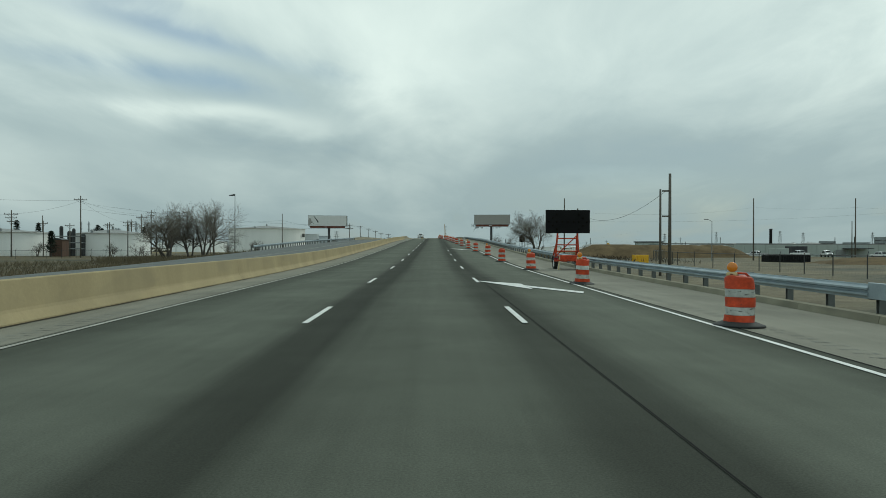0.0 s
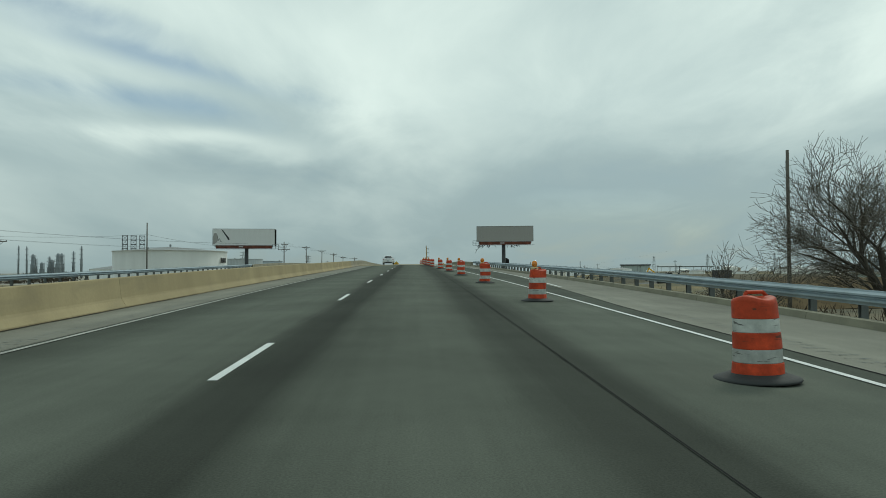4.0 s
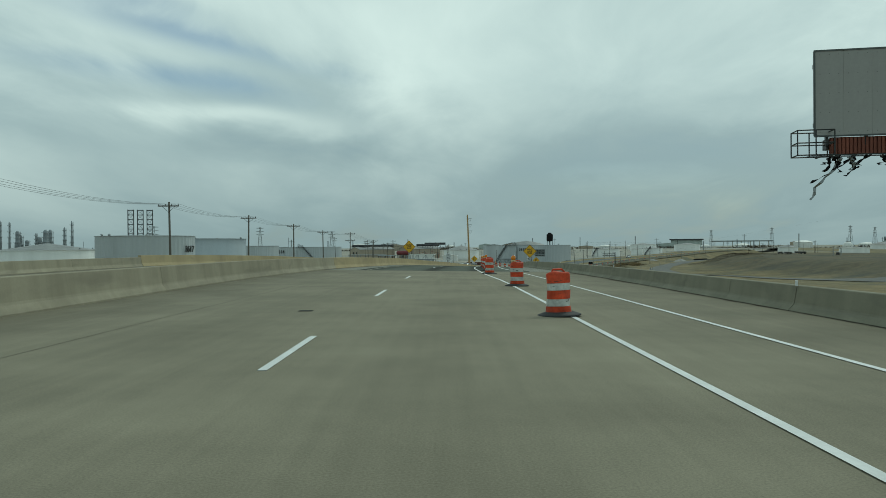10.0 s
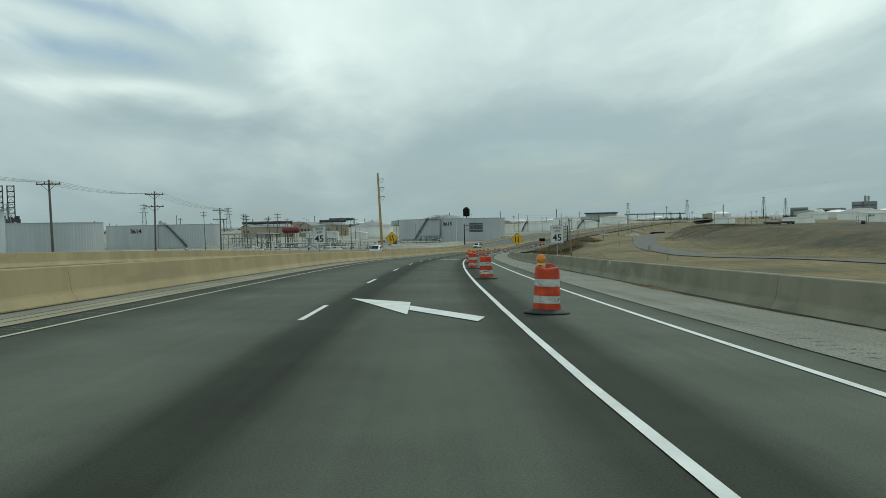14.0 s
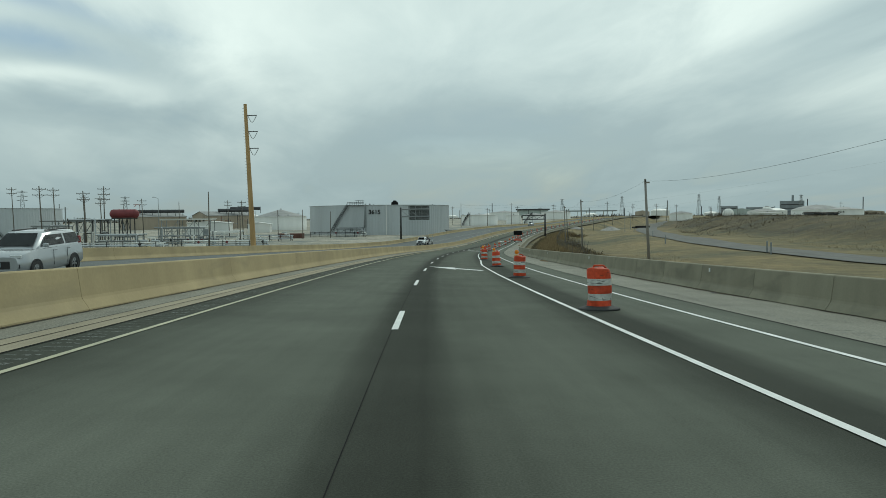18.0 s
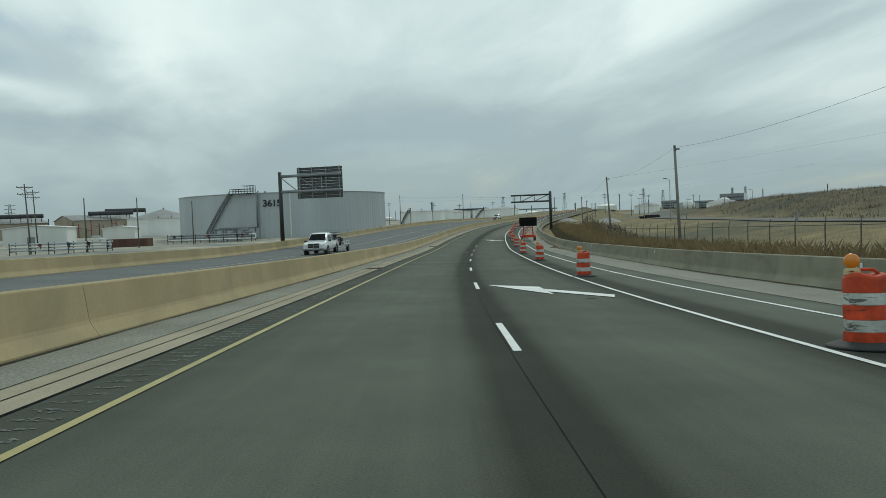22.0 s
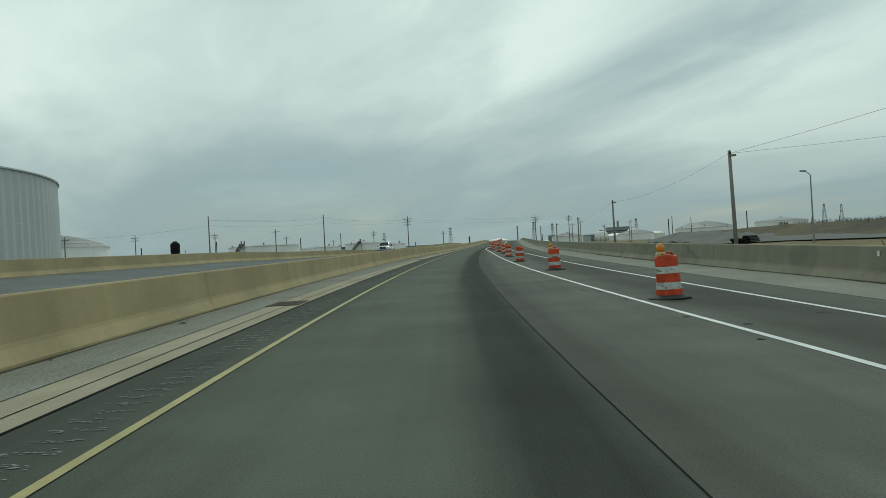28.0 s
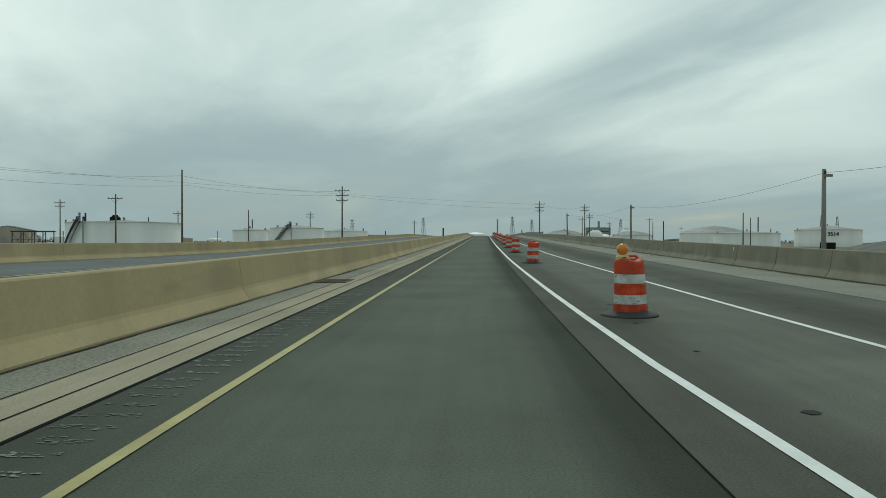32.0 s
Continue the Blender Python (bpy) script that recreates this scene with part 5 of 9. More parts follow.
curve_ob("slack_line", [sag((20.3, 66.4, 6.4), (20.7, 111.8, 6.6), 1.9, 14), sag((20.7, 111.8, 6.6), (26.6, 159.3, 7.5), 2.4, 14)], 0.02, WIRE, "slack dark cables hanging between the dark poles", "overhead wires")
curve_ob("yard_wire", [sag((20.7, 111.8, 6.6), (64, 150, 9.5), 0.8, 14), sag((64, 150, 9.6), (85, 150, 9.6), 0.4), sag((85, 150, 9.6), (140, 160, 10), 0.8), sag((20.7, 111.8, 5.2), (80, 120, 7.6), 0.7, 14)], 0.008, WIRE, "faint thin wires strung over the storage yard", "overhead wires")
for x, y, z in ((-90.4, 165, 6.9), (-84.9, 166, 6.4), (-75.4, 165, 6.6), (-70.4, 163, 7.0), (-101, 160, 7.2), (-66, 168, 6.2)):
    pole("tank_yard_pole", (x, y, z), land_at(x, y), "weathered wooden pole with a crossarm in the tank yard", 0.13, [(0.6, 2.0, 2, 0)], group="tank yard poles", turn=10)


def street_lamp(x, y, z, label, reach=-1.6):
    b = land_at(x, y)
    root = empty("street_lamp", label, "street lamp", "yard lamps", m=pose(x, y, b))
    bm = bmesh.new()
    rod(bm, (0, 0, -0.3), (0, 0, z - b - 0.4), 0.09, 8, 0.06)
    rod(bm, (0, 0, z - b - 0.4), (reach * 0.5, 0, z - b), 0.04, 6)
    part("mast", bm, STEEL_LT, root)
    bm = bmesh.new()
    box(bm, 0.8, 0.24, 0.13, reach * 0.5 - 0.3 * (1 if reach > 0 else -1) * -1, 0, z - b, bevel=0.03)
    part("lamp_head", bm, STEEL_DK, root)


for a in ((51, 138, 6.6), (147, 730, 1.6), (-27, 657, 6.4), (-75, 205, 5.5), (210, 760, 3.0), (116.8, 672.1, 3.25)):
    street_lamp(*a, "grey steel yard lamp on a slim mast")

FAR_POLES = [(179.1, 908.2, 8.0, 3), (145.6, 895.2, 8.7, 0), (110.5, 886.1, 8.5, 0), (250.8, 938.5, 8.5, 3), (272.9, 945.3, 8.4, 2), (137.2, 922.8, 5.9, 1), (96, 960, 7, 2), (75, 905, 5, 1), (128, 990, 8, 2), (160, 1000, 6, 1), (172, 960, 5, 0), (205, 1010, 7, 2), (300, 980, 6, 1), (320, 1000, 8.5, 2), (345, 990, 5, 0), (372, 1020, 8, 1), (400, 1080, 8, 2), (290, 900, 4.6, 0), (330, 930, 4.8, 0), (60, 850, 4, 1)]
for k, (x, y, z, n) in enumerate(FAR_POLES):
    pole("far_pole", (x, y, z), land_at(x, y), "tall dark utility pole with %s beyond the highway" % (("one crossarm", "two crossarms", "three crossarms")[n - 1] if n else "a bare top"), 0.19, [(0.9 + 1.0 * i, 3.0 - 0.3 * i, 4, 0) for i in range(n)], group="distant utility poles", turn=-30)
curve_ob("far_line", [sag((a[0], a[1], a[2] - 1), (b[0], b[1], b[2] - 1), 0.8) for a, b in zip(FAR_POLES, FAR_POLES[1:5])] + [sag((75, 905, 4.4), (110, 886, 6), 0.7), sag((20, 880, 4.4), (75, 905, 4.4), 0.7), sag((110.5, 886.1, 6), (145.6, 895.2, 6), 0.7), sag((145.6, 895.2, 6.2), (179.1, 908.2, 6.2), 0.7), sag((179.1, 908.2, 6.2), (250.8, 938.5, 6.4), 0.8), sag((272.9, 945.3, 6.4), (372, 1020, 6.4), 1.0)], 0.018, WIRE, "thin wires between the far utility poles", "overhead wires")


def lattice(name, x, y, z0, z1, w0, w1, label, arms=0, category="lattice tower", group="distant lattice towers", r=0.16):
    root = empty(name, label, category, group, m=pose(x, y, z0, 0, 0, 20))
    h = z1 - z0
    n = max(3, int(h / max(w0 * 0.9, 1.0)))
    web = bmesh.new()
    for sx, sy in ((-1, -1), (1, -1), (1, 1), (-1, 1)):
        legs = bmesh.new()
        rod(legs, (sx * w0 / 2, sy * w0 / 2, 0), (sx * w1 / 2, sy * w1 / 2, h), r, 4)
        part("leg", legs, STEEL_LT, root)
    for i in range(n):
        a, b = i / n, (i + 1) / n
        wa, wb = w0 + (w1 - w0) * a, w0 + (w1 - w0) * b
        for (p, q) in (((-1, -1), (1, -1)), ((1, -1), (1, 1)), ((1, 1), (-1, 1)), ((-1, 1), (-1, -1))):
            rod(web, (p[0] * wa / 2, p[1] * wa / 2, a * h), (q[0] * wb / 2, q[1] * wb / 2, b * h), r * 0.6, 4)
            rod(web, (p[0] * wb / 2, p[1] * wb / 2, b * h), (q[0] * wb / 2, q[1] * wb / 2, b * h), r * 0.6, 4)
    part("bracing", web, STEEL_LT, root)
    for k in range(arms):
        bm = bmesh.new()
        zz = h * (0.72 + 0.12 * k)
        for sx in (-1, 1):
            rod(bm, (0, 0, zz + 0.8), (sx * 6.5, 0, zz), r * 0.8, 4)
            rod(bm, (0, 0, zz - 0.6), (sx * 6.5, 0, zz), r * 0.8, 4)
        part("tower_arm", bm, STEEL_LT, root)
    return root


for x, y, z in ((880, 1900, 44), (980, 1980, 42), (770, 2050, 44), (1080, 1830, 40), (1200, 1500, 40), (1330, 1560, 42), (640, 2100, 40), (-340, 1500, 40), (-420, 1250, 36), (-230, 1580, 34), (1150, 1350, 34)):
    lattice("transmission_tower", x, y, -6, z, 9, 1.6, "grey steel lattice transmission tower on the horizon", 3, r=0.28)

# triple lattice flare frame far beyond the tanks
root = empty("flare_stack_frame", "three dark lattice towers over a black furnace block", "flare stack", m=pose(-541, 1486, -2, 0, 0, 20))
for k in (-1, 0, 1):
    bm = bmesh.new()
    for sx in (-4.5, 4.5):
        for sy in (-4.5, 4.5):
            rod(bm, (k * 15 + sx, sy, 18), (k * 15 + sx, sy, 73), 0.45, 4)
    for i in range(7):
        z = 24 + i * 8
        for a, b in (((-4.5, -4.5), (4.5, -4.5)), ((4.5, -4.5), (4.5, 4.5)), ((4.5, 4.5), (-4.5, 4.5)), ((-4.5, 4.5), (-4.5, -4.5))):
            rod(bm, (k * 15 + a[0], a[1], z), (k * 15 + b[0], b[1], z), 0.5, 4)
            if i < 6:
                rod(bm, (k * 15 + a[0], a[1], z), (k * 15 + b[0], b[1], z + 8), 0.22, 4)
    part("stack_tower", bm, STEEL_DK, root)
bm = bmesh.new()
box(bm, 44, 20, 24, 4, 0, 11)
part("furnace_block", bm, ROOF_DK, root)
for k in range(5):
    bm = bmesh.new()
    box(bm, 6, 10, 5 + 2 * (k % 3), -14 + 9 * k, 0, 24)
    part("furnace_stack", bm, ROOF_DK, root)

# ---- billboards ----


def billboard(name, left, right, height, panel_mat, label, column_k, n_panels, white, cage_end):
    a, b = Vector(left), Vector(right)
    w = (b - a).length
    yaw = math.degrees(math.atan2(b.y - a.y, b.x - a.x))
    mid = (a + b) / 2
    root = empty(name, label, "billboard", m=pose(mid.x, mid.y, 0, 0, 0, yaw))
    z1, z0 = mid.z, mid.z - height
    pw = w / n_panels
    me_ = None
    for i in range(n_panels):
        if me_ is None:
            bm = bmesh.new()
            box(bm, pw - 0.004, 0.05, height, 0, 0, height / 2, bevel=0.002)
            me_ = mesh_of(bm, "panel", panel_mat)
        ob = new("panel", me_)
        ob.parent = root
        ob.matrix_basis = pose(-w / 2 + pw * (i + 0.5), 0, z0 + 0.003 * (i % 2))
    bm = bmesh.new()
    for x, z, sx, sz in ((0, z1 + 0.03, w + 0.1, 0.07), (0, z0 - 0.03, w + 0.1, 0.07), (-w / 2 - 0.03, (z0 + z1) / 2, 0.07, height), (w / 2 + 0.03, (z0 + z1) / 2, 0.07, height)):
        box(bm, sx, 0.09, sz, x, 0, z)
    part("frame", bm, STEEL_LT if white else SIGN_BACK, root)
    # back framing and the hidden second face
    bm = bmesh.new()
    for i in range(9):
        box(bm, 0.12, 0.16, height + 0.5, -w / 2 + 0.5 + (w - 1) * i / 8, 0.14, (z0 + z1) / 2 - 0.2)
    for z in (z0 + 0.5, z1 - 0.6):
        box(bm, w, 0.14, 0.18, 0, 0.28, z)
    part("back_framing", bm, STEEL_DK, root)
    if white:
        bm = bmesh.new()
        box(bm, 0.28, 1.6, height + 0.15, w / 2 + 0.16, 0.85, (z0 + z1) / 2 - 0.12)
        part("end_panel", bm, BLACK_PANEL, root, "black end panel")
    bm = bmesh.new()
    aw = w - (1.4 if white else 1.2)
    n = int(aw / 0.16)
    for i in range(n):
        box(bm, 0.1, 0.06, 0.72, -aw / 2 + aw * (i + 0.5) / n, 0.05 + 0.02 * (i % 2), z0 - 0.46)
    box(bm, aw, 0.03, 0.76, 0, 0.12, z0 - 0.46)
    part("apron", bm, RUST_RED, root, "ribbed rust-red apron")
    bm = bmesh.new()
    box(bm, 1.0, 0.03, 0.18, -aw * 0.05, -0.01, z0 - 0.42)
    part("apron_mark", bm, SIGN_W, root, "small pale name bar")
    # catwalk
    bm = bmesh.new()
    zc = z0 - 0.95
    box(bm, w + 0.8, 0.05, 0.05, 0, -0.75, zc)
    box(bm, w + 0.8, 0.05, 0.05, 0, -0.15, zc)
    for i in range(22):
        box(bm, 0.06, 0.8, 0.06, -w / 2 + w * i / 21, -0.4, zc - 0.05)
    part("catwalk", bm, STEEL_DK, root)
    e = cage_end * (w / 2 + 0.2)
    bm = bmesh.new()
    for x in (e - 0.75, e, e + 0.75):
        for y in (-0.75, 0.2):
            rod(bm, (x, y, zc), (x, y, zc + 1.1), 0.03, 5)
    for z in (zc + 0.02, zc + 0.55, zc + 1.1):
        for y in (-0.75, 0.2):
            rod(bm, (e - 0.75, y, z), (e + 0.75, y, z), 0.03, 5)
        for x in (e - 0.75, e + 0.75):
            rod(bm, (x, -0.75, z), (x, 0.2, z), 0.03, 5)
    part("safety_cage", bm, STEEL_LT if white else STEEL_DK, root)
    cx = -w / 2 + w * column_k
    p = root.matrix_basis @ Vector((cx, 0.6, 0))
    g = land_at(p.x, p.y)
    bm = bmesh.new()
    cone(bm, 0.48, 0.46, z0 - 0.6 - g + 0.5, cx, 0.6, g - 0.5, 20)
    part("column", bm, STEEL_DK, root, smooth=True)
    bm = bmesh.new()
    box(bm, w * 0.92, 0.5, 0.45, 0, 0.6, z0 - 0.35)
    part("main_beam", bm, STEEL_DK, root)
    rnd = random.Random(5)
    if not white:
        for i in range(26):
            x = rnd.uniform(-w / 2 + 0.4, w * 0.3) if i > 4 else -w / 2 + 0.9 + 0.55 * i
            ln = rnd.uniform(0.25, 0.8) if i > 2 else (1.9, 1.2, 0.9)[i]
            bm = bmesh.new()
            vs = []
            sway = rnd.uniform(-0.3, 0.3)
            for j in range(11):
                u = j / 10
                sway += rnd.uniform(-0.14, 0.14)
                wide = 0.03 + 0.09 * abs(math.sin(j * 1.9 + i)) * (1 - 0.5 * u)
                xc, yc = x + sway * u ** 0.5 - (0.7 * u * ln if i < 3 else 0.1 * u), -0.4 + rnd.uniform(-0.08, 0.08)
                vs.append([bm.verts.new((xc + k_ * wide, yc, zc - u * ln + k_ * rnd.uniform(-0.05, 0.05))) for k_ in (-1, 1)])
            for q, r_ in zip(vs, vs[1:]):
                bm.faces.new((q[0], q[1], r_[1], r_[0]))
            part("torn_strip", bm, BLACK_PANEL if i % 3 else STEEL_LT, root, "torn hanging strip of poster")
        bm = bmesh.new()
        for i in range(n_panels * 3):
            for z in np.linspace(z0 + 0.15, z1 - 0.15, 5):
                x = -w / 2 + w * (i + 0.5) / (n_panels * 3)
                box(bm, 0.025, 0.02, 0.025, x, -0.03, z)
        part("rivets", bm, SIGN_BACK, root)
    else:
        scrap = [(0.0, 0.36), (0.18, 0.50), (0.42, 0.52), (0.62, 0.47), (0.70, 0.38), (0.66, 0.28), (0.74, 0.20), (0.60, 0.13), (0.36, 0.07), (0.12, 0.03), (0.0, 0.06)]
        bm = bmesh.new()
        bm.faces.new([bm.verts.new((-w / 2 + 0.05 + x * 1.6, -0.034, z0 + z * height * 1.45)) for x, z in scrap])
        part("poster_scrap", bm, BOARD_GREY, root, "torn grey scrap of an old poster")
        bm = bmesh.new()
        bm.faces.new([bm.verts.new((-w / 2 + x, -0.034, z0 + z)) for x, z in ((2.0, height - 0.1), (2.35, height - 0.25), (3.9, height * 0.45), (4.0, height * 0.33), (3.7, height * 0.30), (3.45, height * 0.42))])
        part("poster_scrap", bm, STEEL_DK, root, "dark diagonal strip of an old poster")
        bm = bmesh.new()
        pts_ = [(1.1, 0.58), (1.2, 0.40), (1.35, 0.28), (1.55, 0.40), (1.7, 0.36), (1.8, 0.24), (2.1, 0.20)]
        for p_, q in zip(pts_, pts_[1:]):
            rod(bm, (-w / 2 + p_[0], -0.03, z0 + p_[1] * height), (-w / 2 + q[0], -0.03, z0 + q[1] * height), 0.05, 4)
        part("poster_scrap", bm, STEEL_DK, root, "wavy dark line left by an old poster")
    return root


billboard("white_billboard", (-52.7, 285.6, 13.3), (-37.9, 287.3, 13.3), 4.0, BOARD_WHITE, "white billboard with torn poster scraps on one dark column", 0.54, 12, True, 1)
billboard("grey_billboard", (12.4, 285.1, 13.7), (26.1, 282.9, 13.7), 3.7, BOARD_GREY, "bare grey panelled billboard with rusty apron on one column", 0.475, 12, False, -1)

# ---- tanks ----


def tank(cx, cy, R, z1, label, material=TANK_WHITE, roof="cone", roof_h=2.2, z0=None, ribs=0, number="", num_az=0.0, num_z=0.0, num_size=2.6, seg=64, stairs=None):
    z0 = land_at(cx, cy) - 0.3 if z0 is None else z0
    root = empty("storage_tank", label, "storage tank", "tank farm", m=pose(cx, cy, z0))
    h = z1 - z0
    bm = bmesh.new()
    n = ribs * 2 if ribs else seg
    levels = [(R, 0.0)]
    courses = max(3, int(h / 2.4))
    for i in range(1, courses):
        levels += [(R - 0.012 * (i - 1), h * i / courses - 0.02), (R - 0.012 * i, h * i / courses)]
    levels.append((R - 0.012 * courses, h))
    rings = []
    for r_, z in levels:
        rings.append([bm.verts.new(((r_ + (0.09 if ribs and i % 2 else 0)) * math.cos(2 * math.pi * i / n), (r_ + (0.09 if ribs and i % 2 else 0)) * math.sin(2 * math.pi * i / n), z)) for i in range(n)])
    for a_, b_ in zip(rings, rings[1:]):
        for i in range(n):
            bm.faces.new((a_[i], a_[(i + 1) % n], b_[(i + 1) % n], b_[i]))
    part("shell", bm, material, root, smooth=not ribs)
    bm = bmesh.new()
    lathe(bm, [(R - 0.1, h - 0.05), (R + 0.22, h - 0.05), (R + 0.22, h + 0.08), (R - 0.1, h + 0.08)], seg, caps=False)
    part("rim", bm, material, root)
    bm = bmesh.new()
    if roof == "cone":
        lathe(bm, [(R - 0.05, h + 0.06), (R * 0.5, h + roof_h * 0.52), (0.4, h + roof_h), (0.0001, h + roof_h)], seg, caps=False)
    elif roof == "dome":
        big = (R * R + roof_h * roof_h) / (2 * roof_h)
        lathe(bm, [(max(R * k_, 0.001), h + 0.06 + math.sqrt(big * big - (R * k_) ** 2) - (big - roof_h)) for k_ in np.linspace(1, 0, 9)], seg, caps=False)
        for k_ in range(1, 8):
            # ring seams of the dome panels
            rr_ = R * k_ / 8
            zz = h + 0.06 + math.sqrt(big * big - rr_ * rr_) - (big - roof_h)
            lathe(bm, [(rr_ - 0.12, zz - 0.05), (rr_ - 0.1, zz + 0.09), (rr_ + 0.1, zz + 0.07), (rr_ + 0.12, zz - 0.07)], seg, caps=False)
    else:
        lathe(bm, [(R - 0.05, h - 0.3), (0.4, h - 0.25), (0.0001, h - 0.25)], seg, caps=False)
    part("roof", bm, TANK_ROOF, root, smooth=True)
    # vents on the roof
    rr = random.Random(int(cx * 7 + cy))
    for i in range(3):
        az = rr.uniform(0, 6.28)
        rad = R * (0.9 if i else 0.02)
        zz = h + (roof_h * (0.98 if not i else 0.1) if roof != "flat" else -0.2)
        bm = bmesh.new()
        cone(bm, 0.3, 0.3, 0.7, rad * math.cos(az), rad * math.sin(az), zz - 0.1, 10)
        cone(bm, 0.5, 0.2, 0.3, rad * math.cos(az), rad * math.sin(az), zz + 0.55, 10)
        part("vent", bm, STEEL_LT, root)
    if number:
        a_ = radians(num_az)
        m = pose((R + 0.14) * math.cos(a_), (R + 0.14) * math.sin(a_), num_z - z0, 0, 0, num_az + 90) @ pose(0, 0, 0, 90, 0, 0)
        lettering("number", number, num_size, SIGN_B, m, root, depth=0.05, bold=0.06)
    if stairs:
        a0, a1, plat = stairs
        n = 34
        for dr, nm in ((0.15, "stringer"), (1.0, "stringer")):
            bm = bmesh.new()
            for i in range(n):
                p, q = radians(a0 + (a1 - a0) * i / n), radians(a0 + (a1 - a0) * (i + 1) / n)
                r_ = R + dr
                rod(bm, (r_ * math.cos(p), r_ * math.sin(p), 0.4 + (h - 0.4) * i / n), (r_ * math.cos(q), r_ * math.sin(q), 0.4 + (h - 0.4) * (i + 1) / n), 0.085, 4)
            part(nm, bm, STEEL_DK, root)
        bm = bmesh.new()
        for i in range(n * 2):
            p = radians(a0 + (a1 - a0) * i / n / 2)
            r_ = R + 1.0
            z = 0.4 + (h - 0.4) * i / n / 2
            rod(bm, (r_ * math.cos(p), r_ * math.sin(p), z), (r_ * math.cos(p), r_ * math.sin(p), z + 1.05), 0.03, 4)
            box(bm, 0.9, 0.28, 0.05, (R + 0.57) * math.cos(p), (R + 0.57) * math.sin(p), z, rz=math.degrees(p))
        part("stair_tread", bm, STEEL_DK, root)
        bm = bmesh.new()
        for i in range(n):
            p, q = radians(a0 + (a1 - a0) * i / n), radians(a0 + (a1 - a0) * (i + 1) / n)
            r_ = R + 1.0
            for dz in (0.55, 1.05):
                rod(bm, (r_ * math.cos(p), r_ * math.sin(p), 0.4 + (h - 0.4) * i / n + dz), (r_ * math.cos(q), r_ * math.sin(q), 0.4 + (h - 0.4) * (i + 1) / n + dz), 0.04, 4)
        part("handrail", bm, STEEL_DK, root)
        bm = bmesh.new()
        steps = 8
        for i in range(steps + 1):
            p = radians(a1 + plat * i / steps)
            for r_ in (R - 0.6, R + 1.2):
                rod(bm, (r_ * math.cos(p), r_ * math.sin(p), h), (r_ * math.cos(p), r_ * math.sin(p), h + 1.15 + (0.9 if i > 4 else 0)), 0.05, 4)
            if i < steps:
                q = radians(a1 + plat * (i + 1) / steps)
                for r_ in (R - 0.6, R + 1.2):
                    for dz in (0.0, 0.6, 1.15) + ((2.0,) if i > 3 else ()):
                        rod(bm, (r_ * math.cos(p), r_ * math.sin(p), h + dz), (r_ * math.cos(q), r_ * math.sin(q), h + dz), 0.06, 4)
                box(bm, 1.9, R * abs(radians(plat)) / steps, 0.08, (R + 0.3) * math.cos((p + q) / 2), (R + 0.3) * math.sin((p + q) / 2), h, rz=math.degrees((p + q) / 2))
        part("platform", bm, STEEL_DK, root)
        p = radians(a1 + plat * 1.15)
        bm = bmesh.new()
        rod(bm, ((R + 0.6) * math.cos(p), (R + 0.6) * math.sin(p), 0), ((R + 0.6) * math.cos(p), (R + 0.6) * math.sin(p), h + 0.6), 0.16, 8)
        part("standpipe", bm, STEEL_LT, root)
        if abs(plat) > 7:
            # pipework at the foot, a white seam strip and a pipe down the shell
            arc = [radians(a1 - 7 + 1.0 * i) for i in range(21)]
            bm = bmesh.new()
            for p, q in zip(arc, arc[1:]):
                rod(bm, ((R + 1.1) * math.cos(p), (R + 1.1) * math.sin(p), 3.4), ((R + 1.1) * math.cos(q), (R + 1.1) * math.sin(q), 3.4), 0.16, 8)
            for r_, z, w_ in ((R + 1.1, 3.4, h + 0.2), (R + 0.35, 3.4, h + 0.2)):
                rod(bm, (r_ * math.cos(arc[-1]), r_ * math.sin(arc[-1]), z), (r_ * math.cos(arc[-1]), r_ * math.sin(arc[-1]), w_), 0.13, 8)
            part("process_pipe", bm, STEEL_LT, root, smooth=True)
            for i in (4, 9, 14, 19):
                bm = bmesh.new()
                rod(bm, ((R + 1.1) * math.cos(arc[i]), (R + 1.1) * math.sin(arc[i]), 0), ((R + 1.1) * math.cos(arc[i]), (R + 1.1) * math.sin(arc[i]), 3.4), 0.1, 6)
                part("pipe_leg", bm, STEEL_DK, root)
            p = radians(a1 + 29)
            bm = bmesh.new()
            box(bm, 0.06, 0.3, h, (R + 0.1) * math.cos(p), (R + 0.1) * math.sin(p), h / 2, rz=math.degrees(p))
            part("seam_strip", bm, TANK_WHITE, root)
    return root


tank(46.9, 771.8, 30.75, 5.3, "large grey ribbed storage tank numbered 3615 with outside stair", TANK_GREY, "flat", z0=-7.2, ribs=150, number="3615", num_az=-100.8, num_z=2.4, num_size=2.45, seg=96, stairs=(-138, -121, 12))
tank(-83, 345, 17.6, 9.3, "white storage tank with low cone roof numbered 3601", TANK_WHITE, "cone", 1.6, number="3601", num_az=-8, num_z=6.3, num_size=2.2)
tank(-91.1, 457.2, 13.1, 8.6, "grey ribbed storage tank numbered 3617", TANK_GREY, "flat", ribs=60, number="3617", num_az=-8, num_z=4.9, num_size=2.4)
tank(-95.2, 508.9, 17.0, 8.3, "shiny grey metal storage tank with flat top", surface("bare_aluminium_tank", (0.39, 0.425, 0.44), 0.38, metal=0.75, var=0.16, grain=2, patch=0.12, bump=0.02, streak=True), "flat", ribs=0)
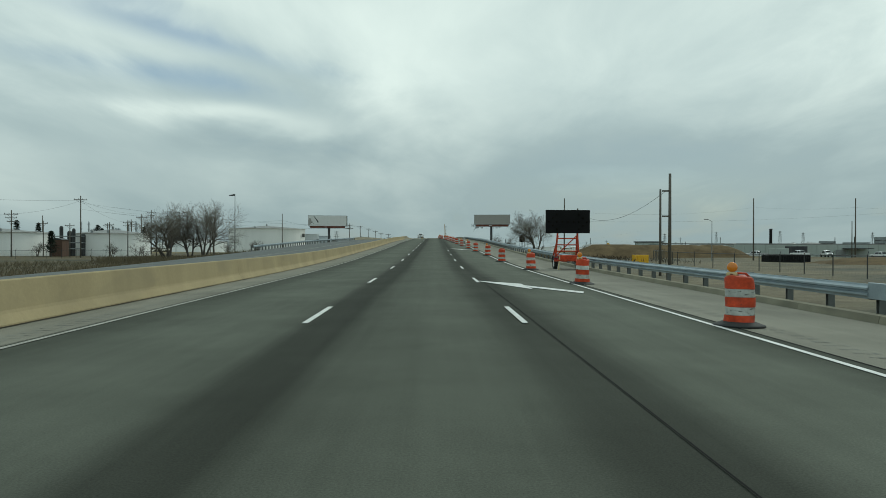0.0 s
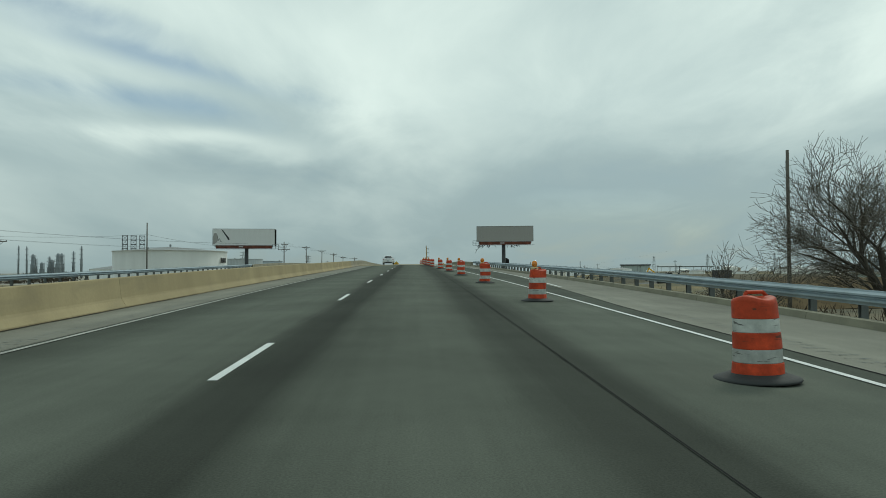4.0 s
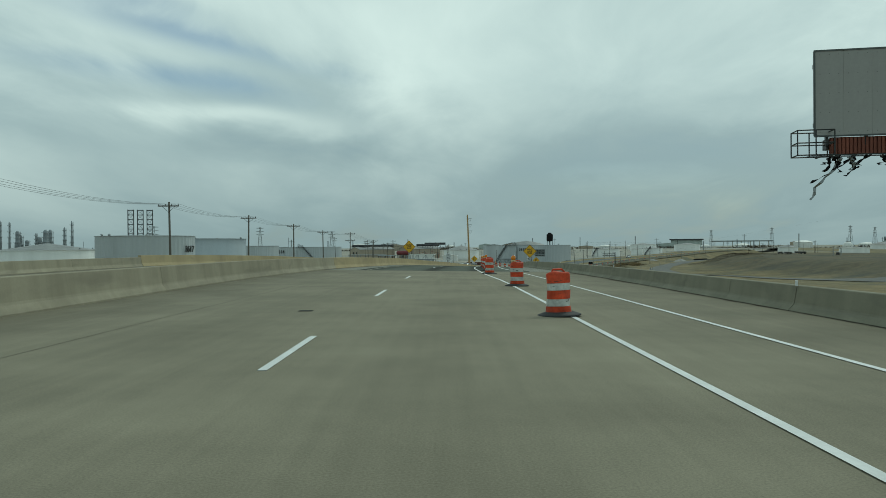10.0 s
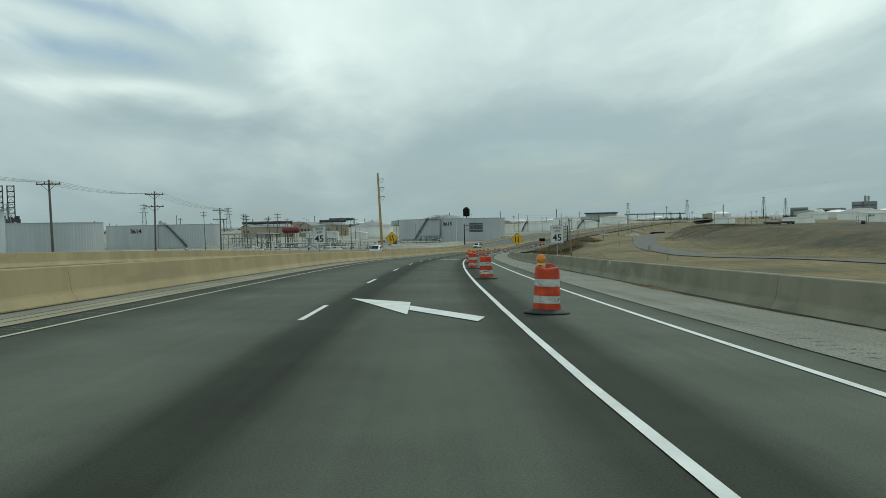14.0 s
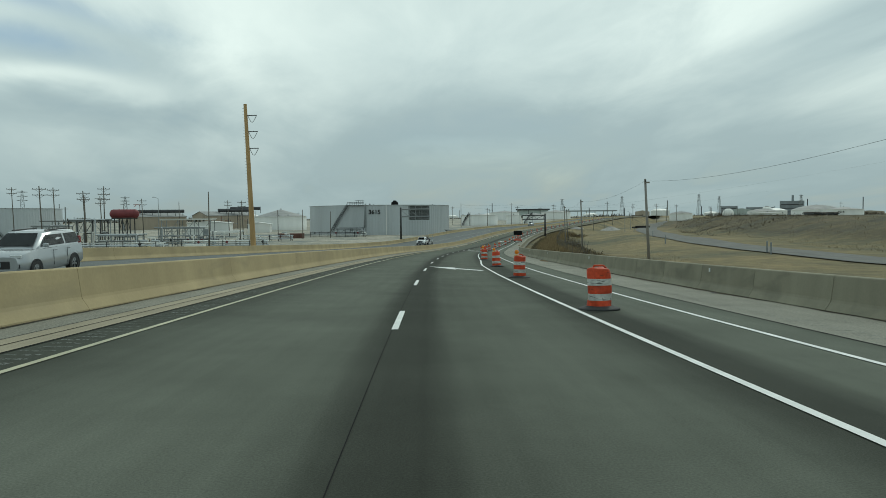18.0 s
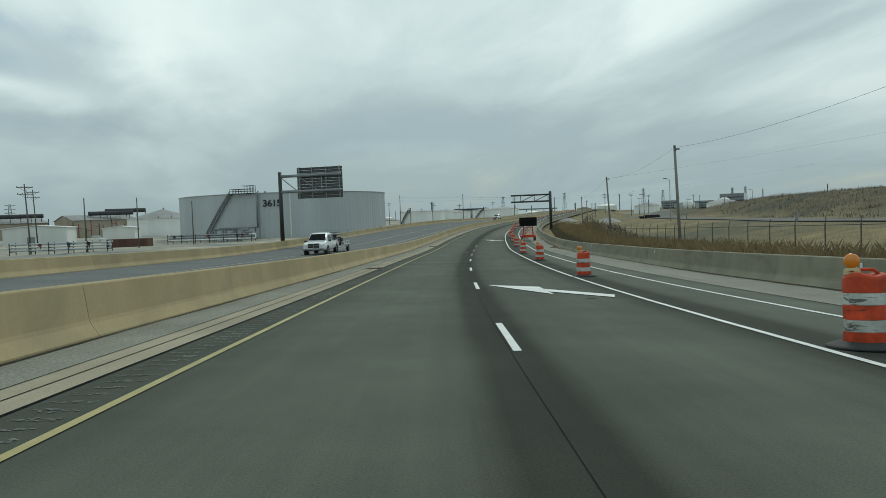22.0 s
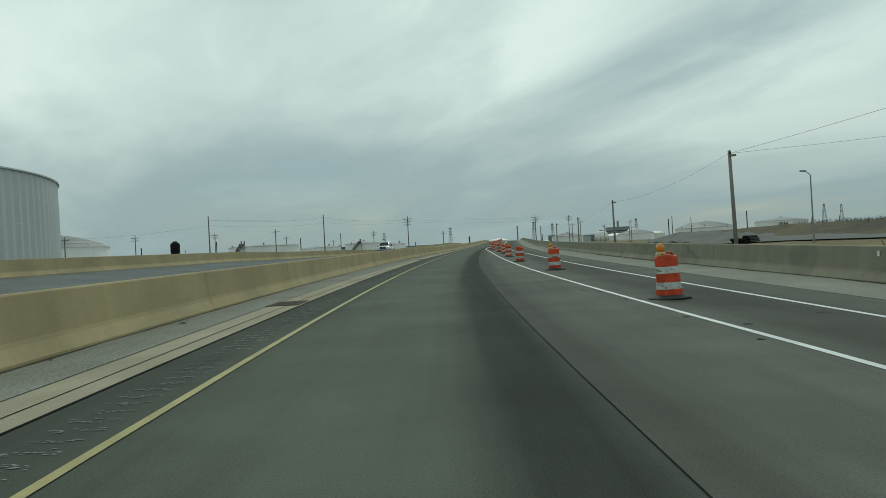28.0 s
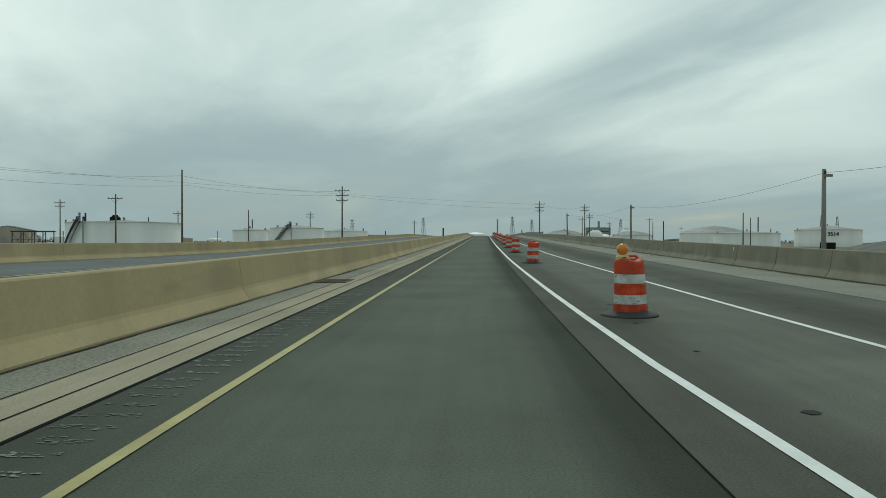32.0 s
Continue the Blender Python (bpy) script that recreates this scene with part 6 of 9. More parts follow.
tank(-116, 775, 30.0, 5.2, "grey storage tank numbered 3614 with outside stair", TANK_GREY, "flat", ribs=150, seg=96, z0=-7.2, number="3614", num_az=-103, num_z=2.0, num_size=3.1, stairs=(-54, -74, -6))
tank(1.4, 905, 15.6, 1.3, "white storage tank under a grey cone roof", TANK_WHITE, "cone", 4.4)
tank(-107, 176, 11, 4.4, "white weathered storage tank behind yard poles", TANK_WHITE, "cone", 1.0)
tank(-87, 192, 9.3, 4.4, "white stained storage tank with low roof", TANK_WHITE, "cone", 1.2)
tank(-112, 591.5, 25.0, 5.9, "broad grey storage tank with a flat top and an outside stair", TANK_GREY, "flat", ribs=130, seg=96, stairs=(-78, -105, -5))
tank(67, 985, 21.5, 4.1, "white storage tank with a grey geodesic dome roof", TANK_WHITE, "dome", 5.2)
tank(142.1, 963.6, 13.3, 1.15, "broad white storage tank with streaked walls and a stair", TANK_WHITE, "cone", 0.7, stairs=(-165, -140, 5))
tank(190, 1034, 6.3, 0.7, "small white storage tank with a low cone roof", TANK_WHITE, "cone", 0.8)
tank(201.9, 1015.3, 9.3, 1.3, "white storage tank with a low cone roof and an outside stair", TANK_WHITE, "cone", 1.1, stairs=(-165, -125, 6))
tank(373, 1085.8, 10.5, 1.0, "pale storage tank under a grey dome", TANK_WHITE, "dome", 2.0)
tank(391.1, 981.5, 13.5, 0.6, "broad white storage tank with a flat cone roof", TANK_WHITE, "cone", 0.9)
tank(486, 1008, 16.0, 3.2, "white storage tank numbered 3514 behind the hill", TANK_WHITE, "cone", 2.3, number="3514", num_az=-137, num_z=0.9, num_size=2.6)
tank(598, 1182, 26.5, 4.1, "large pale storage tank under a grey dome roof", TANK_WHITE, "dome", 5.4)
tank(586, 1263, 18.2, 2.75, "white storage tank with a low dome roof", TANK_WHITE, "dome", 3.6)
tank(620, 985, 16, 3.5, "pale domed storage tank on the horizon", TANK_WHITE, "dome", 2.6)
tank(690, 950, 16, 4.0, "pale domed storage tank on the horizon", TANK_WHITE, "dome", 2.6)
tank(330, 1310, 18, 4.6, "pale storage tank far beyond the highway", TANK_WHITE, "cone", 2.4)
tank(290, 1400, 20, 5.0, "pale storage tank far beyond the highway", TANK_WHITE, "cone", 2.4)


def sphere_tank(cx, cy, r, zc):
    z0 = land_at(cx, cy)
    root = empty("gas_sphere", "white spherical gas tank on steel legs", "gas sphere", "gas spheres", m=pose(cx, cy, z0))
    bm = bmesh.new()
    bmesh.ops.create_uvsphere(bm, u_segments=28, v_segments=16, radius=r, matrix=Matrix.Translation((0, 0, zc - z0)))
    part("sphere", bm, TANK_WHITE, root, smooth=True)
    for k in range(8):
        a_ = k * math.pi / 4
        bm = bmesh.new()
        rod(bm, (r * math.cos(a_), r * math.sin(a_), 0), (r * math.cos(a_), r * math.sin(a_), zc - z0 + 0.5), 0.3, 8)
        part("leg", bm, STEEL_LT, root)
    bm = bmesh.new()
    cone(bm, r * 0.35, r * 0.35, 0.6, 0, 0, zc - z0 + r * 0.95, 14)
    part("top_platform", bm, STEEL_LT, root)


for x, y, r, z in ((520, 1235, 6.6, 0.3), (640, 1330, 8.0, 2.2)):
    sphere_tank(x, y, r, z)

# black tank head on a stack far away
root = empty("elevated_tank", "black elevated tank on a slim tower far away", "elevated tank", m=pose(200, 1835, -4))
bm = bmesh.new()
lathe(bm, [(0.5, 17), (6.6, 18), (6.9, 20), (6.9, 31), (6.2, 33), (3.6, 34.5), (3.4, 36), (0.01, 36.4)], 18)
part("tank_head", bm, BLACK_PANEL, root, smooth=True)
bm = bmesh.new()
for k in range(4):
    rod(bm, (6 * math.cos(k * 1.57), 6 * math.sin(k * 1.57), 0), (5 * math.cos(k * 1.57), 5 * math.sin(k * 1.57), 25), 0.6, 6)
part("tower_legs", bm, STEEL_DK, root)

# red horizontal vessel on a steel frame
g = land_at(-31.5, 637.3)
root = empty("red_vessel", "faded red horizontal tank on a tall steel frame", "process vessel", m=pose(-31.5, 637.3, g, 0, 0, -12))
bm = bmesh.new()
lathe(bm, [(0.0001, -3.5), (0.6, -3.4), (0.95, -3.1), (1.1, -2.7), (1.1, 2.7), (0.95, 3.1), (0.6, 3.4), (0.0001, 3.5)], 24, caps=False)
bmesh.ops.transform(bm, matrix=pose(0, 0, 2.9 - 1.1 - g, 0, 90, 0), verts=bm.verts)
part("vessel", bm, BRICK_RD, root, smooth=True)
bm = bmesh.new()
zt = 2.9 - 2.2 - g
for x in (-1.9, 0, 1.9):
    for y in (-1.3, 1.3):
        rod(bm, (x, y, 0), (x, y, zt), 0.13, 6)
    rod(bm, (x, -1.3, zt), (x, 1.3, zt), 0.12, 6)
for y in (-1.3, 1.3):
    rod(bm, (-2.6, y, zt), (2.6, y, zt), 0.14, 6)
    rod(bm, (-1.9, y, zt * 0.4), (1.9, y, zt * 0.4), 0.09, 6)
    rod(bm, (-1.9, y, 0), (0, y, zt), 0.07, 4)
    rod(bm, (1.9, y, 0), (0, y, zt), 0.07, 4)
part("support_frame", bm, STEEL_DK, root)
bm = bmesh.new()
for p, q in (((3.0, -1.4, zt + 2.7), (3.0, 0, zt + 3.3)), ((2.2, 0, zt + 3.3), (3.8, 0, zt + 3.3)), ((3.8, 0, zt + 3.3), (3.8, 0, zt + 1.2))):
    rod(bm, p, q, 0.07, 5)
part("vent_pipe", bm, RUST_RED, root)


def canopy(cx, cy, w, d, z1, yaw, roof_mat, leg_mat, label, legs=4):
    g_ = land_at(cx, cy)
    root_ = empty("pipe_canopy", label, "steel canopy", "refinery frames", m=pose(cx, cy, g_, 0, 0, yaw))
    h_ = z1 - g_
    bm_ = bmesh.new()
    box(bm_, w, d, 0.35, 0, 0, h_ - 0.17)
    box(bm_, w + 0.5, d + 0.5, 0.1, 0, 0, h_ + 0.05)
    part("roof_slab", bm_, roof_mat, root_)
    for i in range(legs):
        x = -w / 2 + 0.4 + (w - 0.8) * i / (legs - 1)
        for y in (-d / 2 + 0.4, d / 2 - 0.4):
            bm_ = bmesh.new()
            box(bm_, 0.24, 0.24, h_ - 0.3, x, y, (h_ - 0.3) / 2)
            part("column", bm_, leg_mat, root_)
        if i < legs - 1:
            x2 = -w / 2 + 0.4 + (w - 0.8) * (i + 1) / (legs - 1)
            bm_ = bmesh.new()
            rod(bm_, (x, -d / 2 + 0.4, 0.3), (x2, -d / 2 + 0.4, h_ - 0.5), 0.08, 4)
            rod(bm_, (x2, -d / 2 + 0.4, 0.3), (x, -d / 2 + 0.4, h_ - 0.5), 0.08, 4)
            rod(bm_, (x, -d / 2 + 0.4, h_ * 0.5), (x2, -d / 2 + 0.4, h_ * 0.5), 0.08, 4)
            part("cross_brace", bm_, leg_mat, root_)
    return root_


canopy(-24, 692, 16, 6, 0.4, -8, TANK_WHITE, STEEL_LT, "white flat-roofed steel loading canopy", 4)
canopy(-58, 700, 22, 8, 0.2, -8, STEEL_LT, STEEL_LT, "grey steel pipe rack with flat top", 5)
canopy(30, 735, 9, 3, -4.0, -20, STEEL_LT, STEEL_LT, "low grey pipe manifold frame beside a tank", 4)
canopy(120, 1066, 13, 6, 0.2, -30, ROOF_DK, STEEL_DK, "long dark flat-roofed steel canopy far beyond the barrier", 4)
canopy(75, 735, 12, 2, -5.0, -28, STEEL_LT, STEEL_LT, "low white pipe rail beside the tank", 6)


def pipe_rack(cx, cy, length, yaw, rows, label, z=0.8):
    g_ = land_at(cx, cy)
    root_ = empty("pipe_rack", label, "pipe rack", "ground pipe racks", m=pose(cx, cy, g_, 0, 0, yaw))
    rr = random.Random(int(cx * 3 + cy))
    for i in range(rows):
        bm_ = bmesh.new()
        r_ = rr.choice((0.12, 0.16, 0.22))
        y, zz = i * 0.6 - rows * 0.3, z + (i % 3) * 0.55
        rod(bm_, (-length / 2, y, zz), (length / 2, y, zz), r_, 8)
        rod(bm_, (length / 2 - i * 1.1, y, zz), (length / 2 - i * 1.1, y, zz + 1.0), r_, 8)
        rod(bm_, (length / 2 - i * 1.1, y, zz + 1.0), (length / 2 - i * 1.1 - 1.6, y, zz + 1.0), r_, 8)
        part("pipe", bm_, rr.choice((TANK_WHITE, STEEL_LT, TANK_GREY)), root_)
    for k in range(int(length / 3.5) + 1):
        x = -length / 2 + 3.5 * k
        bm_ = bmesh.new()
        for y in (-rows * 0.3 - 0.2, rows * 0.3 + 0.2):
            box(bm_, 0.12, 0.12, z + 1.4, x, y, (z + 1.4) / 2)
        for zz in (z - 0.2, z + 0.4, z + 1.0):
            box(bm_, 0.12, rows * 0.6 + 0.5, 0.12, x, 0, zz)
        part("support", bm_, STEEL_DK, root_)
    for k in range(4):
        x = rr.uniform(-length / 2, length / 2)
        bm_ = bmesh.new()
        cone(bm_, 0.32, 0.32, 0.12, x, -rows * 0.3 - 0.1, z + 0.9, 12, rx=90)
        rod(bm_, (x, -rows * 0.3, z), (x, -rows * 0.3, z + 0.9), 0.06, 5)
        part("valve", bm_, BRICK_RD if k % 2 else STEEL_DK, root_)


for a in ((-30, 612, 26, -14, 5), (-8, 640, 22, -14, 4), (-46, 600, 20, -14, 6), (-62, 585, 16, -14, 4), (-20, 655, 18, -14, 6), (26, 728, 22, -22, 4), (0, 690, 18, -14, 3), (-70, 530, 14, -12, 3), (-66, 600, 14, 60, 4)):
    pipe_rack(*a, "grey and white process pipes on low steel supports")



def pipe_portal(cx, cy, w, d, z1, yaw, bays, frame_mat, label):
    """An open steel frame that carries pipes on two levels, with pipes dropping from it."""
    g_ = land_at(cx, cy)
    h_ = z1 - g_
    root_ = empty("pipe_portal", label, "pipe portal", "refinery frames", m=pose(cx, cy, g_, 0, 0, yaw))
    rr = random.Random(int(cx * 5 + cy))
    for i in range(bays + 1):
        x = -w / 2 + w * i / bays
        for y in (-d / 2, d / 2):
            bm_ = bmesh.new()
            box(bm_, 0.22, 0.22, h_, x, y, h_ / 2)
            part("column", bm_, frame_mat, root_)
        for zz in (h_ * 0.55, h_ - 0.1):
            bm_ = bmesh.new()
            box(bm_, 0.18, d + 0.5, 0.24, x, 0, zz)
            part("cross_beam", bm_, frame_mat, root_)
    for y in (-d / 2, d / 2):
        bm_ = bmesh.new()
        box(bm_, w + 0.4, 0.16, 0.22, 0, y, h_ - 0.12)
        part("long_beam", bm_, frame_mat, root_)
        bm_ = bmesh.new()
        rod(bm_, (-w / 2, y, 0.2), (-w / 2 + w / bays, y, h_ - 0.2), 0.06, 4)
        part("brace", bm_, frame_mat, root_)
    for k in range(7):
        y = -d / 2 + d * (k % 4 + 0.5) / 4
        zz = h_ + 0.14 if k < 4 else h_ * 0.55 + 0.26
        x0, x1 = -w / 2 - rr.uniform(0, 1.5), w / 2 + rr.uniform(0, 1.5)
        xd = rr.uniform(x0 + 0.5, x1 - 0.5)
        r_ = rr.choice((0.10, 0.14, 0.18))
        bm_ = bmesh.new()
        rod(bm_, (x0, y, zz), (x1, y, zz), r_, 8)
        rod(bm_, (xd, y, zz), (xd, y - d * 0.4, zz), r_, 8)
        rod(bm_, (xd, y - d * 0.4, zz), (xd, y - d * 0.4, 0.3), r_, 8)
        part("pipe", bm_, rr.choice((TANK_WHITE, STEEL_LT, TANK_GREY, STEEL_LT)), root_)


for cx, cy, w, d, z1, bays, mt, lb in ((-40.4, 640, 7.7, 4, 0.3, 2, STEEL_DK, "dark open steel frame carrying pipes"), (-20.5, 652, 10.5, 4, -2.0, 3, STEEL_LT, "grey open pipe portal with dropping pipes"), (-30, 626, 9, 3, -3.2, 3, STEEL_LT, "low grey pipe portal with dropping pipes"), (-10, 664, 8, 4, -3.4, 2, TANK_WHITE, "low white pipe portal among pumps"), (-52, 652, 8, 4, -1.2, 2, STEEL_LT, "grey open pipe portal beside a tank")):
    pipe_portal(cx, cy, w, d, z1, -12, bays, mt, lb)

# small plant boxes
for x, y, w, d, h_, mt, lb in ((-14, 628, 4.5, 2, 1.6, TANK_WHITE, "white painted equipment box in the yard"), (-24, 623, 1.6, 1.6, 1.4, CREAM, "cream equipment cabinet in the yard"), (-36, 634, 2.4, 2, 2.2, STEEL_DK, "dark pump skid in the yard"), (8, 720, 9, 4, 1.9, RED_BRICK, "low dark red brick shed beside a tank"), (-2, 652, 2, 1.5, 1.8, STEEL_DK, "dark pump housing in the yard"), (-48, 616, 3, 2, 2.6, TANK_GREY, "grey control cabinet in the yard")):
    bm = bmesh.new()
    box(bm, w, d, h_, 0, 0, h_ / 2, bevel=0.04)
    ob = part("equipment_box", bm, mt)
    ob.matrix_basis = pose(x, y, land_at(x, y) - 0.05, 0, 0, -12)
    tagged(ob, lb, "equipment box")


def shed(name, cx, cy, w, d, eave, ridge, yaw, wall_mat, roof_mat, label, windows=0, doors=0, category="building", z0=None):
    """A gabled building; its ridge runs along its depth d, the gable faces the road."""
    g_ = (land_at(cx, cy) if z0 is None else z0) - 0.2
    root_ = empty(name, label, category, m=pose(cx, cy, g_, 0, 0, yaw))
    e_, r_ = eave - g_, ridge - g_
    bm_ = bmesh.new()
    prism(bm_, [(-w / 2, 0), (-w / 2, e_), (0, r_), (w / 2, e_), (w / 2, 0)][::-1], d, Matrix.Translation((0, -d / 2, 0)))
    bmesh.ops.recalc_face_normals(bm_, faces=bm_.faces)
    part("wall", bm_, wall_mat, root_)
    for sx in (-1, 1):
        bm_ = bmesh.new()
        t_ = 0.25
        prism(bm_, [(0, r_ + 0.02), (sx * (w / 2 + 0.5), e_ - 0.5 * (r_ - e_) / (w / 2) + 0.02), (sx * (w / 2 + 0.5), e_ + t_ - 0.5 * (r_ - e_) / (w / 2)), (0, r_ + t_)], d + 0.8, Matrix.Translation((0, -d / 2 - 0.4, 0)))
        bmesh.ops.recalc_face_normals(bm_, faces=bm_.faces)
        part("roof_slope", bm_, roof_mat, root_)
    for i in range(windows):
        bm_ = bmesh.new()
        x = -w / 2 + w * (i + 1) / (windows + 1)
        box(bm_, w / (windows + 2) * 0.6, 0.12, e_ * 0.22, x, -d / 2 - 0.03, e_ * 0.6)
        part("window", bm_, GLASS, root_)
    for i in range(doors):
        bm_ = bmesh.new()
        box(bm_, w * 0.12, 0.14, e_ * 0.5, -w / 2 + w * (i + 0.7) / (doors + 0.6), -d / 2 - 0.04, e_ * 0.25)
        part("door", bm_, STEEL_LT, root_)
    return root_


shed("refinery_building", -40, 988, 21, 36, 2.6, 5.4, -55, WALL_TAN, TANK_ROOF, "tan gabled refinery building behind rusty pipework", 3, 2)
shed("refinery_building", -88, 992, 20, 40, 2.2, 4.7, -55, WALL_TAN, TANK_ROOF, "tan gabled refinery hall under a long black duct", 2, 1)
shed("tan_hall", 94, 1500, 34, 30, 6.0, 9.6, -10, WALL_TAN, ROOF_DK, "tan gabled hall far beyond the opposite carriageway", 0, 1)
shed("tan_hall", 58, 1420, 26, 24, 5.0, 7.0, -10, WALL_PALE, ROOF_DK, "pale gabled hall beside a tan one", 0, 1)
shed("white_shed", -30, 812, 19, 12, -1.7, -0.9, -4, TANK_WHITE, TANK_WHITE, "white metal shed with a shallow roof", 0, 1)
shed("white_shed", -8, 835, 11, 10, -2.6, -1.9, -4, TANK_WHITE, TANK_WHITE, "small white metal shed beside a larger one")
for x0, x1, y, z in ((-108, -66, 984, 6.0), (-43, -20, 982, 6.3), (-35, -14, 986, 7.6)):
    root = empty("roof_duct", "long black duct on legs across the refinery roofs", "roof duct", "roof ducts", m=pose(x0, y, z, 0, 0, 4))
    ln = x1 - x0
    bm = bmesh.new()
    lathe(bm, [(0.9, 0), (1.15, 0.15), (1.15, ln - 0.15), (0.9, ln)], 12)
    bmesh.ops.transform(bm, matrix=pose(0, 0, 0, 0, 90, 0), verts=bm.verts)
    part("duct", bm, ROOF_DK, root, smooth=False)
    for i in range(int(ln / 5) + 1):
        bm = bmesh.new()
        box(bm, 0.3, 0.3, 3.0, 1 + 5 * i, 0, -1.9)
        part("duct_leg", bm, STEEL_DK, root)
        bm = bmesh.new()
        lathe(bm, [(1.13, -0.12), (1.28, -0.12), (1.28, 0.12), (1.13, 0.12)], 12, caps=False)
        bmesh.ops.transform(bm, matrix=pose(1 + 5 * i, 0, 0, 0, 90, 0), verts=bm.verts)
        part("duct_band", bm, STEEL_DK, root)
for i in range(22):
    x, y = -52 + 2.1 * i + 0.6 * (i % 3), 955 + (i * 37 % 14)
    h_ = 5.5 + (i * 29 % 5)
    root = empty("process_pipe", "slim rusty process pipe standing before the tan hall", "process pipe", "process pipes", m=pose(x, y, land_at(x, y) - 0.2))
    bm = bmesh.new()
    rod(bm, (0, 0, 0), (0, 0, h_), 0.22, 8)
    part("riser", bm, RUST_RED if i % 3 == 0 else WALL_TAN if i % 3 == 1 else STEEL_DK, root)
    bm = bmesh.new()
    rod(bm, (-0.2, 0, h_ * 0.72), (2.4, 0, h_ * 0.72), 0.15, 6)
    part("branch_pipe", bm, RUST_RED if i % 2 else STEEL_LT, root)

# ---- road signs ----


def diamond(s, u, z, text, label, post_u=None, size=1.22):
    """A diamond warning sign that faces oncoming traffic; z is its centre's height over the road."""
    root = empty("warning_sign", label, "warning sign", "lane end warnings", m=along(s, u, 0, level=True))
    k = size / math.sqrt(2)
    bm = bmesh.new()
    box(bm, size, 0.012, size, 0, 0, z, ry=45, bevel=0.004)
    part("sign_panel", bm, SIGN_Y, root, "yellow diamond panel")
    bm = bmesh.new()
    inner, outer = k * 0.905, k * 0.955
    vi = [bm.verts.new((x * inner, -0.010, z + y * inner)) for x, y in ((1, 0), (0, 1), (-1, 0), (0, -1))]
    vo = [bm.verts.new((x * outer, -0.010, z + y * outer)) for x, y in ((1, 0), (0, 1), (-1, 0), (0, -1))]
    for i in range(4):
        bm.faces.new((vi[i], vo[i], vo[(i + 1) % 4], vi[(i + 1) % 4]))
    part("sign_border", bm, SIGN_B, root, "thin black border")
    if text:
        for i, wd in enumerate(text):
            lettering("word", wd, 0.25, SIGN_B, pose(0, -0.012, z + 0.235 * (1 - i), 90), root, bold=0.006)
    else:
        bm = bmesh.new()
        for pts_ in ([(-0.26, -0.40), (-0.26, 0.36), (-0.14, 0.36), (-0.14, -0.40)], [(0.14, -0.40), (0.14, -0.02), (0.06, 0.14), (0.06, 0.40), (0.17, 0.40), (0.17, 0.17), (0.26, 0.02), (0.26, -0.40)], [(-0.04, -0.40), (-0.04, -0.28), (0.03, -0.28), (0.03, -0.40)], [(-0.04, -0.20), (-0.04, -0.08), (0.03, -0.08), (0.03, -0.20)]):
            bm.faces.new([bm.verts.new((x, -0.012, z + y)) for x, y in pts_][::-1])
        part("lane_symbol", bm, SIGN_B, root, "black merging lane symbol")
    for dx in (-0.06, 0.06) if text else (0.0,):
        bm = bmesh.new()
        box(bm, 0.06, 0.05, z - 0.7 + k * 0.8, dx, 0.035, (z + 0.7 + k * 0.8) / 2 - 0.05)
        part("sign_post", bm, GALV, root)
    return root


diamond(350.6, -6.1, 2.45, ("RIGHT", "LANE", "ENDS"), "yellow diamond lane end sign with black words on the median")
diamond(347.6, 10.0, 2.05, ("RIGHT", "LANE", "ENDS"), "yellow diamond lane end sign with black words beside the barrier")
diamond(443.3, -6.35, 2.45, None, "yellow diamond sign with a merging lane symbol on the median")
diamond(443.0, 9.75, 2.4, None, "yellow diamond sign with a merging lane symbol beside the barrier")


def speed_sign(s, u, z):
    root = empty("speed_sign", "white speed limit 45 sign on a steel post", "speed sign", "speed limit signs", m=along(s, u, 0, level=True))
    bm = bmesh.new()
    box(bm, 0.91, 0.012, 1.22, 0, 0, z, bevel=0.004)
    part("sign_panel", bm, SIGN_W, root)
    bm = bmesh.new()
    for x, zz, sx, sz in ((0, 0.57, 0.84, 0.02), (0, -0.57, 0.84, 0.02), (-0.42, 0, 0.02, 1.14), (0.42, 0, 0.02, 1.14)):
        box(bm, sx, 0.004, sz, x, -0.009, z + zz)
    part("sign_border", bm, SIGN_B, root)
    lettering("word", "SPEED", 0.2, SIGN_B, pose(0, -0.012, z + 0.42, 90), root)
    lettering("word", "LIMIT", 0.2, SIGN_B, pose(0, -0.012, z + 0.2, 90), root)
    lettering("numeral", "45", 0.62, SIGN_B, pose(0, -0.012, z - 0.24, 90), root, bold=0.012)
    bm = bmesh.new()
    box(bm, 0.07, 0.05, z + 0.2, 0, 0.035, (z + 0.9) / 2)
    part("sign_post", bm, GALV, root)


speed_sign(399.5, -6.2, 1.95)
speed_sign(399.0, 10.0, 2.1)

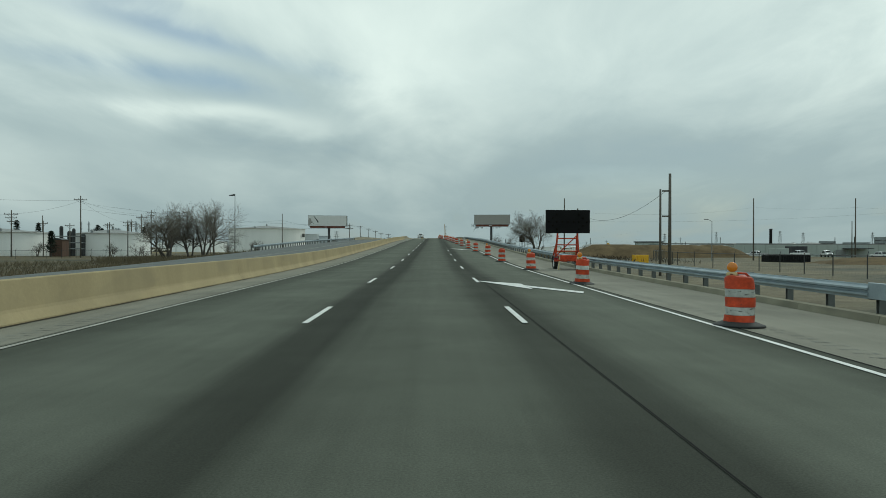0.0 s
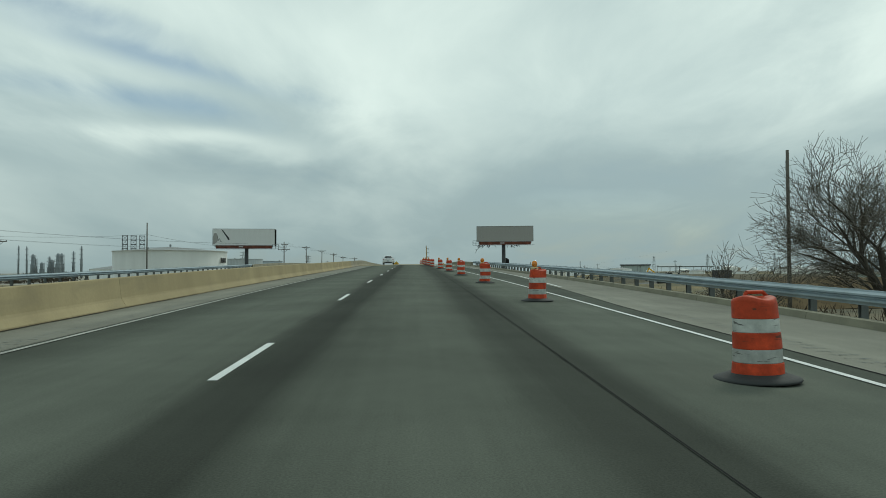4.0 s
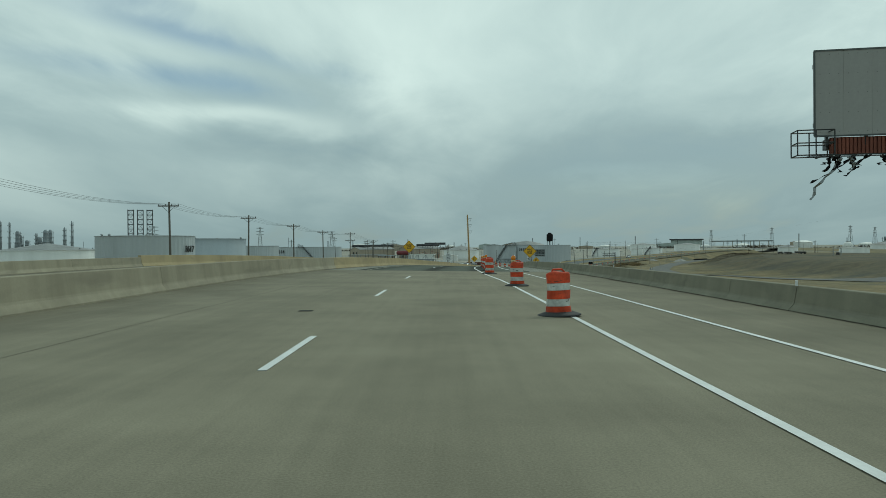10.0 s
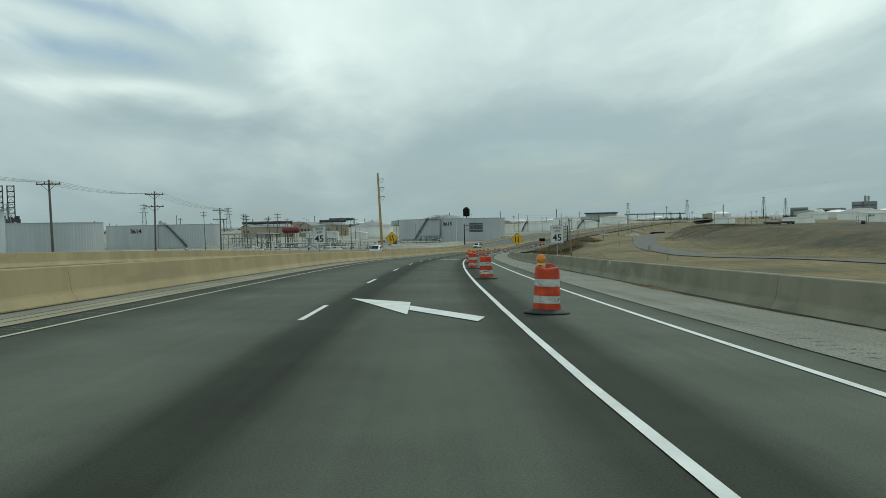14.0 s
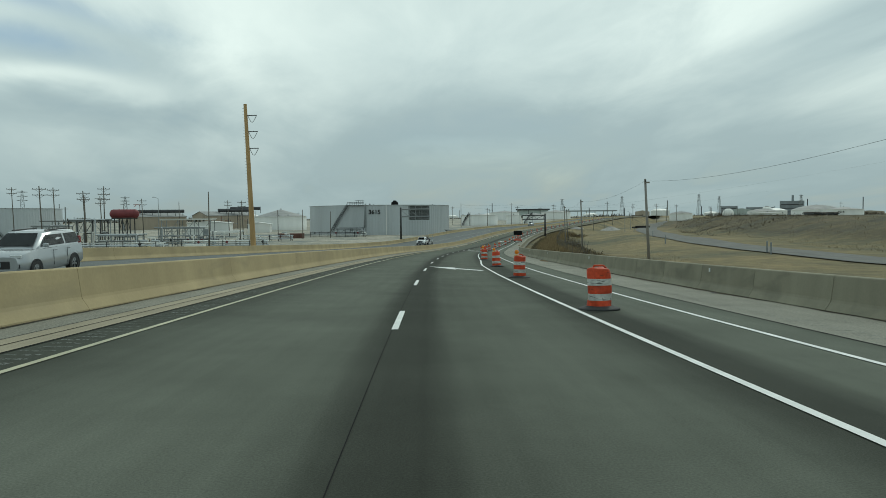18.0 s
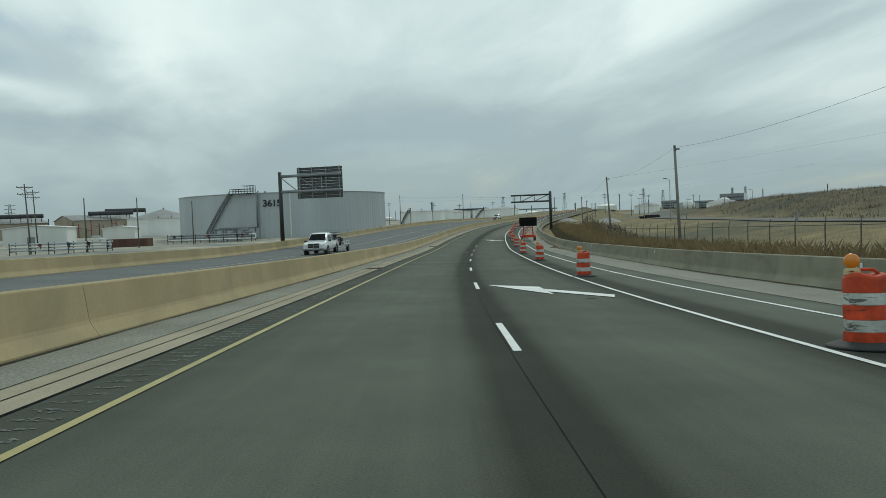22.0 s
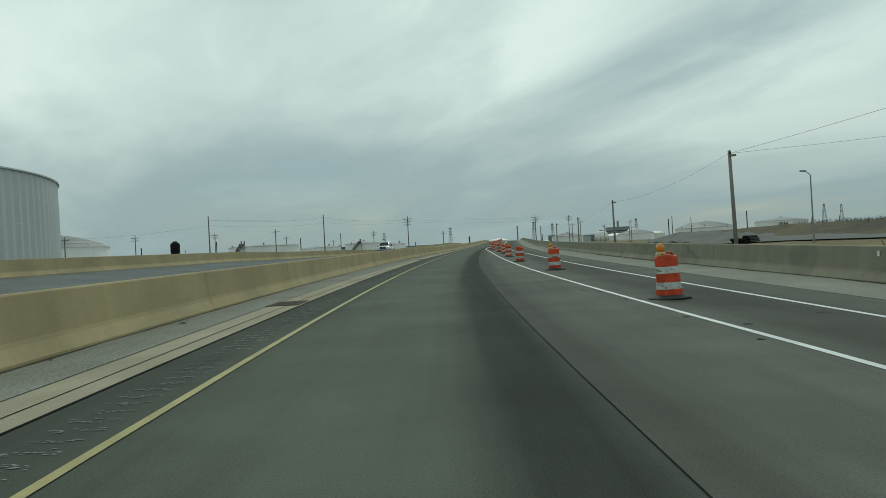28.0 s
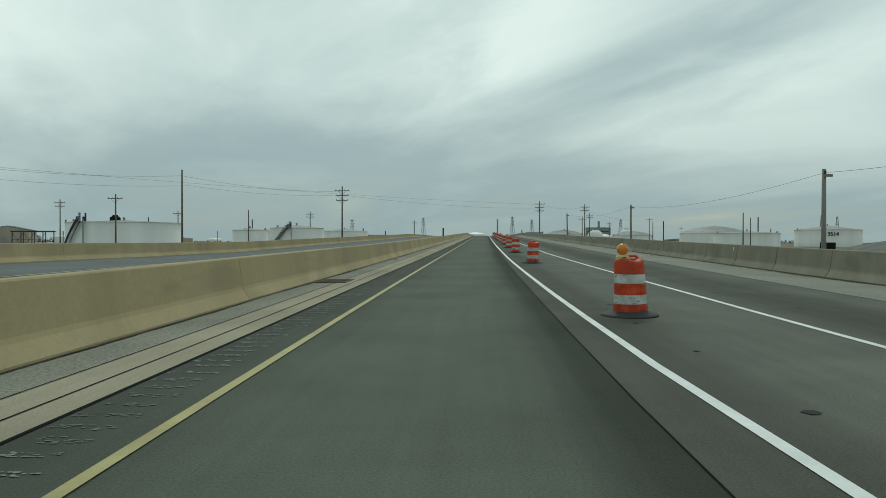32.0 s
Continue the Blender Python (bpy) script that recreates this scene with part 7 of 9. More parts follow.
# overhead cantilever signs
g = float(road_z(637, -21.5))
root = empty("cantilever_sign", "overhead cantilever sign seen from its ribbed metal back", "overhead sign", m=pose(35.0, 626.2, g, 0, 0, -29))
h = 2.6 - g
bm = bmesh.new()
cone(bm, 0.24, 0.2, h + 0.1, 0, 0, 0, 16)
cone(bm, 0.34, 0.34, 0.12, 0, 0, 0, 16)
part("post", bm, STEEL_DK, root, smooth=True)
for z in (2.2 - g, 0.45 - g):
    bm = bmesh.new()
    rod(bm, (-0.1, 0, z), (7.3, 0, z), 0.17, 12)
    part("arm", bm, STEEL_LT, root, smooth=True)
bm = bmesh.new()
for x0, x1 in ((0.2, 2.4), (2.4, 5.0)):
    rod(bm, (x0, 0, 2.0 - g), (x1, 0, 0.2 - g), 0.06, 6)
    rod(bm, (x1, 0, 2.0 - g), (x1, 0, 0.2 - g), 0.06, 6)
part("truss_brace", bm, STEEL_LT, root)
panel_z, px0, px1 = -0.4 - g, 1.95, 7.35
slat_me = None
for i in range(11):
    if slat_me is None:
        bm = bmesh.new()
        box(bm, px1 - px0, 0.03, 0.30, 0, 0, 0)
        box(bm, px1 - px0, 0.08, 0.035, 0, -0.05, 0.12)
        box(bm, px1 - px0, 0.08, 0.035, 0, -0.05, -0.04)
        slat_me = mesh_of(bm, "sign_plank", SIGN_BACK)
    ob = new("sign_plank", slat_me)
    ob.parent = root
    ob.matrix_basis = pose((px0 + px1) / 2, 0.36, panel_z + 0.16 + 0.318 * i)
for x in (px0 + 0.3, px0 + 1.85, px0 + 3.5, px1 - 0.3):
    bm = bmesh.new()
    box(bm, 0.12, 0.1, 3.6, x, 0.24, panel_z + 1.75)
    part("stiffener", bm, STEEL_LT, root)

g = float(road_z(680, 10.8)) + 0.1
root = empty("cantilever_gantry", "dark steel cantilever gantry with an empty truss arm", "sign gantry", m=pose(85.9, 663.6, g, 0, 0, -29))
h = 1.0 - g
bm = bmesh.new()
cone(bm, 0.27, 0.24, h, 0, 0, 0, 16)
cone(bm, 0.4, 0.4, 0.15, 0, 0, 0, 16)
part("post", bm, STEEL_DK, root, smooth=True)
for z in (h - 0.55, h - 1.75):
    bm = bmesh.new()
    rod(bm, (-7.2, 0, z), (0.1, 0, z), 0.15, 10)
    part("arm", bm, STEEL_DK, root, smooth=True)
for x in (-5.4, -2.9, -0.4):
    bm = bmesh.new()
    rod(bm, (x, 0, h - 0.6), (x, 0, h - 1.7), 0.06, 6)
    part("truss_post", bm, STEEL_DK, root)
for x in (-5.4, -2.9):
    bm = bmesh.new()
    rod(bm, (x, 0, h - 1.7), (x + 2.5, 0, h - 0.6), 0.06, 6)
    part("truss_brace", bm, STEEL_DK, root)

# ---- arrow boards on trailers ----


def wheel_parts(root, x, y, r, w=0.2, rim=ALLOY, name="wheel", spokes=5):
    bm = bmesh.new()
    lathe(bm, [(r * 0.62, -w / 2), (r * 0.93, -w / 2), (r, -w / 2 + 0.03), (r, w / 2 - 0.03), (r * 0.93, w / 2), (r * 0.62, w / 2)], 24, caps=False)
    bmesh.ops.transform(bm, matrix=pose(x, y, r, 0, 90, 0), verts=bm.verts)
    t_ = part(name, bm, RUBBER, root, smooth=False)
    bm = bmesh.new()
    lathe(bm, [(r * 0.63, -w * 0.38), (r * 0.63, w * 0.38)], 20, caps=False)
    for k in range(spokes):
        for sx in (-1, 1):
            box(bm, r * 0.5, r * 0.17, 0.02, r * 0.33 * math.cos(k * 6.283 / spokes), r * 0.33 * math.sin(k * 6.283 / spokes), sx * w * 0.4, rz=math.degrees(k * 6.283 / spokes))
    cone(bm, r * 0.14, r * 0.14, w * 0.86, 0, 0, -w * 0.43, 10)
    bmesh.ops.transform(bm, matrix=pose(x, y, r, 0, 90, 0), verts=bm.verts)
    part("rim", bm, rim, t_)


def arrow_board(s, u, width, height, top, turn, label, half_track=0.84):
    root = empty("arrow_board", label, "arrow board", "arrow boards", m=along(s, u, 0.0, turn=turn, level=True))
    zc = top - height / 2
    bm = bmesh.new()
    box(bm, width, 0.1, height, 0, 0, zc, bevel=0.015)
    panel = part("display_panel", bm, BLACK_PANEL, root, "black lamp panel")
    lamps = [(-0.86, 0), (-0.68, 0.33), (-0.68, -0.33), (-0.5, 0.62), (-0.5, -0.62), (-0.5, 0), (-0.25, 0), (0, 0), (0.25, 0), (0.5, 0), (0.5, 0.62), (0.5, -0.62), (0.68, 0.33), (0.68, -0.33), (0.86, 0)]
    for lx, lz in lamps:
        bm = bmesh.new()
        lathe(bm, [(0.055, 0.0), (0.06, 0.03), (0.05, 0.05), (0.0001, 0.055)], 10, caps=False)
        bmesh.ops.transform(bm, matrix=pose(lx * width / 2, -0.05, zc + lz * height / 2, 90), verts=bm.verts)
        part("lamp", bm, LAMP_OFF, panel)
    for sx in (-1, 1):
        bm = bmesh.new()
        rod(bm, (sx * 0.66, 0.1, 0.62), (sx * 0.52, 0.06, top - height + 0.35), 0.05, 8)
        rod(bm, (sx * 0.66, 0.75, 0.62), (sx * 0.52, 0.08, top - height - 0.15), 0.04, 8)
        part("upright", bm, ORANGE, root, "orange steel upright")
        bm = bmesh.new()
        lathe(bm, [(0.36, -0.11), (0.42, -0.11), (0.42, 0.11), (0.36, 0.11)], 16, caps=False)
        bmesh.ops.transform(bm, matrix=pose(sx * half_track, 0.3, 0.34, 0, 90, 0), verts=bm.verts)
        bmesh.ops.bisect_plane(bm, geom=bm.verts[:] + bm.edges[:] + bm.faces[:], plane_co=(0, 0, 0.4), plane_no=(0, 0, 1), clear_inner=True)
        part("mudguard", bm, RUBBER if s < 100 else ORANGE, root)
        wheel_parts(root, sx * half_track, 0.3, 0.33, 0.19, TANK_WHITE)
        bm = bmesh.new()
        rod(bm, (sx * 0.62, -0.5, 0.0), (sx * 0.55, -0.45, 0.72), 0.035, 6)
        box(bm, 0.18, 0.18, 0.02, sx * 0.62, -0.5, 0.012)
        part("jack_leg", bm, STEEL_DK if s > 100 else CREAM, root)
        bm = bmesh.new()
        box(bm, 0.22, 0.03, 0.09, sx * 0.78, -0.53, 0.6)
        part("tail_lamp", bm, RED_LENS, root)
    bm = bmesh.new()
    for z in (1.0, 1.35, 1.7):
        if z < top - height:
            rod(bm, (-0.6, 0.1, z), (0.6, 0.1, z), 0.035, 6)
    rod(bm, (-0.62, 0.12, 0.75), (0.56, 0.1, top - height - 0.1), 0.03, 6)
    part("cross_bar", bm, ORANGE, root)
    bm = bmesh.new()
    box(bm, 2 * half_track - 0.4, 1.0, 0.32, 0, 0.15, 0.62, bevel=0.02)
    part("battery_box", bm, ORANGE, root, "orange steel battery box")
    bm = bmesh.new()
    box(bm, 1.7, 0.1, 0.1, 0, -0.45, 0.5)
    box(bm, 0.1, 2.6, 0.1, 0, 1.5, 0.46)
    part("trailer_frame", bm, ORANGE, root)
    return root


arrow_board(40.0, 9.55, 2.46, 1.28, 3.27, 3, "black unlit arrow board on an orange trailer by the guardrail", 0.64)
arrow_board(637.0, 6.18, 2.2, 1.1, 2.96, 4, "black arrow board on an orange two-wheeled trailer")

# ---- vehicles ----


def hull_ring(y, w, z0, z1, tuck=0.06, crown=0.03):
    """Half-width w, sill z0, deck z1: a rounded body section."""
    zb = z0 + (z1 - z0) * 0.62
    right = [(w - 0.10, z0), (w - 0.02, z0 + 0.10), (w, z0 + (zb - z0) * 0.6), (w - 0.015, zb), (w - tuck, z1 - 0.02), (w - tuck - 0.12, z1 + crown * 0.5), (w * 0.4, z1 + crown)]
    return [(x, y, z) for x, z in right] + [(-x, y, z) for x, z in right[::-1]]


def cabin_ring(y, wb, wt, zb, zt):
    right = [(wb, zb), (wb * 0.55 + wt * 0.45, zb + (zt - zb) * 0.5), (wt, zt - 0.07), (wt - 0.10, zt - 0.01), (wt * 0.4, zt + 0.012)]
    return [(x, y, z) for x, z in right] + [(-x, y, z) for x, z in right[::-1]]


def vehicle(name, label, category, m, paint, hull, cabin, wheels, w, lights, rims=ALLOY, wheel_w=0.22, windows=True, plate=True, dark_sill=False):
    """hull: (y, half width, sill, deck); cabin: (y, base half width, top half width, base z, top z); front is +y."""
    root = empty(name, label, category, "vehicles", m=m)
    bm = bmesh.new()
    loft(bm, [hull_ring(*h_) for h_ in hull])
    body = part("body", bm, paint, root, smooth=True)
    body.data.set_sharp_from_angle(angle=radians(38))
    bm = bmesh.new()
    loft(bm, [cabin_ring(*c_) for c_ in cabin])
    shell = part("cabin", bm, paint, root, smooth=True)
    shell.data.set_sharp_from_angle(angle=radians(38))
    if windows:
        def quad(nm, pts_, out):
            bm_ = bmesh.new()
            o = Vector(out)
            bm_.faces.new([bm_.verts.new(Vector(p) + o) for p in pts_])
            r = bmesh.ops.solidify(bm_, geom=bm_.faces[:], thickness=0.008)
            part(nm, bm_, GLASS, root)
        c = cabin
        def lerp(a, b, k):
            return [a[i] + (b[i] - a[i]) * k for i in range(len(a))]
        for nm, a, b, sgn in (("rear_window", c[0], c[1], -1), ("windscreen", c[-1], c[-2], 1)):
            lo, hi = lerp(a, b, 0.14), lerp(a, b, 0.86)
            quad(nm, [(-lo[1] + 0.14, a[0] + (b[0] - a[0]) * 0.14, a[4] + (b[4] - a[4]) * 0.14), (lo[1] - 0.14, a[0] + (b[0] - a[0]) * 0.14, a[4] + (b[4] - a[4]) * 0.14), (hi[2] - 0.12, a[0] + (b[0] - a[0]) * 0.88, a[4] + (b[4] - a[4]) * 0.88), (-hi[2] + 0.12, a[0] + (b[0] - a[0]) * 0.88, a[4] + (b[4] - a[4]) * 0.88)], (0, sgn * 0.03, 0.03))
        y0, y1 = c[0][0] * 0.62 + c[1][0] * 0.38, c[-1][0] * 0.62 + c[-2][0] * 0.38
        ymid = (c[1][0] + c[-2][0]) / 2 - 0.1
        for sx in (-1, 1):
            for ya, yb, ta, tb in ((y0, ymid - 0.06, max(y0 + 0.18, c[1][0]), ymid - 0.06), (ymid + 0.06, y1, ymid + 0.06, min(y1 - 0.18, c[-2][0]))):
                zb_, zt_ = c[1][3] + 0.06, c[1][4] - 0.10
                wb_, wt_ = c[1][1], c[1][2]
                quad("side_window", [(sx * (wb_ + 0.0), ya, zb_), (sx * (wb_ + 0.0), yb, zb_), (sx * (wt_ + 0.03), tb, zt_), (sx * (wt_ + 0.03), ta, zt_)], (sx * 0.012, 0, 0))
    for sx in (-1, 1):
        for y in wheels[0]:
            wheel_parts(root, sx * (w - wheel_w / 2 + 0.01), y, wheels[1], wheel_w, rims)
            bm = bmesh.new()
            lathe(bm, [(wheels[1] * 1.02, -0.02), (wheels[1] * 1.14, -0.02), (wheels[1] * 1.14, 0.02), (wheels[1] * 1.02, 0.02)], 22, caps=False)
            bmesh.ops.transform(bm, matrix=pose(sx * (w - 0.005), y, wheels[1], 0, 90, 0), verts=bm.verts)
            part("wheel_arch", bm, CAR_DARK, root)
        bm = bmesh.new()
        box(bm, 0.2, 0.1, 0.14, sx * (w + 0.08), cabin[-1][0] * 0.72 + cabin[-2][0] * 0.28 - 0.1, cabin[1][3] + 0.1, bevel=0.03)
        part("mirror", bm, CAR_DARK if dark_sill else paint, root)
        for k in (0, 1):
            bm = bmesh.new()
            ym_ = (cabin[1][0] + cabin[-2][0]) / 2 - 0.1
            box(bm, 0.03, 0.16, 0.03, sx * (w + 0.005), ym_ - 0.2 + 0.95 * k, cabin[1][3] - 0.1, bevel=0.006)
            part("door_handle", bm, paint, root)
            bm = bmesh.new()
            box(bm, 0.012, 0.012, cabin[1][3] - hull[1][2] - 0.2, sx * (w - 0.004), ym_ + 0.95 * k, (cabin[1][3] + hull[1][2]) / 2)
            part("door_seam", bm, CAR_DARK, root)
    for nm, x, y, z, sx_, sy, sz, mt in lights:
        for sg in ((-1, 1) if x else (1,)):
            bm = bmesh.new()
            box(bm, sx_, sy, sz, sg * x, y, z, bevel=min(sx_, sy, sz) * 0.3)
            part(nm, bm, mt, root)
    return root


SEDAN_HULL = [(-2.34, 0.70, 0.42, 0.88), (-2.26, 0.84, 0.30, 1.00), (-1.9, 0.90, 0.22, 1.05), (-1.2, 0.915, 0.2, 1.0), (0, 0.915, 0.2, 0.96), (1.0, 0.91, 0.2, 0.93), (1.7, 0.89, 0.22, 0.84), (2.15, 0.82, 0.26, 0.72), (2.33, 0.66, 0.32, 0.62)]
SEDAN_CAB = [(-1.98, 0.72, 0.66, 1.02, 1.04), (-1.15, 0.80, 0.60, 0.97, 1.41), (-0.3, 0.82, 0.60, 0.95, 1.475), (0.35, 0.82, 0.59, 0.94, 1.45), (1.3, 0.78, 0.66, 0.90, 0.94)]
vehicle("sedan", "white four-door sedan with dark rear window and red tail lamps", "car", along(227.4, -1.85), CAR_WHITE, SEDAN_HULL, SEDAN_CAB, ((-1.36, 1.36), 0.33), 0.915,
        [("tail_lamp", 0.66, -2.27, 0.88, 0.42, 0.12, 0.13, RED_LENS), ("tail_strip", 0, -2.32, 0.9, 1.0, 0.05, 0.07, CAR_DARK), ("number_plate", 0, -2.37, 0.60, 0.34, 0.02, 0.17, GALV), ("bumper_valance", 0, -2.3, 0.34, 1.3, 0.12, 0.17, CAR_DARK), ("exhaust_tip", 0.5, -2.33, 0.30, 0.16, 0.1, 0.08, ALLOY), ("boot_spoiler", 0, -2.2, 1.06, 1.3, 0.14, 0.04, CAR_WHITE), ("headlamp", 0.62, 2.2, 0.62, 0.3, 0.12, 0.12, CLEAR_LENS)])
SUV_HULL = [(-2.08, 0.80, 0.36, 0.98), (-2.0, 0.88, 0.30, 1.05), (-1.2, 0.90, 0.26, 1.05), (0, 0.90, 0.24, 1.03), (0.9, 0.90, 0.24, 1.02), (1.5, 0.89, 0.26, 0.98), (1.95, 0.84, 0.3, 0.90), (2.09, 0.72, 0.36, 0.80)]
SUV_CAB = [(-2.02, 0.80, 0.68, 1.02, 1.06), (-1.75, 0.82, 0.68, 1.03, 1.56), (-0.4, 0.84, 0.68, 1.02, 1.61), (0.35, 0.84, 0.66, 1.02, 1.58), (1.12, 0.80, 0.70, 1.0, 1.03)]
vehicle("compact_suv", "silver boxy compact car on the opposite carriageway", "car", along(474.2, -13.9, turn=180), CAR_SILVER, SUV_HULL, SUV_CAB, ((-1.28, 1.28), 0.33), 0.9,
        [("headlamp", 0.62, 2.02, 0.84, 0.38, 0.1, 0.13, CLEAR_LENS), ("fog_lamp", 0.66, 2.04, 0.52, 0.2, 0.06, 0.14, CAR_DARK), ("grille", 0, 2.08, 0.56, 0.9, 0.06, 0.26, CAR_DARK), ("number_plate", 0, 2.12, 0.58, 0.32, 0.02, 0.16, GALV), ("tail_lamp", 0.72, -2.06, 1.1, 0.12, 0.06, 0.4, RED_LENS), ("roof_rail", 0.58, -0.7, 1.62, 0.04, 1.6, 0.05, CAR_DARK)])
TRUCK_HULL = [(-2.9, 0.94, 0.50, 1.08), (-2.8, 0.98, 0.46, 1.12), (-1.0, 0.99, 0.44, 1.12), (0.2, 0.99, 0.42, 1.12), (1.3, 0.99, 0.42, 1.15), (2.2, 0.97, 0.44, 1.12), (2.7, 0.93, 0.46, 1.04), (2.86, 0.86, 0.5, 0.94)]
TRUCK_CAB = [(-1.15, 0.88, 0.78, 1.1, 1.14), (-1.0, 0.89, 0.74, 1.1, 1.78), (-0.2, 0.9, 0.74, 1.1, 1.86), (0.75, 0.9, 0.72, 1.1, 1.82), (1.55, 0.86, 0.76, 1.12, 1.16)]
TRUCK_LIGHTS = [("headlamp", 0.72, 2.74, 0.92, 0.36, 0.12, 0.2, CLEAR_LENS), ("grille", 0, 2.85, 0.86, 0.96, 0.06, 0.34, CAR_DARK), ("grille_bar", 0, 2.885, 0.86, 0.98, 0.03, 0.05, ALLOY), ("grille_post", 0, 2.885, 0.86, 0.06, 0.03, 0.34, ALLOY), ("grille_rim", 0, 2.87, 1.04, 1.0, 0.05, 0.04, ALLOY), ("fog_lamp", 0.62, 2.92, 0.52, 0.16, 0.06, 0.1, CAR_DARK), ("lower_intake", 0, 2.92, 0.47, 1.0, 0.06, 0.1, CAR_DARK), ("bumper", 0, 2.86, 0.56, 1.84, 0.14, 0.2, ALLOY), ("number_plate", 0, 2.95, 0.58, 0.32, 0.02, 0.16, GALV), ("tail_lamp", 0.88, -2.88, 0.92, 0.14, 0.06, 0.36, RED_LENS), ("bed_rail", 0.9, -2.0, 1.17, 0.1, 1.7, 0.06, CAR_DARK)]
pickup = vehicle("pickup_truck", "white pickup truck with a chrome bumper, oncoming", "pickup truck", along(805.0, -15.8, turn=180), CAR_WHITE, TRUCK_HULL, TRUCK_CAB, ((-1.8, 1.75), 0.40), 0.98, TRUCK_LIGHTS, wheel_w=0.26, dark_sill=True)
copy_thing(pickup, along(606.9, -13.1, turn=180))

# utility trailer with a quad bike behind the towing truck
root = empty("utility_trailer", "white open utility trailer with a mesh ramp behind a truck", "trailer", m=along(612.9, -13.1, turn=180))
bm = bmesh.new()
for x in (-0.95, 0.95):
    box(bm, 0.08, 3.6, 0.1, x, 0, 0.55)
    box(bm, 0.05, 3.6, 0.05, x, 0, 0.95)
    for y in (-1.75, -0.6, 0.6, 1.75):
        box(bm, 0.05, 0.05, 0.4, x, y, 0.75)
for y in (-1.75, -0.6, 0.6, 1.75):
    box(bm, 1.9, 0.08, 0.08, 0, y, 0.55)
box(bm, 0.1, 1.5, 0.1, 0, 2.5, 0.5)
part("trailer_frame", bm, CAR_WHITE, root)
bm = bmesh.new()
box(bm, 1.84, 3.5, 0.04, 0, 0, 0.61)
part("trailer_deck", bm, WOOD_POLE, root)
bm = bmesh.new()
for i in range(7):
    box(bm, 1.9, 0.03, 0.03, 0, -1.85, 0.66 + 0.22 * i)
for x in (-0.94, 0, 0.94):
    box(bm, 0.04, 0.03, 1.4, x, -1.85, 1.3)
part("ramp_gate", bm, GALV, root, "folded wire ramp gate")
for sx in (-1, 1):
    wheel_parts(root, sx * 1.1, -0.2, 0.33, 0.2, ALLOY)
    bm = bmesh.new()
    box(bm, 0.24, 1.0, 0.05, sx * 1.1, -0.2, 0.74)
    box(bm, 0.24, 0.05, 0.3, sx * 1.1, 0.32, 0.62, rx=-30)
    box(bm, 0.24, 0.05, 0.3, sx * 1.1, -0.72, 0.62, rx=30)
    part("mudguard", bm, CAR_WHITE, root)
root = empty("quad_bike", "black and grey quad bike standing on the trailer", "quad bike", m=along(612.7, -13.1, 0.63, turn=180))
for sx in (-1, 1):
    for y in (-0.62, 0.65):
        wheel_parts(root, sx * 0.45, y, 0.31, 0.26, ALLOY)
bm = bmesh.new()
loft(bm, [[(x * w_, y, z0 + (z1 - z0) * zz) for x, zz in ((-1, 0), (-1, 0.7), (-0.6, 1), (0.6, 1), (1, 0.7), (1, 0))] for y, w_, z0, z1 in ((-0.95, 0.35, 0.6, 0.75), (-0.5, 0.5, 0.45, 0.85), (0, 0.28, 0.4, 0.82), (0.5, 0.5, 0.45, 0.95), (0.95, 0.35, 0.6, 0.8))])
part("bodywork", bm, STEEL_DK, root)
bm = bmesh.new()
box(bm, 0.32, 0.75, 0.14, 0, -0.25, 0.93, bevel=0.04)
part("seat", bm, RUBBER, root)
bm = bmesh.new()
rod(bm, (0, 0.45, 0.85), (0, 0.32, 1.15), 0.03)
rod(bm, (-0.4, 0.22, 1.18), (0.4, 0.22, 1.18), 0.02)
part("handlebar", bm, STEEL_DK, root)
bm = bmesh.new()
box(bm, 0.7, 0.5, 0.03, 0, 0.75, 1.0)
box(bm, 0.7, 0.5, 0.03, 0, -0.75, 0.95)
part("luggage_rack", bm, STEEL_DK, root)

# vehicles parked in the storage yard
for x, y, a in ((98, 200, 14), (106, 201, 168), (122, 203, 20), (80, 186, 60)):
    copy_thing(pickup, pose(x, y, land_at(x, y), 0, 0, a))

# ---- bare trees and brush ----


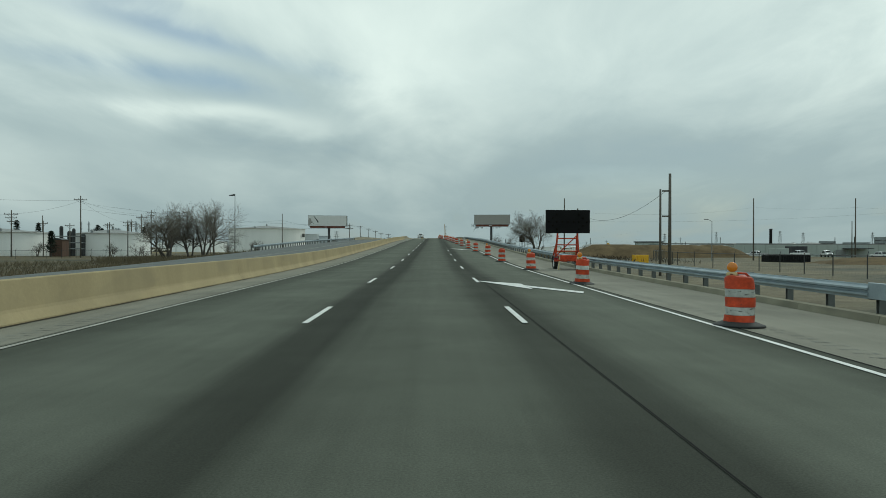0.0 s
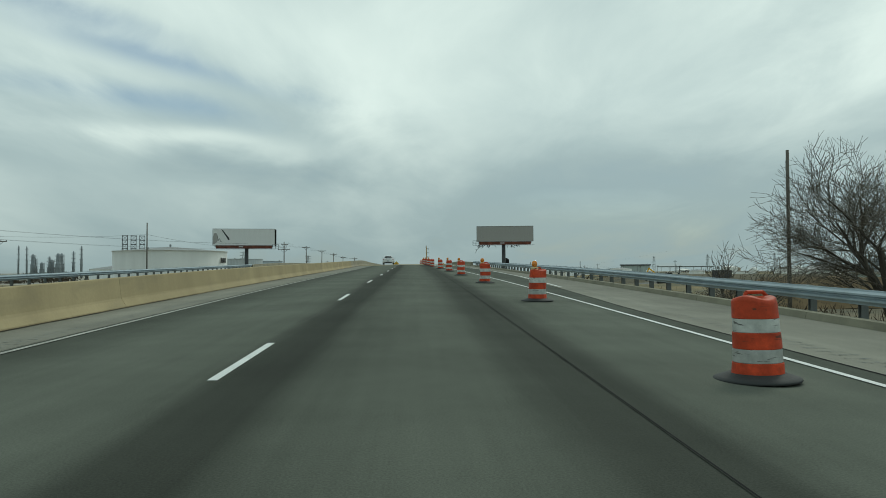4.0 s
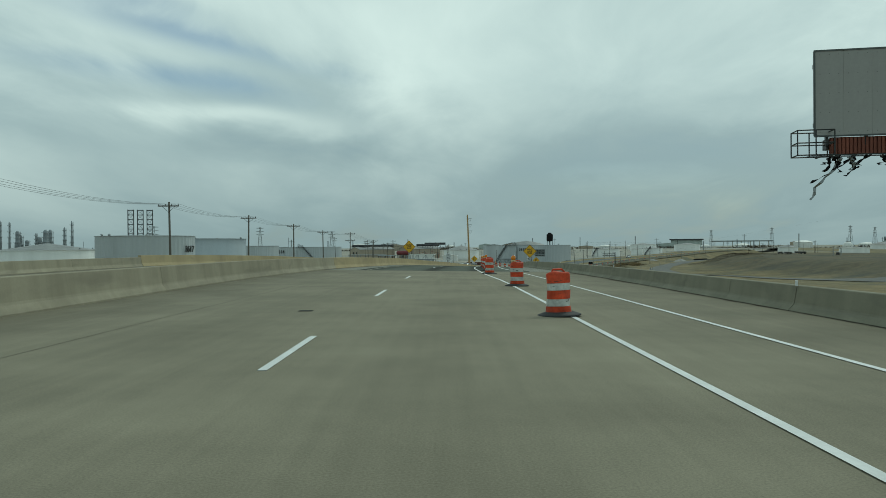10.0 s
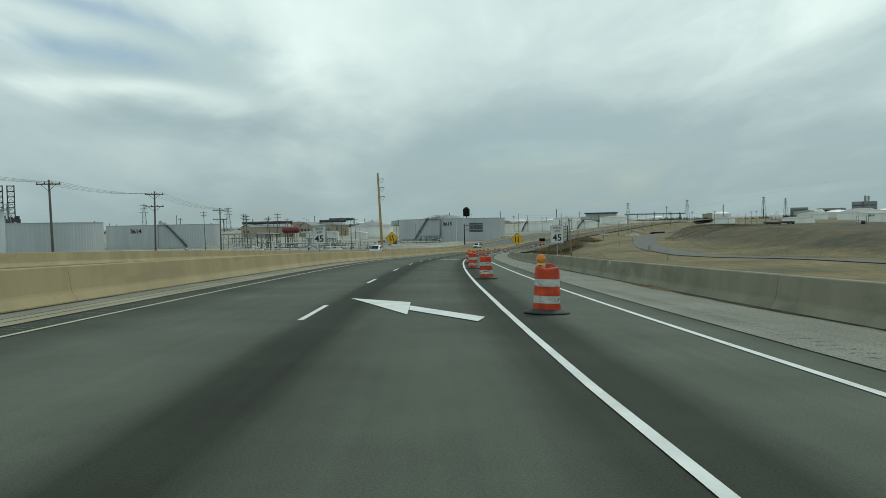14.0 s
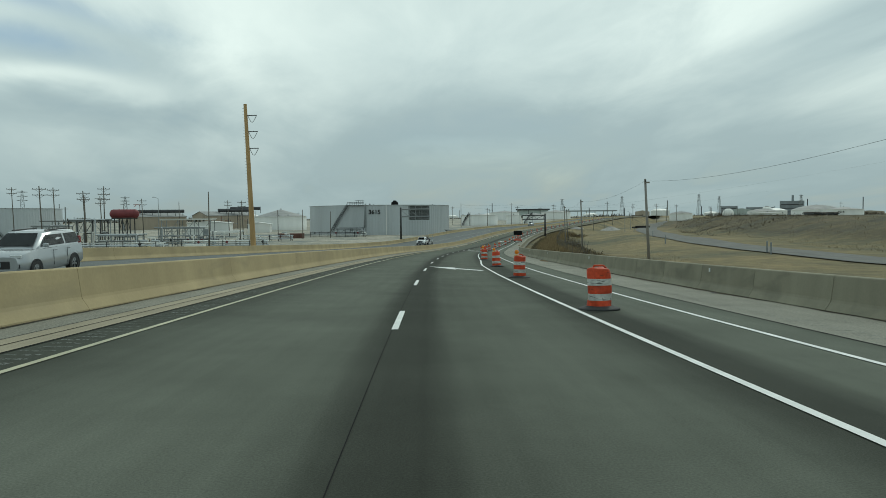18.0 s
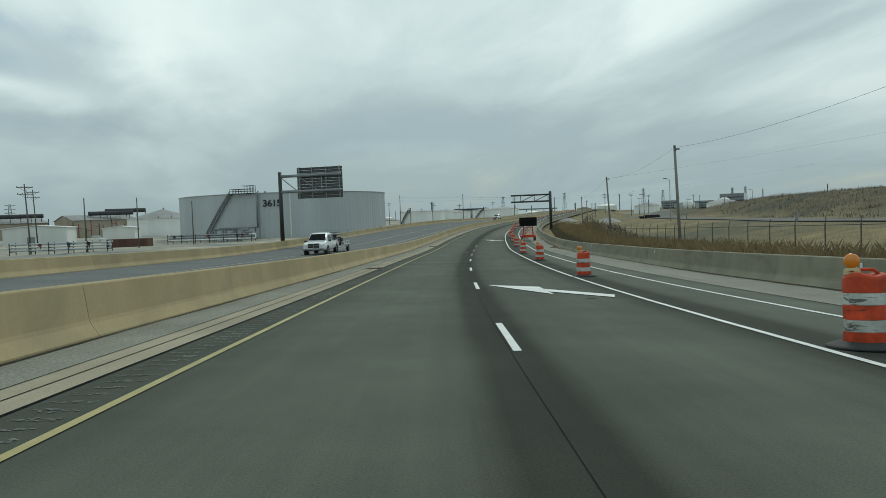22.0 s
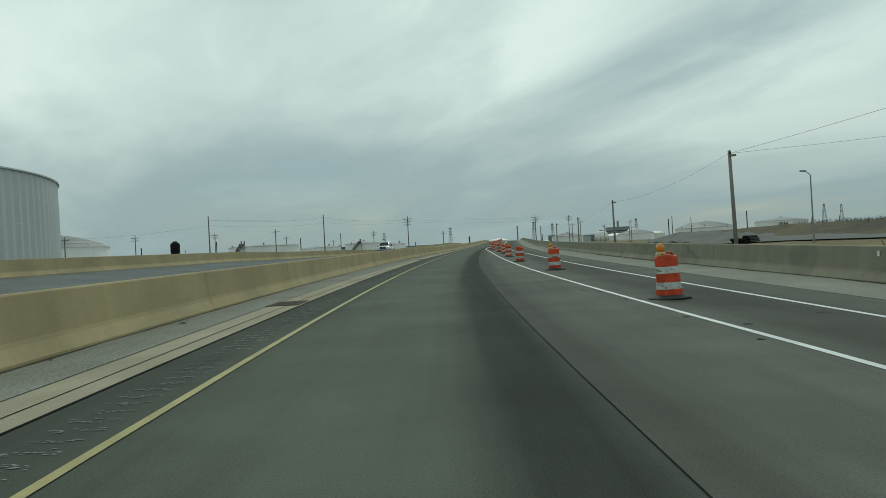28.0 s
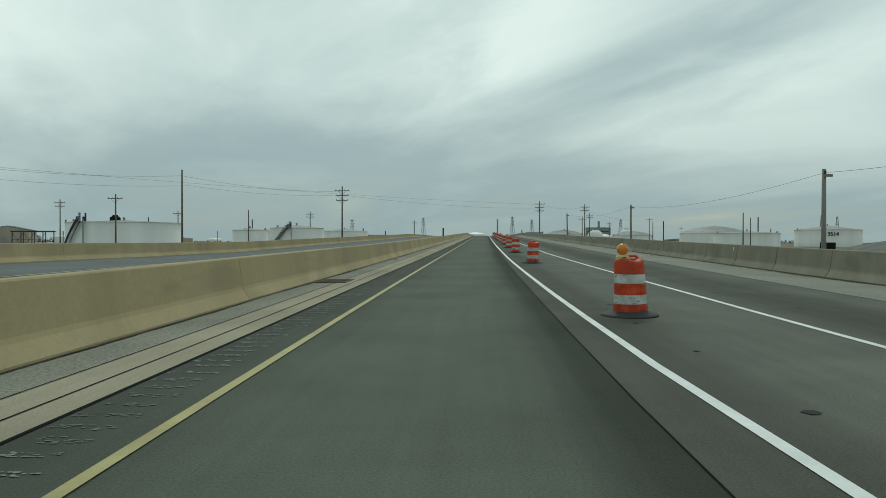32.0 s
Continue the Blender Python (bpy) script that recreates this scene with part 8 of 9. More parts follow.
def bare_tree(x, y, h, spread, seed, label, base=None, stems=1, levels=5, material=BARK):
    g_ = land_at(x, y) if base is None else base
    rnd = random.Random(seed)
    root_ = empty("bare_tree", label, "tree", "bare trees", m=pose(x, y, g_ - 0.1))
    segs = {0: [], 1: [], 2: []}

    def grow(p, d, ln, r, lv):
        kind_ = 0 if lv == levels else 1 if lv >= levels - 1 else 2
        n_ = 4 if lv > 1 else 3
        q = p
        for i in range(n_):
            d = (d + Vector((rnd.uniform(-1, 1), rnd.uniform(-1, 1), rnd.uniform(-0.7, 1.0))) * (0.13 if lv == levels else 0.22)).normalized()
            q2 = q + d * ln / n_
            r2 = r * (0.86 if lv > 1 else 0.8)
            segs[kind_].append((q, q2, r, r2))
            q, r = q2, r2
            if lv <= 0 or (lv == levels and i < 1):
                continue
            for _ in range(2 if i == n_ - 1 else 1 + (rnd.random() < 0.55)):
                side = Vector((rnd.gauss(0, 1), rnd.gauss(0, 1), rnd.gauss(0.1, 0.6)))
                side = (side - d * side.dot(d)).normalized()
                k_ = rnd.uniform(0.55, 1.15) * spread
                grow(q, (d + side * k_).normalized(), ln * rnd.uniform(0.48, 0.72), r * rnd.uniform(0.45, 0.68), lv - 1)

    for k in range(stems):
        lean_ = 0.55 * (stems > 1)
        d0 = Vector((rnd.uniform(-1, 1) * lean_, rnd.uniform(-1, 1) * lean_, 1)).normalized()
        grow(Vector((rnd.uniform(-1, 1) * 0.35 * (stems > 1), rnd.uniform(-1, 1) * 0.35 * (stems > 1), 0)), d0, h * 0.46, h * 0.017 + 0.02, levels)
    top_ = max(b.z for s_ in segs.values() for _, b, _, _ in s_)
    fit_ = h / top_
    for s_ in segs.values():
        s_[:] = [(a * fit_, b * fit_, r0, r1) for a, b, r0, r1 in s_]
    for kind_, nm, sides in ((0, "trunk", 7), (1, "branchwork", 5), (2, "crown", 3)):
        vs, fs = [], []
        for a, b, r0, r1 in segs[kind_]:
            d = (b - a).normalized()
            s_ = d.cross(Vector((0.31, 0.87, 0.38))).normalized()
            t_ = d.cross(s_)
            k0 = len(vs)
            for c, r in ((a, max(r0, 0.008)), (b, max(r1, 0.006))):
                for i in range(sides):
                    an = 6.2832 * i / sides
                    vs.append(tuple(c + (s_ * math.cos(an) + t_ * math.sin(an)) * r))
            for i in range(sides):
                fs.append((k0 + i, k0 + (i + 1) % sides, k0 + sides + (i + 1) % sides, k0 + sides + i))
        if vs:
            me_ = bpy.data.meshes.new(nm)
            me_.from_pydata(vs, [], fs)
            me_.materials.append(material if kind_ < 2 else TWIG)
            ob_ = new(nm, me_)
            ob_.parent = root_
            if kind_ == 2:
                ob_["kind"] = "stuff"
    return root_


bare_tree(16.9, 132, 8.4, 1.05, 3, "wide bare tree with many thin twigs beside the guardrail", base=0.0, stems=4, levels=4)
bare_tree(10.8, 131, 3.6, 0.9, 8, "small leafless shrub beside the guardrail", base=0.4, stems=3, levels=3)
bare_tree(-34.5, 110, 9.2, 0.6, 21, "slender pale bare tree beyond the far guardrail", base=-0.6, levels=4)
for k, (x, y, h) in enumerate(((-40.4, 108, 9.2), (-42.6, 112, 8.0), (-37.4, 113, 9.8), (-39.6, 114, 8.6))):
    bare_tree(x, y, h, 0.85, 31 + k, "dense dark bare tree in a brushy clump", base=-1.0, stems=3, levels=4)
for k, (x, y, h) in enumerate(((-60, 205, 4.6), (-78, 172, 4.0), (-92, 165, 3.6), (-53, 128, 3.4), (-30, 118, 2.6))):
    bare_tree(x, y, h, 0.9, 51 + k, "low leafless shrub in the tank yard", stems=4, levels=3)


def brush(name, spots, count, h0, h1, label, seed, material=BRUSH, blade=0.035):
    """Dry stalks: thin leaning blades. spots: function that gives a place for a random source."""
    rnd = random.Random(seed)
    vs, fs = [], []
    for _ in range(count):
        x, y, z = spots(rnd)
        h_ = rnd.uniform(h0, h1)
        a = rnd.uniform(0, 6.283)
        lx, ly = rnd.gauss(0, 0.28) * h_, rnd.gauss(0, 0.28) * h_
        dx, dy = math.cos(a) * blade, math.sin(a) * blade
        k0 = len(vs)
        vs += [(x - dx, y - dy, z - 0.05), (x + dx, y + dy, z - 0.05), (x + lx * 0.4 + dx * 0.6, y + ly * 0.4 + dy * 0.6, z + h_ * 0.6), (x + lx, y + ly, z + h_)]
        fs += [(k0, k0 + 1, k0 + 2), (k0, k0 + 2, k0 + 3)]
    me_ = bpy.data.meshes.new(name)
    me_.from_pydata(vs, [], fs)
    me_.materials.append(material)
    return tagged(new(name, me_), label, "dry grass", kind="stuff")


def verge(s0, s1, u0, u1):
    def spot(rnd):
        s, u = rnd.uniform(s0, s1), rnd.uniform(u0, u1)
        p = at(s, u)
        return p.x, p.y, land_at(p.x, p.y)
    return spot


def area(x0, x1, y0, y1):
    def spot(rnd):
        x, y = rnd.uniform(x0, x1), rnd.uniform(y0, y1)
        return x, y, land_at(x, y)
    return spot


DRY = surface("dry_stalks", (0.23, 0.18, 0.10), 0.95, var=0.4, grain=3, patch=0.8, bump=0.0, gloss=0.1)
DARK_BRUSH = surface("dark_brush", (0.10, 0.078, 0.055), 0.95, var=0.4, grain=3, patch=0.8, bump=0.0, gloss=0.1)
brush("dry_grass", verge(-20, 206, 11.3, 17), 16000, 0.08, 0.35, "dry grass and weeds behind the guardrail", 1, DRY, 0.010)
brush("dark_brush", verge(5, 206, 11.2, 13), 14000, 0.06, 0.3, "dark weeds under the guardrail", 8, DARK_BRUSH, 0.008)
brush("dry_brush", verge(540, 720, 12.2, 22), 20000, 0.1, 0.45, "dry brown weeds along the chain-link fence", 2, DRY, 0.009)
brush("dark_brush", verge(545, 650, 14.5, 19), 6000, 0.08, 0.35, "dark dead brush along the fence", 3, DARK_BRUSH, 0.008)
brush("verge_brush", area(-64, -25, 50, 104), 9000, 0.15, 0.7, "brown weeds beyond the opposite carriageway", 15, BRUSH, 0.012)
brush("dark_brush", area(-50, -31, 103, 128), 9000, 0.3, 1.3, "brown brushwood round the bare trees", 4, BRUSH, 0.009)
brush("dark_brush", verge(640, 860, 62, 100), 9000, 0.05, 0.2, "low dark weeds on the hill crest", 6, DARK_BRUSH, 0.03)
brush("dark_brush", area(8, 40, 112, 240), 5000, 0.3, 1.2, "dark brush below the embankment", 7, DARK_BRUSH, 0.012)

brush("tall_weeds", verge(560, 725, 10.9, 15.5), 14000, 0.3, 0.95, "tall dry weeds behind the outer barrier", 11, BRUSH, 0.006)
RED_WEED = surface("rusty_seed_heads", (0.13, 0.07, 0.038), 0.95, var=0.3, gloss=0.1)
brush("dock_stalks", verge(580, 650, 13, 17), 420, 0.5, 1.1, "rusty brown seed stalks among the weeds", 12, RED_WEED, 0.009)
brush("field_grass", verge(395, 560, 10.9, 30), 16000, 0.05, 0.22, "short tan grass beside the outer barrier", 13, DRY, 0.010)
TAN_WEED = surface("tan_weed_stalks", (0.33, 0.25, 0.135), 0.95, var=0.4, grain=3, patch=0.8, bump=0.0, gloss=0.1)
brush("fence_weeds", verge(556, 716, 12.5, 18), 17000, 0.5, 1.5, "dense tan weeds grown up round the fence", 21, TAN_WEED, 0.007)
brush("dark_brush", verge(556, 716, 13.5, 21), 3000, 0.3, 1.1, "dark dead stalks among the fence weeds", 22, DARK_BRUSH, 0.007)
brush("hill_scrub", verge(640, 830, 52, 80), 5000, 0.2, 0.75, "dark scrub on the rough hill face", 23, DARK_BRUSH, 0.03)
brush("hill_tussocks", verge(500, 880, 58, 86), 16000, 0.1, 0.36, "rough brown tussocks on the hill face", 14, DRY, 0.022)

WEATHERED = surface("weathered_fence_steel", (0.13, 0.12, 0.10), 0.7, metal=0.3, var=0.3)

# ---- chain-link fences ----


def fence(name, path, height, label, post_step=3.0, post_r=0.032, mat=STEEL_DK, link_step=0.3):
    root_ = empty(name, label, "chain-link fence", kind="structure")
    rails = bmesh.new()
    vs, es = [], []
    post_me = None
    for (x0, y0), (x1, y1) in zip(path, path[1:]):
        ln = math.hypot(x1 - x0, y1 - y0)
        n = max(1, int(ln / post_step))
        for i in range(n):
            k0, k1 = i / n, (i + 1) / n
            a = Vector((x0 + (x1 - x0) * k0, y0 + (y1 - y0) * k0, 0))
            b = Vector((x0 + (x1 - x0) * k1, y0 + (y1 - y0) * k1, 0))
            a.z, b.z = land_at(a.x, a.y), land_at(b.x, b.y)
            if post_me is None:
                bm = bmesh.new()
                rod(bm, (0, 0, -0.3), (0, 0, height + 0.05), post_r, 6)
                rod(bm, (0, 0, height + 0.05), (0.18, 0, height + 0.38), 0.025, 5)
                post_me = mesh_of(bm, "fence_post", mat)
            ob_ = new("fence_post", post_me)
            ob_.parent = root_
            ob_.matrix_basis = pose(a.x, a.y, a.z, 0, 0, 30)
            up = Vector((0, 0, height))
            rod(rails, a + up, b + up, post_r * 0.75, 5)
            m_ = int((b - a).length / link_step)
            for j in range(m_):
                p, q = a.lerp(b, j / m_), a.lerp(b, min(1, (j + height / link_step * 0.5) / m_))
                dz = height * min(1, (1 - j / m_) / max(height / link_step * 0.5 / m_, 1e-6))
                es.append((p, q + Vector((0, 0, dz))))
                es.append((p + up, q + up - Vector((0, 0, dz))))
    part("top_rail", rails, mat, root_)
    fs = []
    for p, q in es:
        d = (q - p).normalized()
        s_ = d.cross(Vector((0, 0, 1))).normalized() * 0.0022
        t_ = d.cross(s_).normalized() * 0.0022
        k0 = len(vs)
        vs += [tuple(p + s_), tuple(p - s_), tuple(p + t_), tuple(q + s_), tuple(q - s_), tuple(q + t_)]
        fs += [(k0, k0 + 1, k0 + 4, k0 + 3), (k0 + 1, k0 + 2, k0 + 5, k0 + 4), (k0 + 2, k0, k0 + 3, k0 + 5)]
    me_ = bpy.data.meshes.new("chain_link")
    me_.from_pydata(vs, [], fs)
    me_.materials.append(POST_ST)
    ob_ = new("chain_link", me_)
    ob_.parent = root_
    ob_["kind"] = "stuff"
    return root_


fence("field_fence", [tuple(at(s, u)[:2]) for s, u in ((536, 16.5), (560, 16.2), (600, 16.0), (640, 16.0), (680, 16.5), (704, 18))], 2.1, "dark chain-link fence with leaning top arms along weeds", 3.0, 0.03, WEATHERED, 0.45)
fence("yard_fence", [(33.5, 42), (35, 60), (36.5, 84), (35.5, 110), (42, 145), (56, 185)], 1.9, "dark chain-link fence with leaning top arms round the yard", 5.5, 0.055, link_step=0.6)
fence("tank_fence", [(-110, 138), (-80, 142), (-56, 140)], 1.6, "low dark fence in front of the white tanks", link_step=0.6)

# ---- storage yard ----
root = empty("warehouse", "long pale green metal warehouse with a flat roof", "warehouse", m=pose(130, 216, land_at(130, 216)))
hh = 2.1 - land_at(130, 216)
for i in range(28):
    bm = bmesh.new()
    box(bm, 3.02, 0.2, hh, -42 + 3.05 * i, 0, hh / 2)
    box(bm, 0.1, 0.08, hh, -43.4 + 3.05 * i, -0.13, hh / 2)
    part("wall_panel", bm, WALL_PALE, root)
bm = bmesh.new()
box(bm, 86, 40, 0.4, 0, 20, hh + 0.2)
part("flat_roof", bm, TANK_ROOF, root)
bm = bmesh.new()
box(bm, 85, 38, hh - 0.2, 0, 19.3, hh / 2 - 0.1)
part("wall_core", bm, WALL_PALE, root)
for x, w_ in ((-30, 3.6), (-12, 3.0), (4, 4.2), (18, 3.0)):
    bm = bmesh.new()
    box(bm, w_, 0.12, hh * 0.62, x, -0.2, hh * 0.31)
    part("roller_door", bm, STEEL_LT, root)
bm = bmesh.new()
box(bm, 7, 4, 0.25, -8, -2.2, hh * 0.72)
part("door_canopy", bm, ROOF_DK, root)
for x, y, w_, d_, h_, mt, nm, lb, ct in ((32, 118, 2.2, 1.6, 1.3, SIGN_Y, "skip_container", "small yellow steel waste container in the yard", "waste container"), (66, 140, 9, 2.4, 1.3, BLACK_PANEL, "flatbed_trailer", "dark flatbed trailer standing in the yard", "trailer"), (84, 182, 4, 2.4, 2.4, WALL_PALE, "site_cabin", "pale site cabin beside the warehouse", "site cabin"), (100, 206, 5, 3, 2.8, ROOF_DK, "loading_shed", "small dark-roofed loading shed", "shed"), (105, 360, 6, 3, 2.6, ROOF_DK, "dark_container", "dark steel container on the dry field", "container"), (273.6, 864.6, 2.8, 2.2, 2.4, BLACK_PANEL, "dark_cabin", "dark boxy cabin on the hill top", "cabin")):
    root = empty(nm, lb, ct, m=pose(x, y, land_at(x, y), 0, 0, 12))
    bm = bmesh.new()
    box(bm, w_, d_, h_, 0, 0, h_ / 2 + 0.1, bevel=0.05)
    part("shell", bm, mt, root)
    for i in range(int(w_ / 0.5)):
        bm = bmesh.new()
        box(bm, 0.06, 0.06, h_ * 0.9, -w_ / 2 + 0.25 + 0.5 * i, -d_ / 2 - 0.02, h_ / 2 + 0.1)
        part("rib", bm, mt, root)
    bm = bmesh.new()
    box(bm, w_ * 0.9, d_ * 0.9, 0.14, 0, 0, 0.07)
    part("skid", bm, STEEL_DK, root)

# earth bank, stack and plant between the white tanks
SOIL = surface("bare_brown_soil", (0.17, 0.125, 0.07), 0.95, var=0.4, grain=3, patch=0.3, bump=0.3, gloss=0.1)
rnd = random.Random(12)
for x0, x1, y, h_, lb in ((33, 80, 190, 3.4, "long brown earth bank in front of the warehouse"), (62, 120, 120, 1.1, "low brown grassy bank across the yard")):
    g = land_at((x0 + x1) / 2, y)
    bm = bmesh.new()
    rows_ = []
    for x in np.arange(x0, x1 + 0.1, 2.0):
        k_ = min(1, (x - x0) / 6, (x1 - x) / 6) ** 0.6 if x0 < x < x1 else 0
        rows_.append([bm.verts.new((x, y + v * 7 + rnd.uniform(-0.4, 0.4), g - 0.3 + (h_ * k_ * (1 - abs(v) ** 1.5) + 0.25 + rnd.uniform(-0.1, 0.1)))) for v in (-1, -0.75, -0.5, -0.2, 0, 0.2, 0.5, 0.75, 1)])
    for p, q in zip(rows_, rows_[1:]):
        for i in range(8):
            bm.faces.new((p[i], q[i], q[i + 1], p[i + 1]))
    bmesh.ops.recalc_face_normals(bm, faces=bm.faces)
    tagged(part("earth_bank", bm, SOIL, smooth=True), lb, "earth bank", kind="structure")
root = empty("chimney_stack", "slim black steel chimney stack behind the warehouse", "chimney", m=pose(118, 262, land_at(118, 262)))
bm = bmesh.new()
cone(bm, 0.55, 0.5, 8.0 - land_at(118, 262), 0, 0, 0, 14)
part("shaft", bm, BLACK_PANEL, root, smooth=True)
bm = bmesh.new()
cone(bm, 0.58, 0.58, 0.3, 0, 0, 7.72 - land_at(118, 262), 14)
part("rim", bm, STEEL_DK, root)
root = empty("process_columns", "dark steel process columns and pipes between the white tanks", "process plant", m=pose(-93, 182, land_at(-93, 182)))
g = land_at(-93, 182)
for x, y, rr, top_ in ((-2.2, 0, 0.45, 6.2), (-0.6, 1.0, 0.6, 5.0), (1.2, -0.6, 0.4, 5.6), (2.6, 1.2, 0.7, 4.2)):
    bm = bmesh.new()
    lathe(bm, [(rr, 0), (rr, top_ - g - 0.4), (rr * 0.7, top_ - g - 0.1), (0.02, top_ - g)], 12)
    bmesh.ops.transform(bm, matrix=pose(x, y, 0), verts=bm.verts)
    part("column", bm, STEEL_DK, root, smooth=False)
for z in (1.5, 3.0, 4.6):
    bm = bmesh.new()
    rod(bm, (-3.5, -1, z - g - 1), (4, -1, z - g - 1), 0.12, 6)
    part("pipe_run", bm, STEEL_LT, root)
for x in (-3.4, 0.2, 3.8):
    bm = bmesh.new()
    rod(bm, (x, -1, 0), (x, -1, 4.0 - g), 0.1, 6)
    part("pipe_post", bm, STEEL_DK, root)
root = empty("brown_shed", "small brown rusty metal shed beside the white tanks", "shed", m=pose(-90.5, 172, land_at(-90.5, 172)))
g = land_at(-90.5, 172)
bm = bmesh.new()
box(bm, 3.0, 3.0, 2.6 - g, 0, 0, (2.6 - g) / 2)
part("wall", bm, surface("rusty_shed_siding", (0.13, 0.075, 0.05), 0.8, var=0.35, streak=True), root)
bm = bmesh.new()
prism(bm, [(-1.7, 0), (0, 0.5), (1.7, 0)], 3.3, Matrix.Translation((0, -1.65, 2.6 - g)))
bmesh.ops.recalc_face_normals(bm, faces=bm.faces)
part("roof", bm, ROOF_DK, root)

# excavator
g = land_at(93, 389)
root = empty("excavator", "yellow tracked excavator with a raised boom", "excavator", m=pose(93, 389, g, 0, 0, 75))
for sx in (-1, 1):
    bm = bmesh.new()
    box(bm, 0.6, 3.8, 0.8, sx * 1.1, 0, 0.4, bevel=0.3)
    part("track", bm, RUBBER, root)
bm = bmesh.new()
box(bm, 2.6, 3.0, 1.0, 0, -0.3, 1.5, bevel=0.15)
part("engine_deck", bm, SIGN_Y, root)
bm = bmesh.new()
box(bm, 1.0, 1.4, 1.5, -0.7, 0.7, 2.4, bevel=0.1)
cab_ob = part("cab", bm, SIGN_Y, root)
bm = bmesh.new()
box(bm, 0.9, 0.05, 1.0, -0.7, 1.42, 2.6)
part("cab_window", bm, GLASS, cab_ob)
bm = bmesh.new()
loft(bm, [[(x, y + dy, z + dz) for x, dy, dz in ((-0.2, 0, -0.3), (-0.2, 0, 0.3), (0.2, 0, 0.3), (0.2, 0, -0.3))] for y, z in ((1.0, 1.8), (2.6, 4.4), (4.8, 6.0))])
part("boom", bm, SIGN_Y, root)
bm = bmesh.new()
loft(bm, [[(x, y + dy, z) for x, dy in ((-0.17, -0.25), (-0.17, 0.25), (0.17, 0.25), (0.17, -0.25))] for y, z in ((4.7, 6.2), (5.6, 3.8), (6.0, 2.2))])
part("stick", bm, SIGN_Y, root)
bm = bmesh.new()
lathe(bm, [(0.7, -0.5), (0.7, 0.5)], 12)
bmesh.ops.transform(bm, matrix=pose(0, 5.8, 1.7, 0, 90, 0), verts=bm.verts)
part("bucket", bm, STEEL_DK, root)

# ---- field beside the hill: ramp road, gravel, pipes, marker posts ----
path = [(400, 104), (440, 88), (476, 71), (507, 60), (530, 49.5), (560, 45), (596, 44.5), (640, 44.5), (690, 44), (740, 41.5), (790, 40), (850, 42), (923, 34), (1000, 30)]
ps, pu = zip(*path)
bm = bmesh.new()
uvl = bm.loops.layers.uv.new("UVMap")
prev = None
for s in np.arange(400, 1000, 3.0):
    u = float(np.interp(s, ps, pu))
    row = []
    for du in (-4.0, 0, 4.0):
        p = at(s, u + du)
        row.append((bm.verts.new((p.x, p.y, land_at(p.x, p.y) + 0.14)), du, s))
    if prev:
        for k in range(2):
            q = (prev[k], prev[k + 1], row[k + 1], row[k])
            f_ = bm.faces.new([v[0] for v in q])
            for lp, v in zip(f_.loops, q):
                lp[uvl].uv = (v[1], v[2])
    prev = row
tagged(part("ramp_road", bm, SIDE_ROAD), "pale grey side road curving below the hill", "road", kind="structure")
for s, u in ((500, 40), (548, 42), (552, 42.8), (590, 36), (640, 40), (700, 38)):
    p = at(s, u)
    bm = bmesh.new()
    rod(bm, (0, 0, -0.2), (0, 0, 1.5), 0.11, 8)
    cone(bm, 0.14, 0.1, 0.12, 0, 0, 1.48, 8)
    ob = part("marker_post", bm, STEEL_LT)
    ob.matrix_basis = pose(p.x, p.y, land_at(p.x, p.y))
    tagged(ob, "short grey pipeline marker post on the grass", "marker post", "pipeline marker posts")
rnd = random.Random(9)
for x, y, r, h_, mt, lb in ((152, 760, 5.5, 1.9, STONE, "pale grey crushed stone pile on the field"), (128, 742, 3.5, 1.0, STONE, "low pale gravel heap on the field")):
    bm = bmesh.new()
    rings = lathe(bm, [(r * k_, h_ * (1 - k_) ** 1.0 * (1 + 0.15 * (k_ < 0.9))) for k_ in (1.0, 0.8, 0.6, 0.4, 0.2, 0.02)], 22, caps=False)
    for v in bm.verts:
        v.co += Vector((rnd.uniform(-0.2, 0.2), rnd.uniform(-0.2, 0.2), rnd.uniform(-0.08, 0.1)))
    ob = part("gravel_mound", bm, mt, smooth=False)
    ob.matrix_basis = pose(x, y, land_at(x, y) - 0.15)
    tagged(ob, lb, "stone pile")
root = empty("pipe_bundle", "bundle of black plastic pipes lying on the field", "pipes", m=pose(164, 752, land_at(164, 752), 0, 0, 35))
for i in range(14):
    bm = bmesh.new()
    z = 0.22 + 0.34 * (i // 6)
    rod(bm, (-6 + rnd.uniform(-1, 1), (i % 6) * 0.42 + 0.2 * (i // 6), z), (6 + rnd.uniform(-1, 1), (i % 6) * 0.42 + 0.2 * (i // 6), z), 0.2, 8)
    part("pipe", bm, BLACK_PANEL, root)

